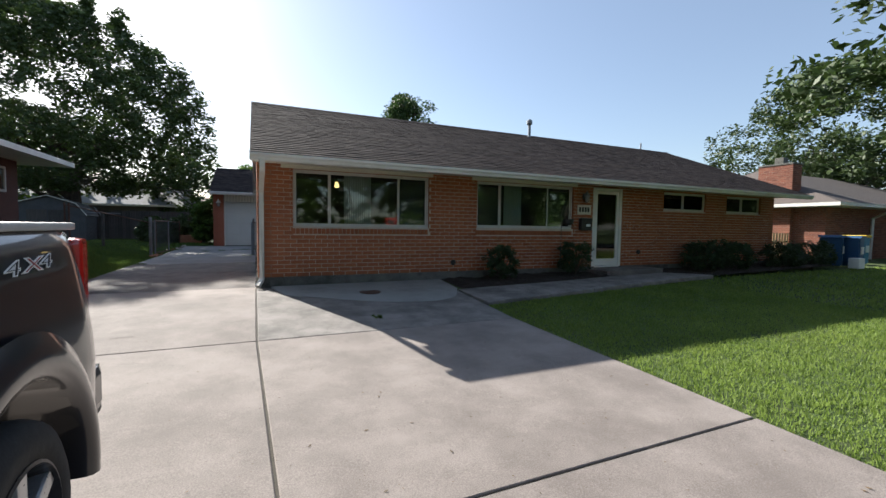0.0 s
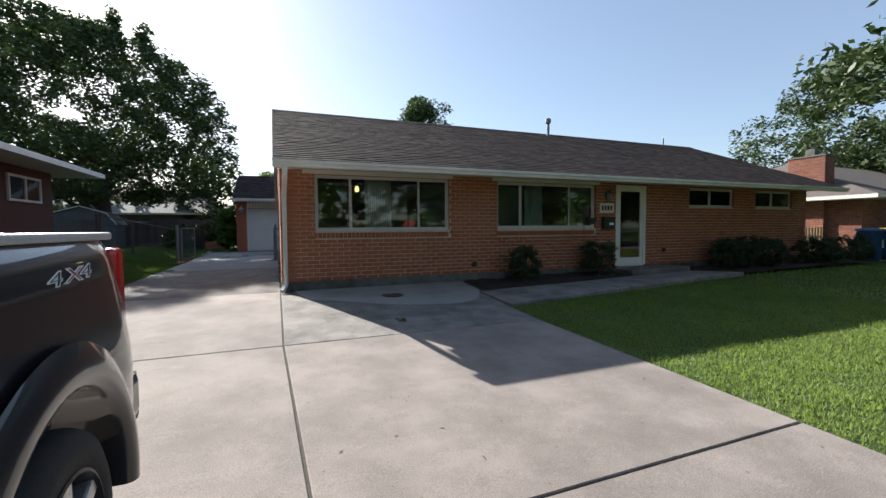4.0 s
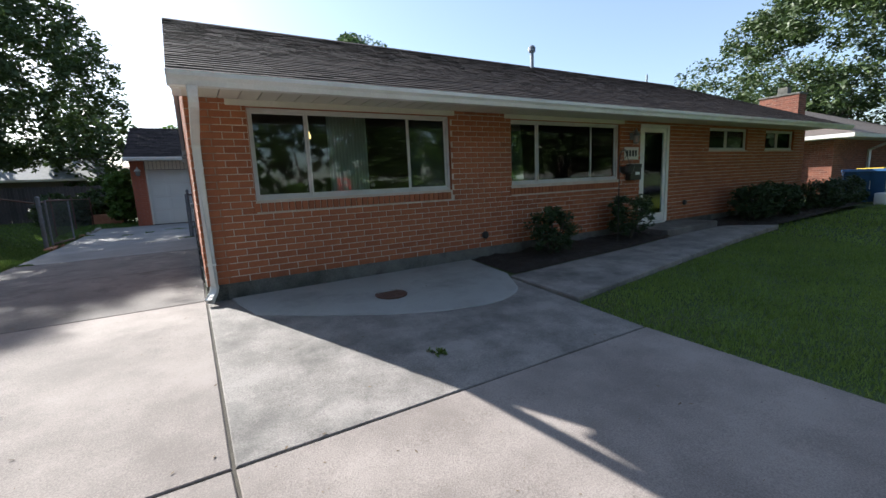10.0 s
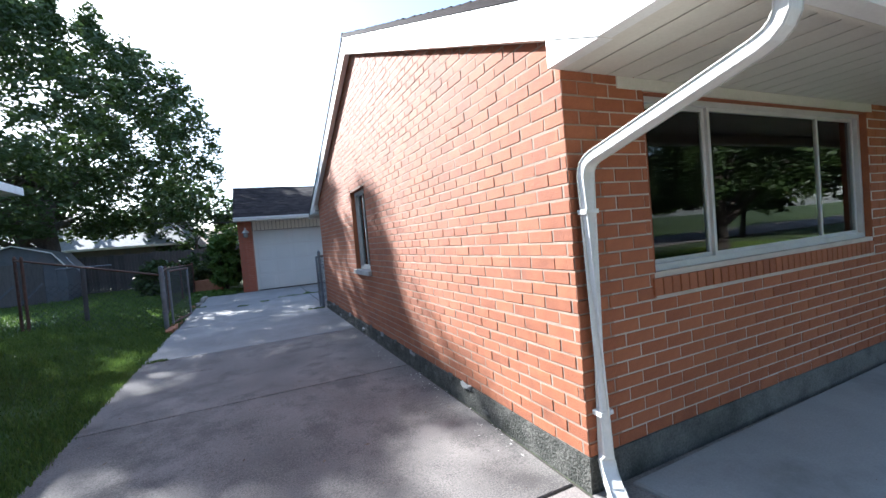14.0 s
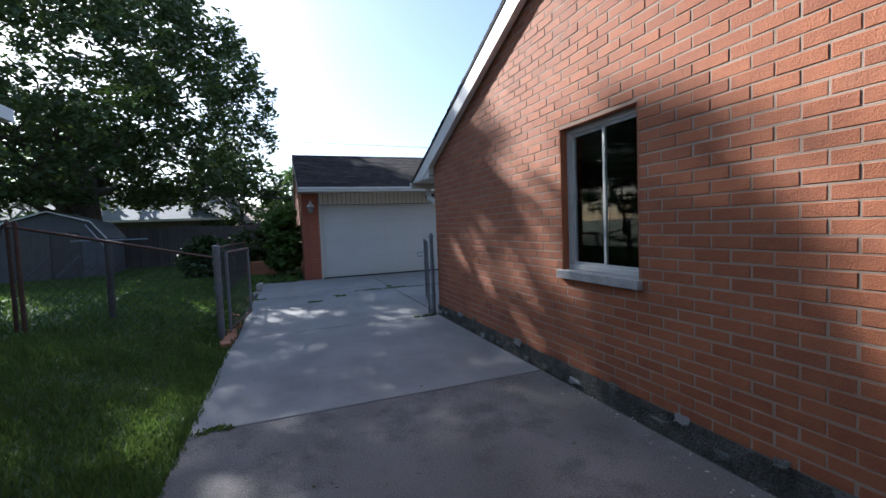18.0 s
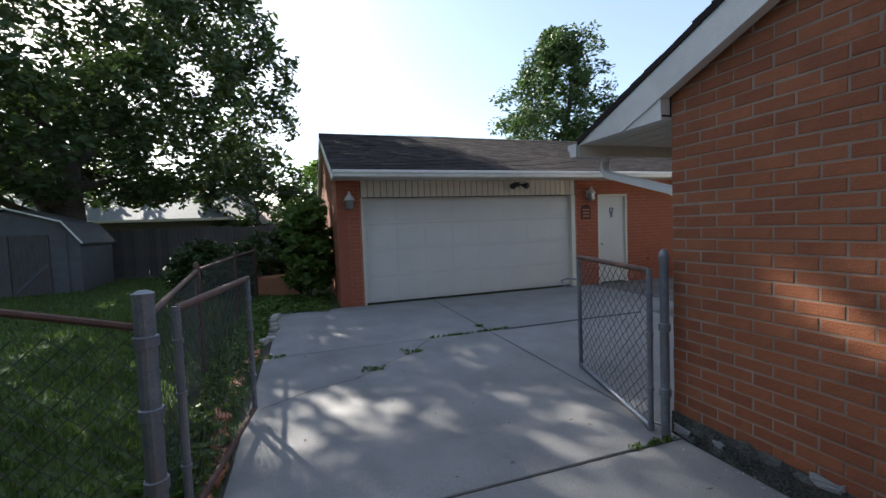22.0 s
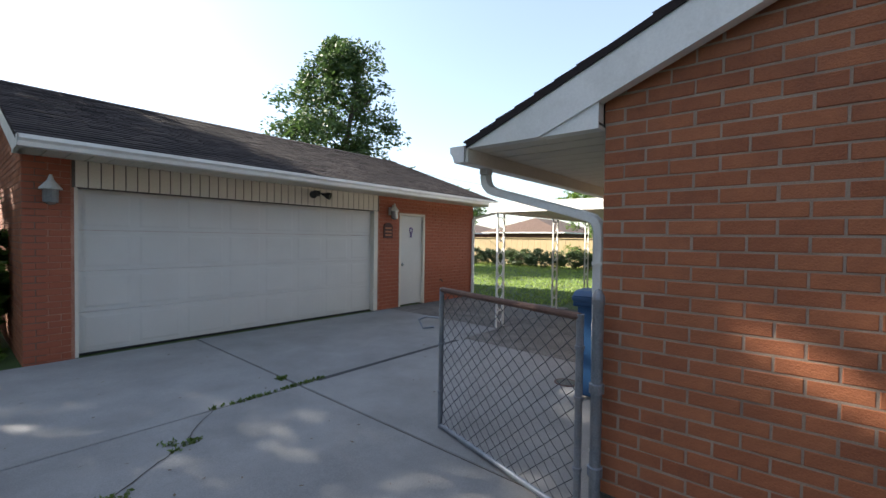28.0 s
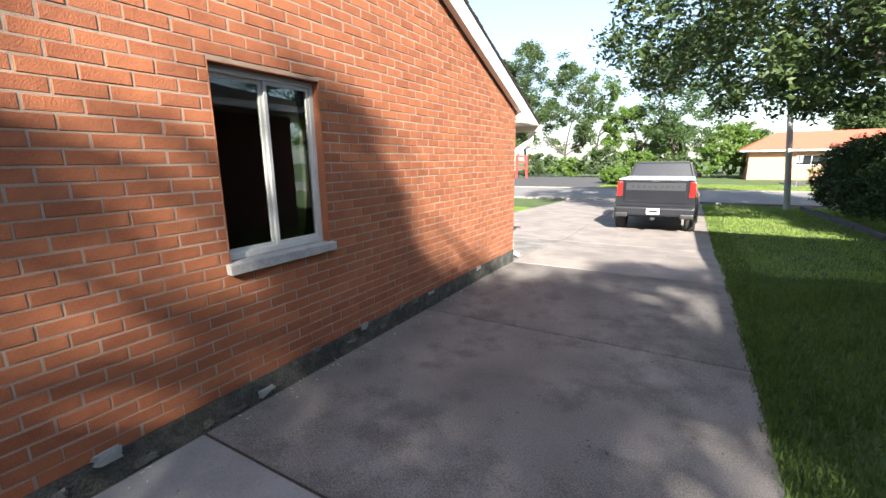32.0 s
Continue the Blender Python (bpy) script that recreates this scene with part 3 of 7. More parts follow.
# ---- the house ----
Y0, Y1, X1 = 7.7, 16.14, 15.85
YR, ZS, ZR = (Y0 + Y1) / 2, 2.70, 4.83
ZF, EAVE = 0.585, 0.92
PITCH = (ZR - 2.715) / (YR - (Y0 - EAVE))
W1, W2, DOOR = (0.61, 3.37, 1.53, 2.61), (4.53, 7.30, 1.55, 2.61), (7.95, 8.96, 0.56, 2.63)
S1, S2 = (10.55, 12.38, 2.11, 2.64), (13.35, 15.1, 2.11, 2.64)
SIDE = (11.91, 12.79, 1.42, 2.69)


def roof_under(y):
    return 2.715 + PITCH * (min(y, Y0 + Y1 - y) - (Y0 - EAVE)) - 0.10


south = wall_slab("wall_south", "red brick front wall with pale mortar", [(0.25, ZF), (X1 - 0.25, ZF), (X1 - 0.25, ZS), (0.25, ZS)], "y", Y0 + 0.0, Y0 + 0.25, MORTAR_F, [W1, W2, DOOR, S1, S2])
west = wall_slab("wall_west", "orange red brick gable wall beside the driveway", [(Y0, ZF), (Y1, ZF), (Y1, roof_under(Y1)), (YR, roof_under(YR)), (Y0, roof_under(Y0))], "x", 0.0, 0.25, MORTAR, [SIDE])
wall_slab("wall_east", "red brick gable wall of the house", [(Y0, ZF), (Y1, ZF), (Y1, roof_under(Y1)), (YR, roof_under(YR)), (Y0, roof_under(Y0))], "x", X1 - 0.25, X1, MORTAR)
wall_slab("wall_north", "red brick back wall of the house", [(0.25, ZF), (X1 - 0.25, ZF), (X1 - 0.25, ZS), (0.25, ZS)], "y", Y1 - 0.25, Y1, MORTAR)
bm = bmesh.new()
for a in ((0.2, X1 - 0.2, Y0 - 0.012, Y0 + 0.2), (0.2, X1 - 0.2, Y1 - 0.2, Y1 + 0.012), (-0.014, 0.2, Y0 - 0.012, Y1 + 0.012), (X1 - 0.2, X1 + 0.012, Y0 - 0.012, Y1 + 0.012)):
    bm = bmesh.new()
    box(bm, *a, 0.1, ZF - 0.002)
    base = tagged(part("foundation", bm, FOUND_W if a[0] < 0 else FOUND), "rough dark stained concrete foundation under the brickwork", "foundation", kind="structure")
    if a[0] < 0:
        # crumbling patches of old mortar along the foot of the gable wall
        rnd = random.Random(17)
        for k in range(34):
            y = 16.05 - 7.6 * (k / 34) ** 1.5 + rnd.uniform(-0.08, 0.08)
            l, h = rnd.uniform(0.03, 0.13), rnd.uniform(0.018, 0.05)
            bm = boxm(-0.012, 0.012, -l / 2, l / 2, -h / 2, h / 2, bevel=0.008)
            for v in bm.verts:
                v.co += Vector((rnd.uniform(-0.004, 0.004), rnd.uniform(-0.02, 0.02), rnd.uniform(-0.018, 0.018)))
            ob = part("mortar_patch", bm, FOUND if k % 4 else CONC_P, base)
            ob.location = (-0.020, y, rnd.choice((0.46, 0.50, 0.575)) + rnd.uniform(-0.015, 0.02))
# inside: floor, ceiling and a cross wall, seen dimly through the windows
tagged(part("floor", boxm(0.25, X1 - 0.25, Y0 + 0.25, Y1 - 0.25, 0.5, 0.62), FLOORW), "brown wooden floor inside the house", "floor", kind="structure")
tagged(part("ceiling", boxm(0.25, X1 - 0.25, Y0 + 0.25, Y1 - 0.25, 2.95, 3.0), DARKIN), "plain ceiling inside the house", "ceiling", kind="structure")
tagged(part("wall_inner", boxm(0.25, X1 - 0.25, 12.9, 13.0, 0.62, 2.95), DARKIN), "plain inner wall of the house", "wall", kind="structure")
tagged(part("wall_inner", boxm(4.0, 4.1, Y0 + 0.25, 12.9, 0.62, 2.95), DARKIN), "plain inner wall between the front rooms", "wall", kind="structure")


def gable_roof(prefix, x0, x1, ys, yr, yn, ze, zr, near=None, seed=1, thick=0.045):
    """Two slopes with overlapping shingle tabs; returns the parent."""
    roof = tagged(new(prefix), "dark brown asphalt shingle gable roof", "roof", kind="structure")
    bm = bmesh.new()
    prism(bm, [(ys, ze), (yr, zr), (yn, ze), (yn, ze - thick), (yr, zr - thick), (ys, ze - thick)], "x", x0, x1)
    part("deck", bm, SHINGLE, roof)
    rnd = random.Random(seed)
    rows = 0.145
    for side, (ya, yb) in enumerate(((ys, yr), (yn, yr))):
        run = math.hypot(yb - ya, zr - ze)
        d = Vector((0, (yb - ya) / run, (zr - ze) / run))
        nrm = Vector((0, -d.z if yb > ya else d.z, abs(d.y)))
        verts, faces, made = [], [], 0
        shared = None
        for r in range(int(run / rows) + 1):
            s0 = r * rows - 0.02
            x = x0 - rnd.random() * 0.3
            while x < x1:
                w = rnd.choice((0.17, 0.24, 0.31))
                a, b = max(x, x0), min(x + w - 0.006, x1)
                x += w
                if b - a < 0.03:
                    continue
                s1 = min(s0 + rows + 0.03, run)
                lift = 0.010 + rnd.random() * 0.006
                base = Vector((0, ya, ze))
                p0, p1 = base + d * (s0 + rnd.uniform(-0.006, 0.006)), base + d * s1
                k = len(verts)
                verts += [Vector((a, p0.y, p0.z)) + nrm * lift, Vector((b, p0.y, p0.z)) + nrm * lift, Vector((b, p1.y, p1.z)) + nrm * 0.002, Vector((a, p1.y, p1.z)) + nrm * 0.002,
                          Vector((a, p0.y, p0.z)), Vector((b, p0.y, p0.z))]
                faces += [(k, k + 1, k + 2, k + 3), (k + 4, k + 5, k + 1, k), (k + 4, k, k + 3), (k + 1, k + 5, k + 2)]
        ob = mesh_of("shingles", verts, faces, SHINGLE, roof)
        tagged(ob, kind="stuff")
    bm = bmesh.new()
    x = x0
    while x < x1:
        w = min(0.32, x1 - x)
        prism(bm, [(yr - 0.14, zr - 0.14 * (zr - ze) / (yr - ys) + 0.02), (yr, zr + 0.03), (yr + 0.14, zr - 0.14 * (zr - ze) / (yr - ys) + 0.02), (yr + 0.14, zr - 0.14 * (zr - ze) / (yr - ys) + 0.01), (yr, zr + 0.018), (yr - 0.14, zr - 0.14 * (zr - ze) / (yr - ys) + 0.01)], "x", x, x + w - 0.008)
        x += w
    part("ridge_cap", bm, SHINGLE, roof)
    return roof


RX0, RX1 = -0.11, X1 + 0.11
gable_roof("roof", RX0, RX1, Y0 - EAVE, YR, Y1 + EAVE, 2.725, ZR)


def gutter(name, x0, x1, y, z, out, label):
    """A K-shaped gutter along x; out is -1 or 1, the way that it faces."""
    bm = bmesh.new()
    prof = [(0, 0), (0.085 * out, 0.0), (0.10 * out, 0.045), (0.125 * out, 0.075), (0.125 * out, 0.115), (0.112 * out, 0.115), (0.112 * out, 0.08), (0.09 * out, 0.05), (0.078 * out, 0.008), (0.008 * out, 0.008), (0.008 * out, 0.115), (0, 0.115)]
    prism(bm, [(y + a, z + b) for a, b in prof], "x", x0, x1)
    g = thing(name, label, "gutter")
    part("trough", bm, WHITE, g)
    for xe in (x0, x1 - 0.006):
        bm = bmesh.new()
        prism(bm, [(y + a, z + b) for a, b in ((0, 0), (0.085 * out, 0), (0.10 * out, 0.045), (0.125 * out, 0.075), (0.125 * out, 0.115), (0, 0.115))], "x", xe - 0.003, xe + 0.009)
        part("end_cap", bm, WHITE, g)
    return g


gutter("gutter", RX0, RX1, Y0 - EAVE - 0.012, 2.585, -1, "white metal gutter along the front eave")
gutter("gutter", RX0, RX1, Y1 + EAVE + 0.012, 2.585, 1, "white metal gutter along the back eave")


def soffit(y0, y1, z, x0, x1, name):
    """Level boards under the eave, with open joints."""
    eave = tagged(part(name, boxm(x0, x1, y0, y1, z + 0.02, z + 0.035), JOINT), "cream boarded soffit under the eave", "soffit", kind="structure")
    n = max(1, round((x1 - x0) / 0.205))
    w = (x1 - x0) / n
    for i in range(n):
        if i == 0:
            ob = part("board", boxm(0.006, w - 0.006, y0, y1, z, z + 0.020), CREAM, eave)
            me = ob.data
        else:
            ob = new("board", me)
            ob.parent = eave
        ob.location = (x0 + i * w, 0, 0)


soffit(Y0 - EAVE, Y0 - 0.008, ZS - 0.018, RX0 + 0.03, RX1 - 0.03, "soffit")
soffit(Y1 + 0.008, Y1 + EAVE, ZS - 0.018, RX0 + 0.03, RX1 - 0.03, "soffit")
tagged(part("trim", boxm(RX0 + 0.012, RX1 - 0.012, Y0 - EAVE - 0.01, Y0 - EAVE + 0.012, 2.585, 2.715), CREAM), "cream fascia board", "trim", kind="structure")
tagged(part("trim", boxm(RX0 + 0.012, RX1 - 0.012, Y1 + EAVE - 0.012, Y1 + EAVE + 0.01, 2.585, 2.715), CREAM), "cream fascia board", "trim", kind="structure")


def rake(x0, x1, ys, yr, yn, ze, zr, box_y, name="trim", zs=ZS):
    """White boards under the verge, and the boxed ends of the eaves."""
    k = (zr - ze) / (yr - ys)
    drop = 0.27
    for sgn, y_e, y_b in ((1, ys, box_y[0]), (-1, yn, box_y[1])):
        cut = max(0.0, (zs - 0.02 + drop - ze) / k)
        bm = bmesh.new()
        prism(bm, [(y_e, ze - 0.041), (yr, zr - 0.041), (yr, zr - drop), (y_e + sgn * cut, ze - drop + k * cut), (y_e, ze - drop + k * cut)], "x", x0, x1)
        tagged(part(name, bm, WHITE), "white verge board along the gable", "trim", kind="structure")
        span = abs(y_b - y_e)
        if span > cut + 0.05:
            bm = bmesh.new()
            prism(bm, [(y_e + sgn * (cut + 0.01), zs - 0.02), (y_b, zs - 0.02), (y_b, ze - drop + k * span + 0.02), (y_e + sgn * (cut + 0.01), ze - drop + k * (cut + 0.01) + 0.02)], "x", x0 + 0.012, x1 + 0.018)
            tagged(part(name, bm, WHITE), "white boxed end of the eave", "trim", kind="structure")


rake(RX0 + 0.01, -0.022, Y0 - EAVE, YR, Y1 + EAVE, 2.725, ZR, (Y0 - 0.01, Y1 + 0.01))
rake(X1 + 0.022, RX1 - 0.01, Y0 - EAVE, YR, Y1 + EAVE, 2.725, ZR, (Y0 - 0.01, Y1 + 0.01))


# windows
def sliding_window(name, label, u0, u1, z0, z1, splits, m, dark=(), sill=True, frame_w=0.045, curtain=()):
    """A window in the plane of the pose m: u along its x, outside towards its -y. splits: where the mullions stand."""
    w = tagged(new(name), label, "window", kind="structure")
    w.matrix_world = m
    fr = 0.04
    bm = bmesh.new()
    box(bm, u0, u1, 0.0, 0.07, z0, z0 + fr)
    box(bm, u0, u1, 0.0, 0.07, z1 - fr, z1)
    box(bm, u0, u0 + fr, 0.002, 0.068, z0 + fr, z1 - fr)
    box(bm, u1 - fr, u1, 0.002, 0.068, z0 + fr, z1 - fr)
    part("window_frame", bm, ALU, w, "pale metal window frame")
    edges = [u0 + fr] + list(splits) + [u1 - fr]
    for i, (a, b) in enumerate(zip(edges, edges[1:])):
        off = 0.012 if i % 2 else 0.034
        bm = bmesh.new()
        s = frame_w * 0.55
        for q in ((a, b, z0 + fr, z0 + fr + s), (a, b, z1 - fr - s, z1 - fr), (a, a + s, z0 + fr + s, z1 - fr - s), (b - s, b, z0 + fr + s, z1 - fr - s)):
            box(bm, q[0], q[1], off, off + 0.022, q[2], q[3])
        sash = part("sash", bm, ALU, w)
        pane = part("pane", boxm(a + s, b - s, off + 0.010, off + 0.013, z0 + fr + s, z1 - fr - s), GLASS, sash)
        pane.visible_shadow = False
        if i in dark:
            part("insect_screen", boxm(a + s, b - s, off + 0.016, off + 0.018, z0 + fr + s, z1 - fr - s), SCREEN, sash, "dark insect screen")
    if sill:
        part("window_sill", boxm(u0 - 0.02, u1 + 0.02, -0.035, 0.05, z0 - 0.045, z0 - 0.002, bevel=0.006), WHITE, w, "grey white sill")
    return w


FRONT = pose(0, Y0 + 0.045, 0)
sliding_window("window_1", "wide three-part sliding window with white frame", *W1, (1.29, 2.70), FRONT, dark=(2,))
sliding_window("window_2", "three-part sliding window with dark screened sashes", *W2, (5.17, 6.54), FRONT, dark=(0, 2))
sliding_window("window_3", "low wide bedroom window under the eave", *S1, (11.45,), FRONT)
sliding_window("window_4", "low wide bedroom window under the eave", *S2, (14.2,), FRONT)
WESTM = pose(0.066, 0, 0, 0, 0, -90)      # u runs towards -y
w5 = sliding_window("window_5", "two-pane sliding window set back in the brick gable wall", -SIDE[1], -SIDE[0], SIDE[2] + 0.03, SIDE[3] - 0.01, (-(SIDE[0] + SIDE[1]) / 2,), WESTM, sill=False)
bm = boxm(-0.055, 0.13, SIDE[0] - 0.03, SIDE[1] + 0.03, SIDE[2] - 0.045, SIDE[2] + 0.025, bevel=0.008)
sl = part("window_sill", bm, SILL, None, "worn pale grey stone sill")
sl.parent = w5
sl.matrix_parent_inverse = w5.matrix_world.inverted()
for u0, u1, z0, z1, pl in ((*SIDE, "x"), (*W1, "y"), (*W2, "y"), (*S1, "y"), (*S2, "y")):
    bm = bmesh.new()
    for q in ((u0, u0 + 0.006, z0, z1), (u1 - 0.006, u1, z0, z1), (u0 + 0.006, u1 - 0.006, z1 - 0.006, z1)):
        if pl == "x":
            box(bm, -0.004, 0.065, q[0], q[1], q[2], q[3])
        else:
            box(bm, q[0], q[1], Y0 - 0.004, Y0 + 0.044, q[2], q[3])
    tagged(part("trim", bm, BRICK), "brick jamb of the window opening", "trim", kind="structure")
tagged(part("trim", boxm(0.40, 3.45, Y0 - 0.012, Y0 + 0.05, 2.614, 2.681), CREAM), "cream board over the window", "trim", kind="structure")
tagged(part("trim", boxm(4.40, 7.42, Y0 - 0.012, Y0 + 0.05, 2.614, 2.681), CREAM), "cream board over the window", "trim", kind="structure")


def curtain(name, x0, x1, y, z0, z1, label):
    bm = bmesh.new()
    n = 60
    rows = [[bm.verts.new((x0 + (x1 - x0) * i / n, y + 0.035 * math.sin(i * 1.3) + 0.012 * math.sin(i * 0.37), z)) for i in range(n + 1)] for z in (z0, (z0 + z1) / 2, z1)]
    for a, b in zip(rows, rows[1:]):
        for i in range(n):
            bm.faces.new((a[i], a[i + 1], b[i + 1], b[i]))
    return tagged(part(name, bm, CURTAIN, smooth=True), label, "curtain")


curtain("curtain", 1.62, 2.18, 8.02, 0.75, 2.75, "sheer white curtain hanging behind the front window")
curtain("curtain", 5.45, 5.95, 8.02, 0.75, 2.75, "sheer white curtain hanging behind the second window")
lamp = thing("pendant_lamp", "lit amber glass pendant lamp inside the front room", "lamp", (1.75, 9.6, 2.5))
bm = bmesh.new()
lathe(bm, [(0.02, 0.10), (0.035, 0.08), (0.055, 0.0), (0.05, -0.03), (0.0, -0.04)], n=16)
part("shade", bm, LAMPGLOW, lamp, smooth=True)
part("rod", boxm(-0.008, 0.008, -0.008, 0.008, 0.10, 0.45), BLACK, lamp)

# front door with its storm door
door = tagged(new("door_1"), "white framed glass storm door at the front entrance", "door", kind="structure")
bm = bmesh.new()
box(bm, 7.95, 8.03, Y0 + 0.0, Y0 + 0.12, 0.56, 2.65)
box(bm, 8.88, 8.96, Y0 + 0.0, Y0 + 0.12, 0.56, 2.65)
box(bm, 8.03, 8.88, Y0 + 0.0, Y0 + 0.12, 2.57, 2.65)
box(bm, 8.03, 8.88, Y0 - 0.02, Y0 + 0.12, 0.56, 0.60)
part("door_frame", bm, WHITE, door)
bm = bmesh.new()
for q in ((8.035, 8.875, 0.61, 0.78), (8.035, 8.875, 2.48, 2.565), (8.035, 8.12, 0.78, 2.48), (8.79, 8.875, 0.78, 2.48)):
    box(bm, q[0], q[1], Y0 + 0.02, Y0 + 0.055, q[2], q[3])
leaf = part("storm_door", bm, WHITE, door, "white storm door leaf with full glass")
p = part("pane", boxm(8.12, 8.79, Y0 + 0.035, Y0 + 0.04, 0.78, 2.48), GLASS, leaf)
p.visible_shadow = False
bm = bmesh.new()
tube(bm, [(8.15, Y0 + 0.02, 1.55), (8.15, Y0 - 0.02, 1.56), (8.15, Y0 - 0.02, 1.66), (8.15, Y0 + 0.02, 1.67)], 0.009, 8)
part("door_handle", bm, BLACK, leaf)
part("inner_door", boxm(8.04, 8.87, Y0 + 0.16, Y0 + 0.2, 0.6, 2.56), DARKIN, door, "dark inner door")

# brick sills of header bricks under the two big windows
def soldier_sill(name, x0, x1, z, parent):
    n = int((x1 - x0) / 0.079)
    for i in range(n):
        ob = part(name, boxm(0.003, 0.071, -0.020, 0.03, -0.108, -0.004, bevel=0.003), BRICK, parent) if i == 0 else new(name, first.data)
        if i == 0:
            first = ob
        ob.parent = parent
        ob.location = (x0 + i * 0.079, Y0, z)


soldier_sill("sill_brick", W1[0] - 0.03, W1[1] + 0.03, 1.5, south)
soldier_sill("sill_brick", W2[0] - 0.03, W2[1] + 0.03, 1.5, south)


# downspouts
def spout(name, pts, label, w=0.082, d=0.058):
    sec = []
    for a, b in ((-w / 2, -d / 2), (w / 2, -d / 2), (w / 2, d / 2), (-w / 2, d / 2)):
        sec += [(a * 0.86, b), (a, b * 0.8)] if a * b > 0 else [(a, b * 0.8), (a * 0.86, b)]
    t = thing(name, label, "downspout")
    bm = sweep(bmesh.new(), pts, sec)
    part("pipe", bm, WHITE, t)
    top, low = Vector(pts[-3]), Vector(pts[0])
    long = max(range(len(pts) - 1), key=lambda i: (Vector(pts[i + 1]) - Vector(pts[i])).length if abs(pts[i][2] - pts[i + 1][2]) > 0.5 else 0)
    p, q = Vector(pts[long]), Vector(pts[long + 1])
    for f in (0.12, 0.85):
        c = p.lerp(q, f)
        part("strap", boxm(c.x - w * 0.54, c.x + w * 0.54, c.y - d * 0.54, c.y + d * 0.54, c.z - 0.012, c.z + 0.012), WHITE, t)
    for i in (0, -1):
        c = Vector(pts[i])
        e = Vector(pts[1 if i == 0 else -2])
        u = (e - c).normalized()
        part("elbow", sweep(bmesh.new(), [c, c + u * 0.05], [(a * 1.1, b * 1.12) for a, b in sec]), WHITE, t)
    return t


def bend(a, b, c, n=4, r=0.09):
    """A rounded corner at b between a and c."""
    a, b, c = Vector(a), Vector(b), Vector(c)
    p, q = b + (a - b).normalized() * r, b + (c - b).normalized() * r
    return [tuple((1 - t) ** 2 * p + 2 * t * (1 - t) * b + t * t * q) for t in [i / n for i in range(n + 1)]]


A, B, C, D, E_ = (0.07, 6.70, 2.59), (0.07, 6.70, 2.44), (0.065, 7.64, 2.18), (0.065, 7.645, 0.54), (-0.01, 7.50, 0.45)
spout("downspout", [A] + bend(A, B, C, r=0.1) + bend(B, C, D, r=0.08) + bend(C, D, E_, r=0.08) + [E_], "white metal downspout at the front corner of the house")
A, B, C, D = (0.22, 17.11, 2.59), (0.22, 17.11, 2.43), (0.17, 16.22, 2.18), (0.17, 16.205, 0.5)
spout("downspout", [A] + bend(A, B, C, r=0.1) + bend(B, C, D, r=0.08) + [D], "white metal downspout at the back corner of the house")

# roof vent
vent = thing("roof_vent", "grey metal vent pipe with a cap on the roof", "vent pipe", (8.75, 11.7, 4.55))
bm = bmesh.new()
lathe(bm, [(0.05, 0), (0.05, 0.62), (0.09, 0.62), (0.10, 0.66), (0.10, 0.75), (0.05, 0.80), (0, 0.8)], n=12)
part("pipe", bm, GALV, vent)
vent = thing("roof_vent", "thin grey vent pipe standing on the roof ridge", "vent pipe", (14.4, 11.9, 4.6))
part("pipe", lathe(bmesh.new(), [(0.03, 0), (0.03, 0.48), (0.024, 0.5), (0.0, 0.5)], n=10), GALV, vent)


# ---- the garage ----
GX0, GX1, GY0, GY1, GZ = -1.86, 7.0, 22.12, 29.1, 0.50
GS = 2.98
GD, PD = (-1.40, 3.53, 0.50, 2.62), (4.17, 5.02, 0.50, 2.62)
gs = wall_slab("wall_garage_south", "painted red brick garage front", [(GX0 + 0.2, 0.42), (GX1 - 0.2, 0.42), (GX1 - 0.2, GS), (GX0 + 0.2, GS)], "y", GY0, GY0 + 0.2, PAINTED_JOINT, [(GD[0], GD[1], 0.42, GD[3] + 0.34), (PD[0], PD[1], 0.42, PD[3])])
GR = (GY0 + GY1) / 2
GZR = 4.60


def garage_under(y):
    return 3.05 + (GZR - 3.05) / (GR - GY0 + 0.72) * (min(y, GY0 + GY1 - y) - GY0 + 0.72) - 0.1


gw = wall_slab("wall_garage_west", "red brick side wall of the garage", [(GY0, 0.42), (GY1, 0.42), (GY1, garage_under(GY1)), (GR, garage_under(GR)), (GY0, garage_under(GY0))], "x", GX0, GX0 + 0.2, MORTAR_D)
wall_slab("wall_garage_east", "painted red brick side wall of the garage", [(GY0, 0.42), (GY1, 0.42), (GY1, garage_under(GY1)), (GR, garage_under(GR)), (GY0, garage_under(GY0))], "x", GX1 - 0.2, GX1, BRICK_G)
wall_slab("wall_garage_north", "red brick back wall of the garage", [(GX0 + 0.2, 0.42), (GX1 - 0.2, 0.42), (GX1 - 0.2, GS), (GX0 + 0.2, GS)], "y", GY1 - 0.2, GY1, BRICK_G)
gable_roof("roof_garage", GX0 - 0.1, GX1 + 0.3, GY0 - 0.72, GR, GY1 + 0.72, 3.05, GZR, seed=5)
gutter("gutter", GX0 - 0.1, GX1 + 0.3, GY0 - 0.732, 2.935, -1, "white metal gutter along the garage eave")
soffit(GY0 - 0.72, GY0 - 0.012, 2.955, GX0 - 0.05, GX1 + 0.25, "soffit")
tagged(part("trim", boxm(GX0 - 0.09, GX1 + 0.29, GY0 - 0.728, GY0 - 0.705, 2.93, 3.04), CREAM), "cream fascia board of the garage", "trim", kind="structure")
rake(GX0 - 0.09, GX0 - 0.012, GY0 - 0.72, GR, GY1 + 0.72, 3.05, GZR, (GY0 - 0.01, GY1 + 0.01), zs=2.975)
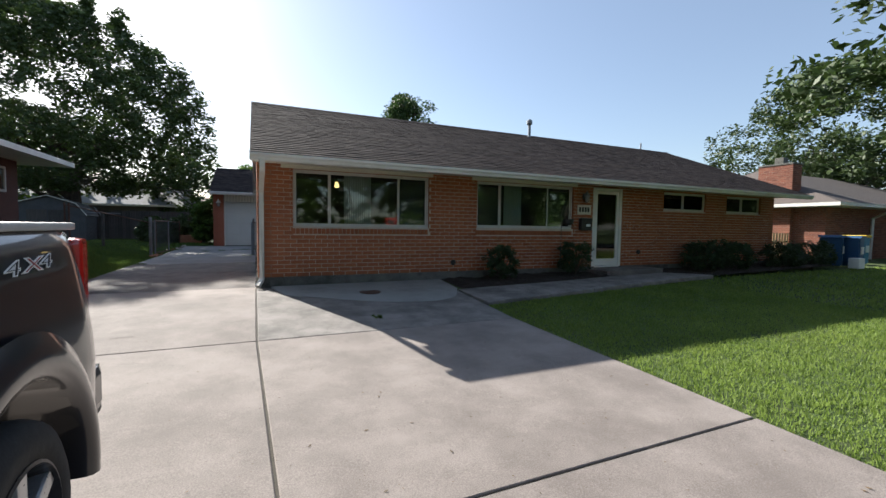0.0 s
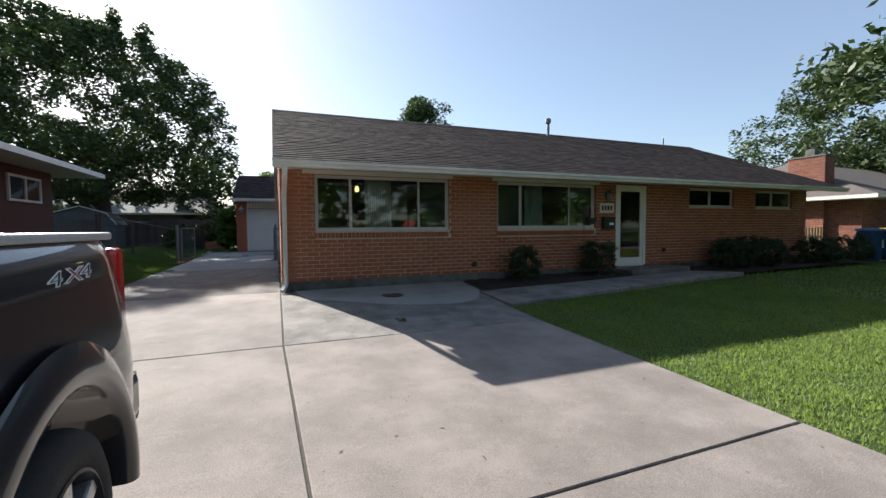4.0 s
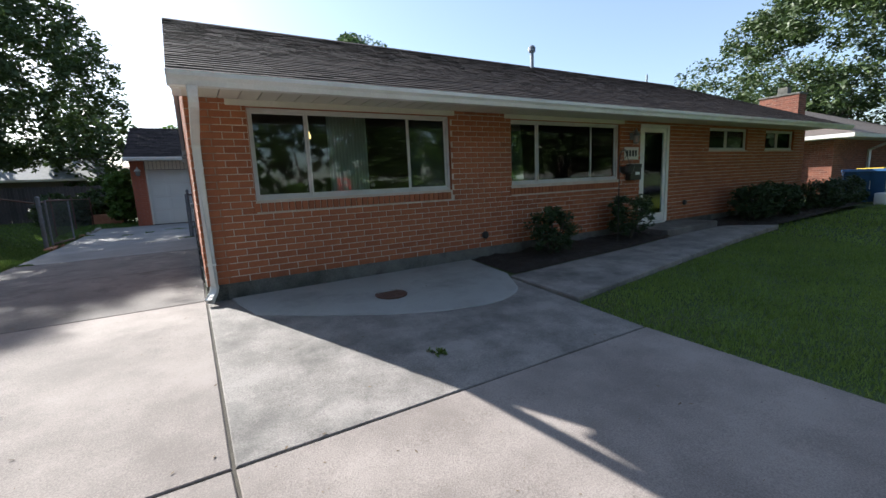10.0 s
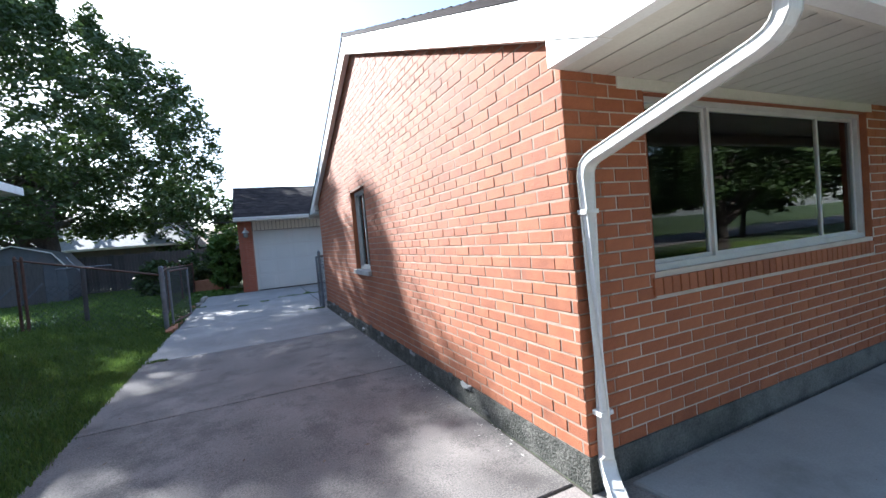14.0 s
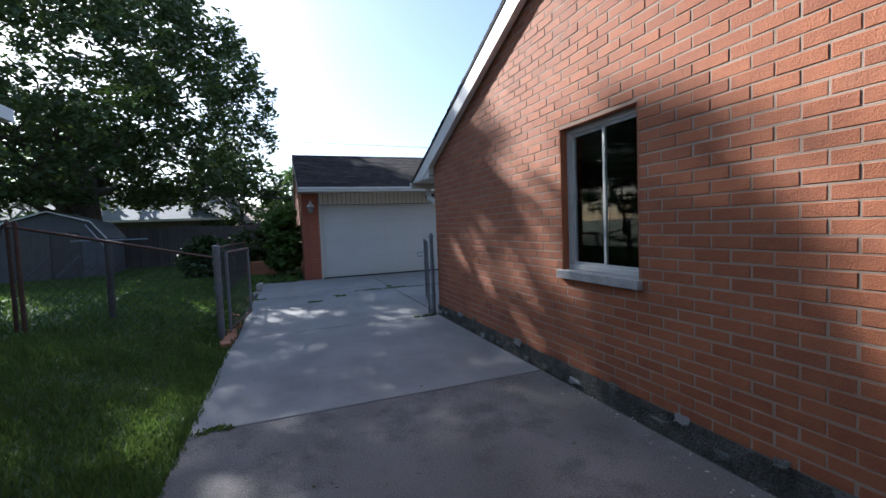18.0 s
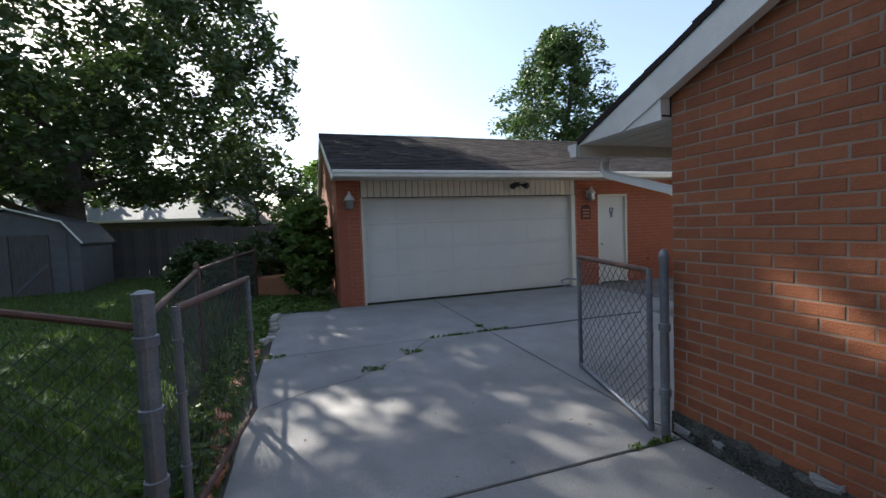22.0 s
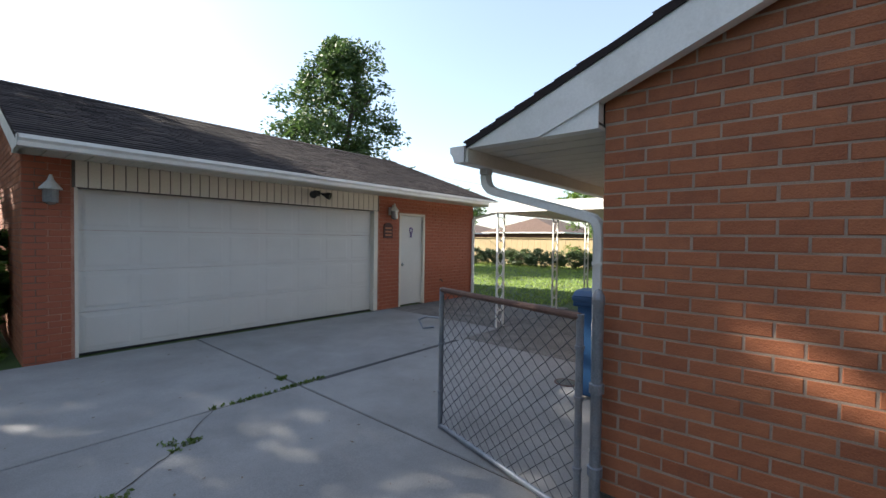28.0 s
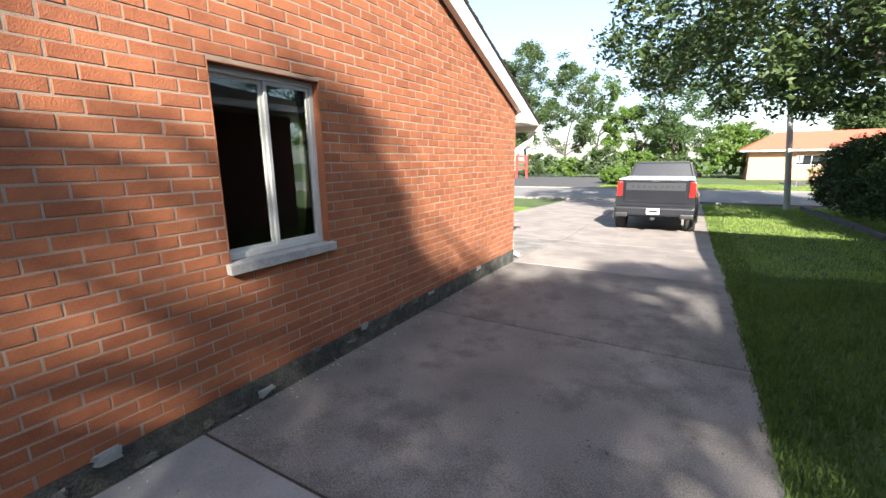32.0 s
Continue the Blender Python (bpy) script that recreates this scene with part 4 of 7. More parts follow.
# sectional door: four ribbed sections with raised panels
gdoor = tagged(new("door_2"), "wide off-white sectional garage door, closed", "garage door", kind="structure")
hh = (GD[3] - GD[2] - 0.02) / 4
for i in range(4):
    z = GD[2] + 0.02 + hh * i
    sec = part("section", boxm(GD[0] + 0.03, GD[1] - 0.03, GY0 + 0.12, GY0 + 0.16, z + 0.0015, z + hh - 0.0015, bevel=0.005), DOORW, gdoor)
    for k in range(8):
        w = (GD[1] - GD[0] - 0.1) / 8
        u = GD[0] + 0.05 + w * k
        bm = bmesh.new()
        a = [bm.verts.new(p) for p in ((u + 0.05, GY0 + 0.119, z + 0.055), (u + w - 0.05, GY0 + 0.119, z + 0.055), (u + w - 0.05, GY0 + 0.119, z + hh - 0.055), (u + 0.05, GY0 + 0.119, z + hh - 0.055))]
        b = [bm.verts.new(p) for p in ((u + 0.08, GY0 + 0.115, z + 0.08), (u + w - 0.08, GY0 + 0.115, z + 0.08), (u + w - 0.08, GY0 + 0.115, z + hh - 0.08), (u + 0.08, GY0 + 0.115, z + hh - 0.08))]
        bm.faces.new(b)
        for q in range(4):
            bm.faces.new((a[q], a[(q + 1) % 4], b[(q + 1) % 4], b[q]))
        part("panel", bm, DOORW, sec)
part("weather_strip", boxm(GD[0] + 0.03, GD[1] - 0.03, GY0 + 0.11, GY0 + 0.17, GD[2] - 0.005, GD[2] + 0.022), BLACK, gdoor, "dark rubber strip")
bm = bmesh.new()
box(bm, GD[0], GD[0] + 0.035, GY0 - 0.006, GY0 + 0.17, GD[2], GD[3])
box(bm, GD[1] - 0.10, GD[1], GY0 - 0.006, GY0 + 0.17, GD[2], GD[3])
part("door_frame", bm, CREAM, gdoor)
board = tagged(part("trim", boxm(GD[0] - 0.02, GD[1] + 0.02, GY0 - 0.012, GY0 + 0.17, GD[3], GD[3] + 0.34), SHADOWB), "cream vertical boarding above the garage door", "trim", kind="structure")
for i in range(38):
    u = GD[0] + 0.01 + i * (GD[1] - GD[0] - 0.02) / 38
    ob = part("batten", boxm(0, 0.116, -0.026, -0.012, 0, 0.325, bevel=0.004), CREAM, board) if i == 0 else new("batten", bat)
    if i == 0:
        bat = ob.data
    ob.parent = board
    ob.location = (u, GY0, GD[3] + 0.008)
pd = tagged(new("door_3"), "plain white side door of the garage, closed", "door", kind="structure")
part("leaf", boxm(PD[0] + 0.05, PD[1] - 0.05, GY0 + 0.06, GY0 + 0.1, PD[2] + 0.02, PD[3] - 0.05), DOORW, pd)
bm = bmesh.new()
for q in ((PD[0], PD[0] + 0.05, PD[2], PD[3]), (PD[1] - 0.05, PD[1], PD[2], PD[3]), (PD[0] + 0.05, PD[1] - 0.05, PD[3] - 0.05, PD[3])):
    box(bm, q[0], q[1], GY0 - 0.01, GY0 + 0.1, q[2], q[3])
part("door_frame", bm, CREAM, pd)
bm = lathe(bmesh.new(), [(0.012, 0), (0.012, 0.03), (0.03, 0.035), (0.032, 0.06), (0.0, 0.07)], n=12)
bmesh.ops.transform(bm, matrix=pose(PD[0] + 0.12, GY0 + 0.06, 1.45, 90), verts=bm.verts[:])
part("door_knob", bm, CHROME, pd)
deco = thing("door_decoration", "small purple hanging decoration on the white side door", "decoration", (4.6, GY0 + 0.055, 2.18))
bm = bmesh.new()
tube(bm, [(0.05 * math.cos(a) , -0.01, 0.07 + 0.05 * math.sin(a)) for a in np.linspace(-1.2, 4.3, 14)], 0.011, 6)
tube(bm, [(-0.03, -0.01, 0.02), (0.0, -0.01, -0.05), (0.03, -0.01, -0.1)], 0.011, 6)
tube(bm, [(0.03, -0.014, 0.02), (0.0, -0.014, -0.05), (-0.03, -0.014, -0.1)], 0.011, 6)
part("ribbon", bm, material("purple", (0.14, 0.08, 0.22), None, 0.6), deco)


def wall_lantern(x, y, z, label, mat=GALV, size=1.0):
    t = thing("wall_lantern", label, "wall lamp", (x, y, z))
    part("backplate", boxm(-0.04, 0.04, -0.02, 0.0, -0.02, 0.12, bevel=0.006), mat, t)
    bm = bmesh.new()
    tube(bm, [(0, -0.02, 0.08), (0, -0.07, 0.15), (0, -0.12, 0.13)], 0.009, 8)
    part("arm", bm, mat, t)
    bm = bmesh.new()
    lathe(bm, [(0.01, 0.19), (0.03, 0.13), (0.085, 0.06), (0.09, 0.045), (0.06, 0.045)], (0, -0.12), 12)
    part("cap", bm, mat, t)
    bm = bmesh.new()
    lathe(bm, [(0.065, 0.045), (0.06, -0.08), (0.03, -0.10), (0.0, -0.11)], (0, -0.12), 12)
    part("glass", bm, LANTG, t, "milky glass")
    t.matrix_world = pose(x, y, z) @ Matrix.Scale(size, 4)
    return t


wall_lantern(-1.63, GY0 - 0.007, 2.51, "pale grey metal lantern on the garage brick pier", ALU, 1.2)
wall_lantern(3.88, GY0 - 0.007, 2.58, "pale grey metal lantern beside the garage side door", ALU, 1.2)
flood = thing("flood_light", "dark twin-head floodlight above the garage door", "floodlight", (2.0, GY0 - 0.03, 2.86))
part("base", boxm(-0.06, 0.06, -0.04, 0.0, -0.05, 0.05, bevel=0.01), BLACK, flood)
for sx in (-1, 1):
    bm = lathe(bmesh.new(), [(0.02, 0.0), (0.035, 0.05), (0.06, 0.10), (0.068, 0.16), (0.0, 0.15)], n=12)
    bmesh.ops.transform(bm, matrix=pose(sx * 0.09, -0.06, -0.01, 105, 0, sx * 35), verts=bm.verts[:])
    part("lamp_head", bm, BLACK, flood)
    bm = tube(bmesh.new(), [(0, -0.03, 0), (sx * 0.1, -0.06, 0.0)], 0.015, 6)
    part("arm", bm, BLACK, flood)
plaque = thing("wall_plaque", "dark red arched wall plaque with raised bars of lettering", "plaque", (3.82, GY0 - 0.008, 2.05))
bm = bmesh.new()
prism(bm, [(-0.13, 0), (0.13, 0), (0.13, 0.24)] + arc(0, 0.24, 0.13, 0.1, 0, 180, 8)[1:-1] + [(-0.13, 0.24)], "y", -0.018, 0.0)
part("tablet", bm, BRICK_D, plaque)
for i in range(3):
    part("letter_bar", boxm(-0.09, 0.09, -0.024, -0.018, 0.05 + 0.075 * i, 0.085 + 0.075 * i), TERRA, plaque)
A, B, C, D = (GX1 + 0.2, GY0 - 0.78, 2.93), (GX1 + 0.2, GY0 - 0.78, 2.80), (GX1 - 0.04, GY0 - 0.045, 2.62), (GX1 - 0.04, GY0 - 0.045, 0.52)
spout("downspout", [A] + bend(A, B, C, r=0.07) + bend(B, C, D, r=0.07) + [D], "white metal downspout at the garage corner")
tap = thing("wall_tap", "small brass outdoor tap on the garage wall", "tap", (5.6, GY0 - 0.008, 1.02))
bm = tube(bmesh.new(), [(0, 0, 0), (0, -0.07, 0), (0, -0.09, -0.04)], 0.016, 8)
part("pipe", bm, RUST, tap)
part("tap_handle", boxm(-0.03, 0.03, -0.06, -0.05, 0.03, 0.04), RUST, tap)

# ---- patio roof behind the house ----
patio = thing("patio_cover", "white metal patio roof on openwork scroll posts", "patio cover", (0, 0, 0))
PX0, PX1, PY0, PY1 = 3.85, 13.3, 16.6, 19.5
bm = bmesh.new()
for a in ((PX0, PX1, PY1 - 0.06, PY1), (PX0, PX0 + 0.06, PY0, PY1 - 0.06), (PX1 - 0.06, PX1, PY0, PY1 - 0.06)):
    box(bm, *a, 2.53, 2.70)
part("edge_beam", bm, WHITE, patio)
for i in range(31):
    part("roof_pan", boxm(PX0 + 0.06 + i * 0.301, PX0 + 0.06 + i * 0.301 + 0.291, PY0, PY1 - 0.06, 2.58, 2.62, bevel=0.004), CREAM, patio)
for x, y in ((4.03, 19.35), (6.3, 19.35), (8.15, 19.35), (10.6, 19.35), (13.15, 19.35)):
    legs = bmesh.new()
    for dx, dy in ((-0.11, 0), (0.11, 0)):
        box(legs, x + dx - 0.014, x + dx + 0.014, y + dy - 0.014, y + dy + 0.014, 0.44, 2.53)
    post = part("post", legs, WHITE, patio)
    for k in range(9):
        z = 0.56 + k * 0.21
        bm = tube(bmesh.new(), [(x + 0.09 * math.sin(a) * (1 - 0.3 * math.cos(a)), y, z + 0.105 * (1 - math.cos(a))) for a in np.linspace(0, 2 * math.pi, 13)], 0.009, 6)
        part("scroll", bm, WHITE, post)

bin_ = thing("recycling_bin", "blue plastic wheeled recycling bin with a lid behind the gate", "bin", (1.97, 16.72, drive_z(16.72)), 8)
bm = bmesh.new()
prism(bm, [(-0.24, 0.03), (0.24, 0.03), (0.29, 0.98), (-0.29, 0.98)], "y", -0.27, 0.27)
bmesh.ops.bevel(bm, geom=bm.edges[:], offset=0.03, segments=2, affect="EDGES")
part("body", bm, BLUE, bin_)
part("rim", boxm(-0.31, 0.31, -0.31, 0.31, 0.95, 1.0, bevel=0.015), BLUE, bin_)
bm = bmesh.new()
prism(bm, [(-0.32, 1.0), (0.32, 1.0), (0.30, 1.05), (0.12, 1.10), (-0.2, 1.10), (-0.31, 1.05)], "y", -0.30, 0.32)
bmesh.ops.bevel(bm, geom=bm.edges[:], offset=0.012, segments=2, affect="EDGES")
part("lid", bm, BLUE, bin_)
bm = tube(bmesh.new(), [(-0.25, -0.30, 1.0), (-0.25, -0.38, 1.02), (0.25, -0.38, 1.02), (0.25, -0.30, 1.0)], 0.018, 8)
part("grip", bm, BLUE, bin_)
for s in (-0.25, 0.25):
    bm = lathe(bmesh.new(), [(0.0, -0.03), (0.1, -0.03), (0.11, 0), (0.1, 0.03), (0.0, 0.03)], n=16)
    bmesh.ops.transform(bm, matrix=pose(s, -0.27, 0.11, 0, 90), verts=bm.verts[:])
    part("wheel", bm, TYRE, bin_)


# ---- chain-link fence and gates ----
def chain_link(name, p0, p1, z0, z1, mat, parent, cell=0.056, r=0.0028, sag=0.0):
    """Woven wire between two upright edges: zigzag wires, each a three-sided tube."""
    p0, p1 = Vector(p0), Vector(p1)
    d = p1 - p0
    L = d.length
    d.normalize()
    nx = int(L / cell)
    nz = int((z1 - z0) / (cell * 0.9))
    side = Vector((-d.y, d.x, 0))
    quads = []
    up = Vector((0, 0, 1))
    for i in range(nx + 1):
        pts = []
        for k in range(nz + 1):
            u = (i + 0.5 + (0.5 if k % 2 else -0.5) * (1 if i % 2 == 0 else -1)) * cell
            u = min(max(u, 0), L)
            pts.append(p0 + d * u + up * (z0 + (z1 - z0) * k / nz - p0.z) + side * (0.003 if k % 2 else -0.003))
        for a, b in zip(pts, pts[1:]):
            e = (b - a).normalized()
            s1 = e.cross(side).normalized() * r
            s2 = side * r
            ring = [s1 * 1.0, s1 * -0.5 + s2 * 0.87, s1 * -0.5 - s2 * 0.87]
            for q in range(3):
                w = ring[(q + 1) % 3]
                quads += [a + ring[q], b + ring[q], b + w, a + w]
    ob = soup(name, [tuple(v) for v in quads], 4, mat, parent)
    return tagged(ob, kind="stuff")


def rail_post(bm, x, y, z0, z1, r=0.03):
    tube(bm, [(x, y, z0), (x, y, z1)], r, 12)
    lathe(bm, [(r * 1.15, z1 - 0.03), (r * 1.2, z1), (r * 1.05, z1 + 0.02), (r * 0.6, z1 + 0.05), (0.0, z1 + 0.06)], (x, y), 12)


GH = (-0.11, 16.10)          # hinge post by the house
post = thing("gate_post", "galvanised steel gate post beside the house corner", "post")
bm = bmesh.new()
rail_post(bm, -0.105, 16.12, 0.40, 1.72, 0.031)
part("tube", bm, GALV, post)
for z in (0.75, 1.22):
    part("hinge", lathe(bmesh.new(), [(0.031, z - 0.03), (0.042, z - 0.025), (0.042, z + 0.025), (0.031, z + 0.03)], (-0.105, 16.12), 12), GALV, post)


def gate(a, b, z0, z1, name, label, mat_top, wire, mat_low):
    t = thing(name, label, "gate")
    a, b = Vector((*a, 0)), Vector((*b, 0))
    r = 0.021
    lo, hi = Vector((0, 0, z0)), Vector((0, 0, z1))
    part("top_rail", tube(bmesh.new(), [a + hi, b + hi], r * 1.05), mat_top, t)
    part("bottom_rail", tube(bmesh.new(), [a + lo, b + lo], r), mat_low, t)
    for p in (a, b):
        bm = tube(bmesh.new(), [p + lo * 1.0 - Vector((0, 0, 0.02)), p + hi + Vector((0, 0, 0.015))], r)
        st = part("stile", bm, GALV, t)
        for z in (0.25, 0.6, 0.85):
            zz = z0 + (z1 - z0) * z
            part("wire_band", lathe(bmesh.new(), [(r, zz - 0.012), (r + 0.006, zz - 0.01), (r + 0.006, zz + 0.01), (r, zz + 0.012)], (p.x, p.y), 10), GALV, st)
    d = (b - a).normalized()
    a2, b2 = a + d * 0.03, b - d * 0.03
    chain_link("chain_link", (a2.x, a2.y, z0), (b2.x, b2.y, z0), z0 + 0.01, z1 - 0.01, wire, t)
    return t


g = gate((-0.16, 16.20), (0.24, 17.55), 0.47, 1.62, "chain_link_gate", "open chain-link gate with rusty top rail by the house", RUST, WIRE, GALV)
bm = tube(bmesh.new(), [(0.24, 17.58, 1.38), (0.20, 17.69, 1.38), (0.13, 17.71, 1.36), (0.12, 17.65, 1.30), (0.21, 17.61, 1.30)], 0.009, 8)
part("latch", bm, GALV, g)
gate((-3.13, 16.22), (-2.96, 17.58), 0.55, 1.63, "chain_link_gate", "open rusty chain-link gate leaf at the lawn edge", RUST, WIRE_D, RUST)
lp = thing("gate_post", "thick weathered steel gate post at the lawn edge", "post")
bm = bmesh.new()
tube(bm, [(-3.24, 16.14, 0.40), (-3.24, 16.14, 1.73)], 0.045, 14)
lathe(bm, [(0.047, 1.70), (0.05, 1.73), (0.02, 1.745), (0.0, 1.745)], (-3.24, 16.14), 14)
part("tube", bm, GALV, lp)
for z in (0.8, 1.15, 1.5):
    part("band", lathe(bmesh.new(), [(0.045, z - 0.03), (0.055, z - 0.025), (0.055, z + 0.025), (0.045, z + 0.03)], (-3.24, 16.14), 14), GALV, lp)


def fence_run(pts, label, tops, wire=WIRE_D):
    """A chain-link run from a gate post: posts at pts past the first, a top rail between them, woven wire below."""
    t = thing("chain_link_fence", label, "fence")
    for (x, y), z in list(zip(pts, tops))[1:]:
        bm = bmesh.new()
        rail_post(bm, x, y, lawn_z(x, y) - 0.05, z, 0.026)
        part("post", bm, RUST, t)
    for (p, zp), (q, zq) in zip(zip(pts, tops), zip(pts[1:], tops[1:])):
        part("top_rail", tube(bmesh.new(), [(*p, zp - 0.03), (*q, zq - 0.03)], 0.019, 8), RUST, t)
        b = min(lawn_z(*p), lawn_z(*q)) + 0.05
        chain_link("chain_link", (*p, b), (*q, b), b, min(zp, zq) - 0.04, wire, t, cell=0.06)
    return t


fence_run([(-3.26, 16.18), (-3.57, 18.75), (-3.62, 21.6), (-3.60, 24.6)], "rusty chain-link fence beside the driveway", [1.62, 1.67, 1.66, 1.64])
fence_run([(-3.27, 16.14), (-5.38, 16.2), (-5.55, 16.4)], "rusty chain-link fence across the lawn", [1.60, 2.10, 2.12])


# ---- plants ----
def branches(rng, base, top, r0, levels, spread, count, droop=0.0, limb=1.0):
    """A trunk and its limbs as tapered paths; returns paths of (points, radii) and the twig ends."""
    paths, ends = [], []
    def grow(p, d, length, r, level):
        pts, rad = [p.copy()], [r]
        n = 5
        for i in range(n):
            d = (d + Vector((rng.uniform(-1, 1), rng.uniform(-1, 1), rng.uniform(-0.5, 0.8) - droop * level)) * (0.16 if limb == 1 else 0.05)).normalized()
            p = p + d * (length / n)
            pts.append(p.copy())
            rad.append(r * (1 - 0.55 * (i + 1) / n))
        paths.append((pts, rad))
        if level == levels:
            ends.append((p, d))
            return
        for k in range(count[level]):
            i = rng.randint(2, n) if k else n
            a = rng.uniform(0, 2 * math.pi)
            s = Vector((math.cos(a), math.sin(a), rng.uniform(-0.15, 0.55)))
            grow(pts[i], (d * (1 - spread) + s * spread).normalized(), length * rng.uniform(0.55, 0.8) * (limb if level == 0 else 1), rad[i] * (0.72 if limb == 1 else 0.4), level + 1)
    d = Vector(top) - Vector(base)
    grow(Vector(base), d.normalized(), d.length, r0, 0)
    return paths, ends


def limb_mesh(paths, n=7, least=0.0):
    bm = bmesh.new()
    for pts, rad in paths:
        if rad[0] < least:
            continue
        rings = []
        for i, (p, r) in enumerate(zip(pts, rad)):
            d = (pts[min(i + 1, len(pts) - 1)] - pts[max(i - 1, 0)]).normalized()
            s = d.cross(Vector((0.3, 1, 0.1))).normalized()
            u = s.cross(d)
            rings.append([bm.verts.new(p + (s * math.cos(2 * math.pi * k / n) + u * math.sin(2 * math.pi * k / n)) * r) for k in range(n)])
        for a, b in zip(rings, rings[1:]):
            for k in range(n):
                bm.faces.new((a[k], a[(k + 1) % n], b[(k + 1) % n], b[k]))
    return bm


def leaf_quads(rng, centres, radii, per, size, flat=0.5, squash=0.75):
    """Pointed leaf faces scattered in clumps round centres."""
    out = []
    for c, r in zip(centres, radii):
        n = max(1, int(per))
        v = rng.normal(size=(n, 3))
        v /= np.linalg.norm(v, axis=1, keepdims=True) + 1e-9
        v *= (r * rng.random((n, 1)) ** 0.45)
        v[:, 2] *= squash
        p = np.array(c) + v
        a = rng.normal(size=(n, 3))
        a[:, 2] *= flat
        a /= np.linalg.norm(a, axis=1, keepdims=True)
        b = np.cross(a, rng.normal(size=(n, 3)))
        b /= np.linalg.norm(b, axis=1, keepdims=True) + 1e-9
        s = size * (0.6 + 0.8 * rng.random((n, 1)))
        q = np.stack([p - a * s, p + b * s * 0.42, p + a * s, p - b * s * 0.42], axis=1)
        out.append(q.reshape(-1, 3))
    return np.concatenate(out)


def tree(label, place, trunk_top, r0, shape, clumps, per, size, clump_r, mat, seed, levels=3, count=(7, 4, 3), spread=0.6, category="tree", name="tree", limb=1.0):
    """shape(h, a): the crown's outline at height h (0..1) and bearing a gives a radius. Limbs reach into it; leaves hang in clumps."""
    rng, nrng = random.Random(seed), np.random.default_rng(seed)
    t = thing(name, label, category)
    x, y, z = place
    paths, ends = branches(rng, (x, y, z - 0.1), (x + trunk_top[0], y + trunk_top[1], z + trunk_top[2]), r0, levels, spread, count, 0.0, limb)
    part("trunk", limb_mesh(paths), BARK, t, smooth=True)
    lo, hi = shape["z"]
    cs, rs = [], []
    tries = 0
    while len(cs) < clumps and tries < clumps * 30:
        tries += 1
        h, a = rng.random(), rng.uniform(0, 2 * math.pi)
        r = shape["r"](h, a) * (0.35 + 0.65 * math.sqrt(rng.random()))
        cx = x + shape.get("dx", 0) + r * math.cos(a)
        cy = y + shape.get("dy", 0) + r * math.sin(a)
        cz = z + lo + (hi - lo) * h
        if noise.noise(Vector((cx, cy, cz)) * shape.get("gap", 0.35)) < shape.get("cut", -0.12):
            continue
        cs.append((cx, cy, cz))
        rs.append(clump_r * rng.uniform(0.6, 1.25))
    # leaf clumps added above the crown so their shade falls on the gable wall
    for px, py, pz, pr, ph, n in shape.get("shade_peaks", ()):
        for k in range(n):
            u = rng.uniform(-1, 1)
            cs.append((px + rng.uniform(-pr, pr) * (1 - 0.6 * max(u, 0)), py + rng.uniform(-0.4, 0.4), pz + u * ph))
            rs.append(clump_r * rng.uniform(0.4, 0.7))
    if shape.get("ends", True):
        for p, d in ends:
            cs.append(tuple(p))
            rs.append(clump_r * 0.9)
    crown = soup("crown", leaf_quads(nrng, cs, rs, per, size), 4, mat, t)
    return t


def dome(R, p=0.5, wob=0.18, seed=0.0):
    def r(h, a):
        k = (h - 0.42) / 0.58 if h > 0.42 else (0.42 - h) / 0.48
        return R * max(0.0, 1 - k * k) ** p * (1 + wob * math.sin(3 * a + seed) + wob * 0.7 * math.sin(5 * a + 2 * seed + 4 * h))
    return r


# the great shade tree behind the lawn
tree("very large broad shade tree with dark leaves behind the shed", (-10.4, 32.0, 0.45), (0.8, -0.3, 4.2), 0.62, {"z": (3.1, 13.5), "r": dome(7.9, 0.52, 0.12, 0.6), "gap": 0.65, "cut": -0.04, "dx": -0.5, "shade_peaks": ((-9.2, 32.0, 14.3, 0.3, 0.9, 22), (-7.7, 32.0, 13.9, 0.5, 0.7, 16))}, 1750, 40, 0.135, 0.64, LEAF, 3, count=(8, 5, 3), spread=0.62)
# the feathery tree behind the garage
tree("tall feathery green cypress behind the garage", (11.9, 35.2, 0.5), (0.1, 0, 10.8), 0.22, {"z": (2.8, 12.3), "r": lambda h, a: 3.9 * (1 - h) ** 0.55 * (1 + 0.3 * math.sin(3 * a + 9 * h) + 0.15 * math.sin(7 * a)), "gap": 0.6, "cut": -0.25}, 340, 70, 0.13, 0.75, LEAF_C, 9, levels=1, count=(34,), spread=0.8, limb=0.26)
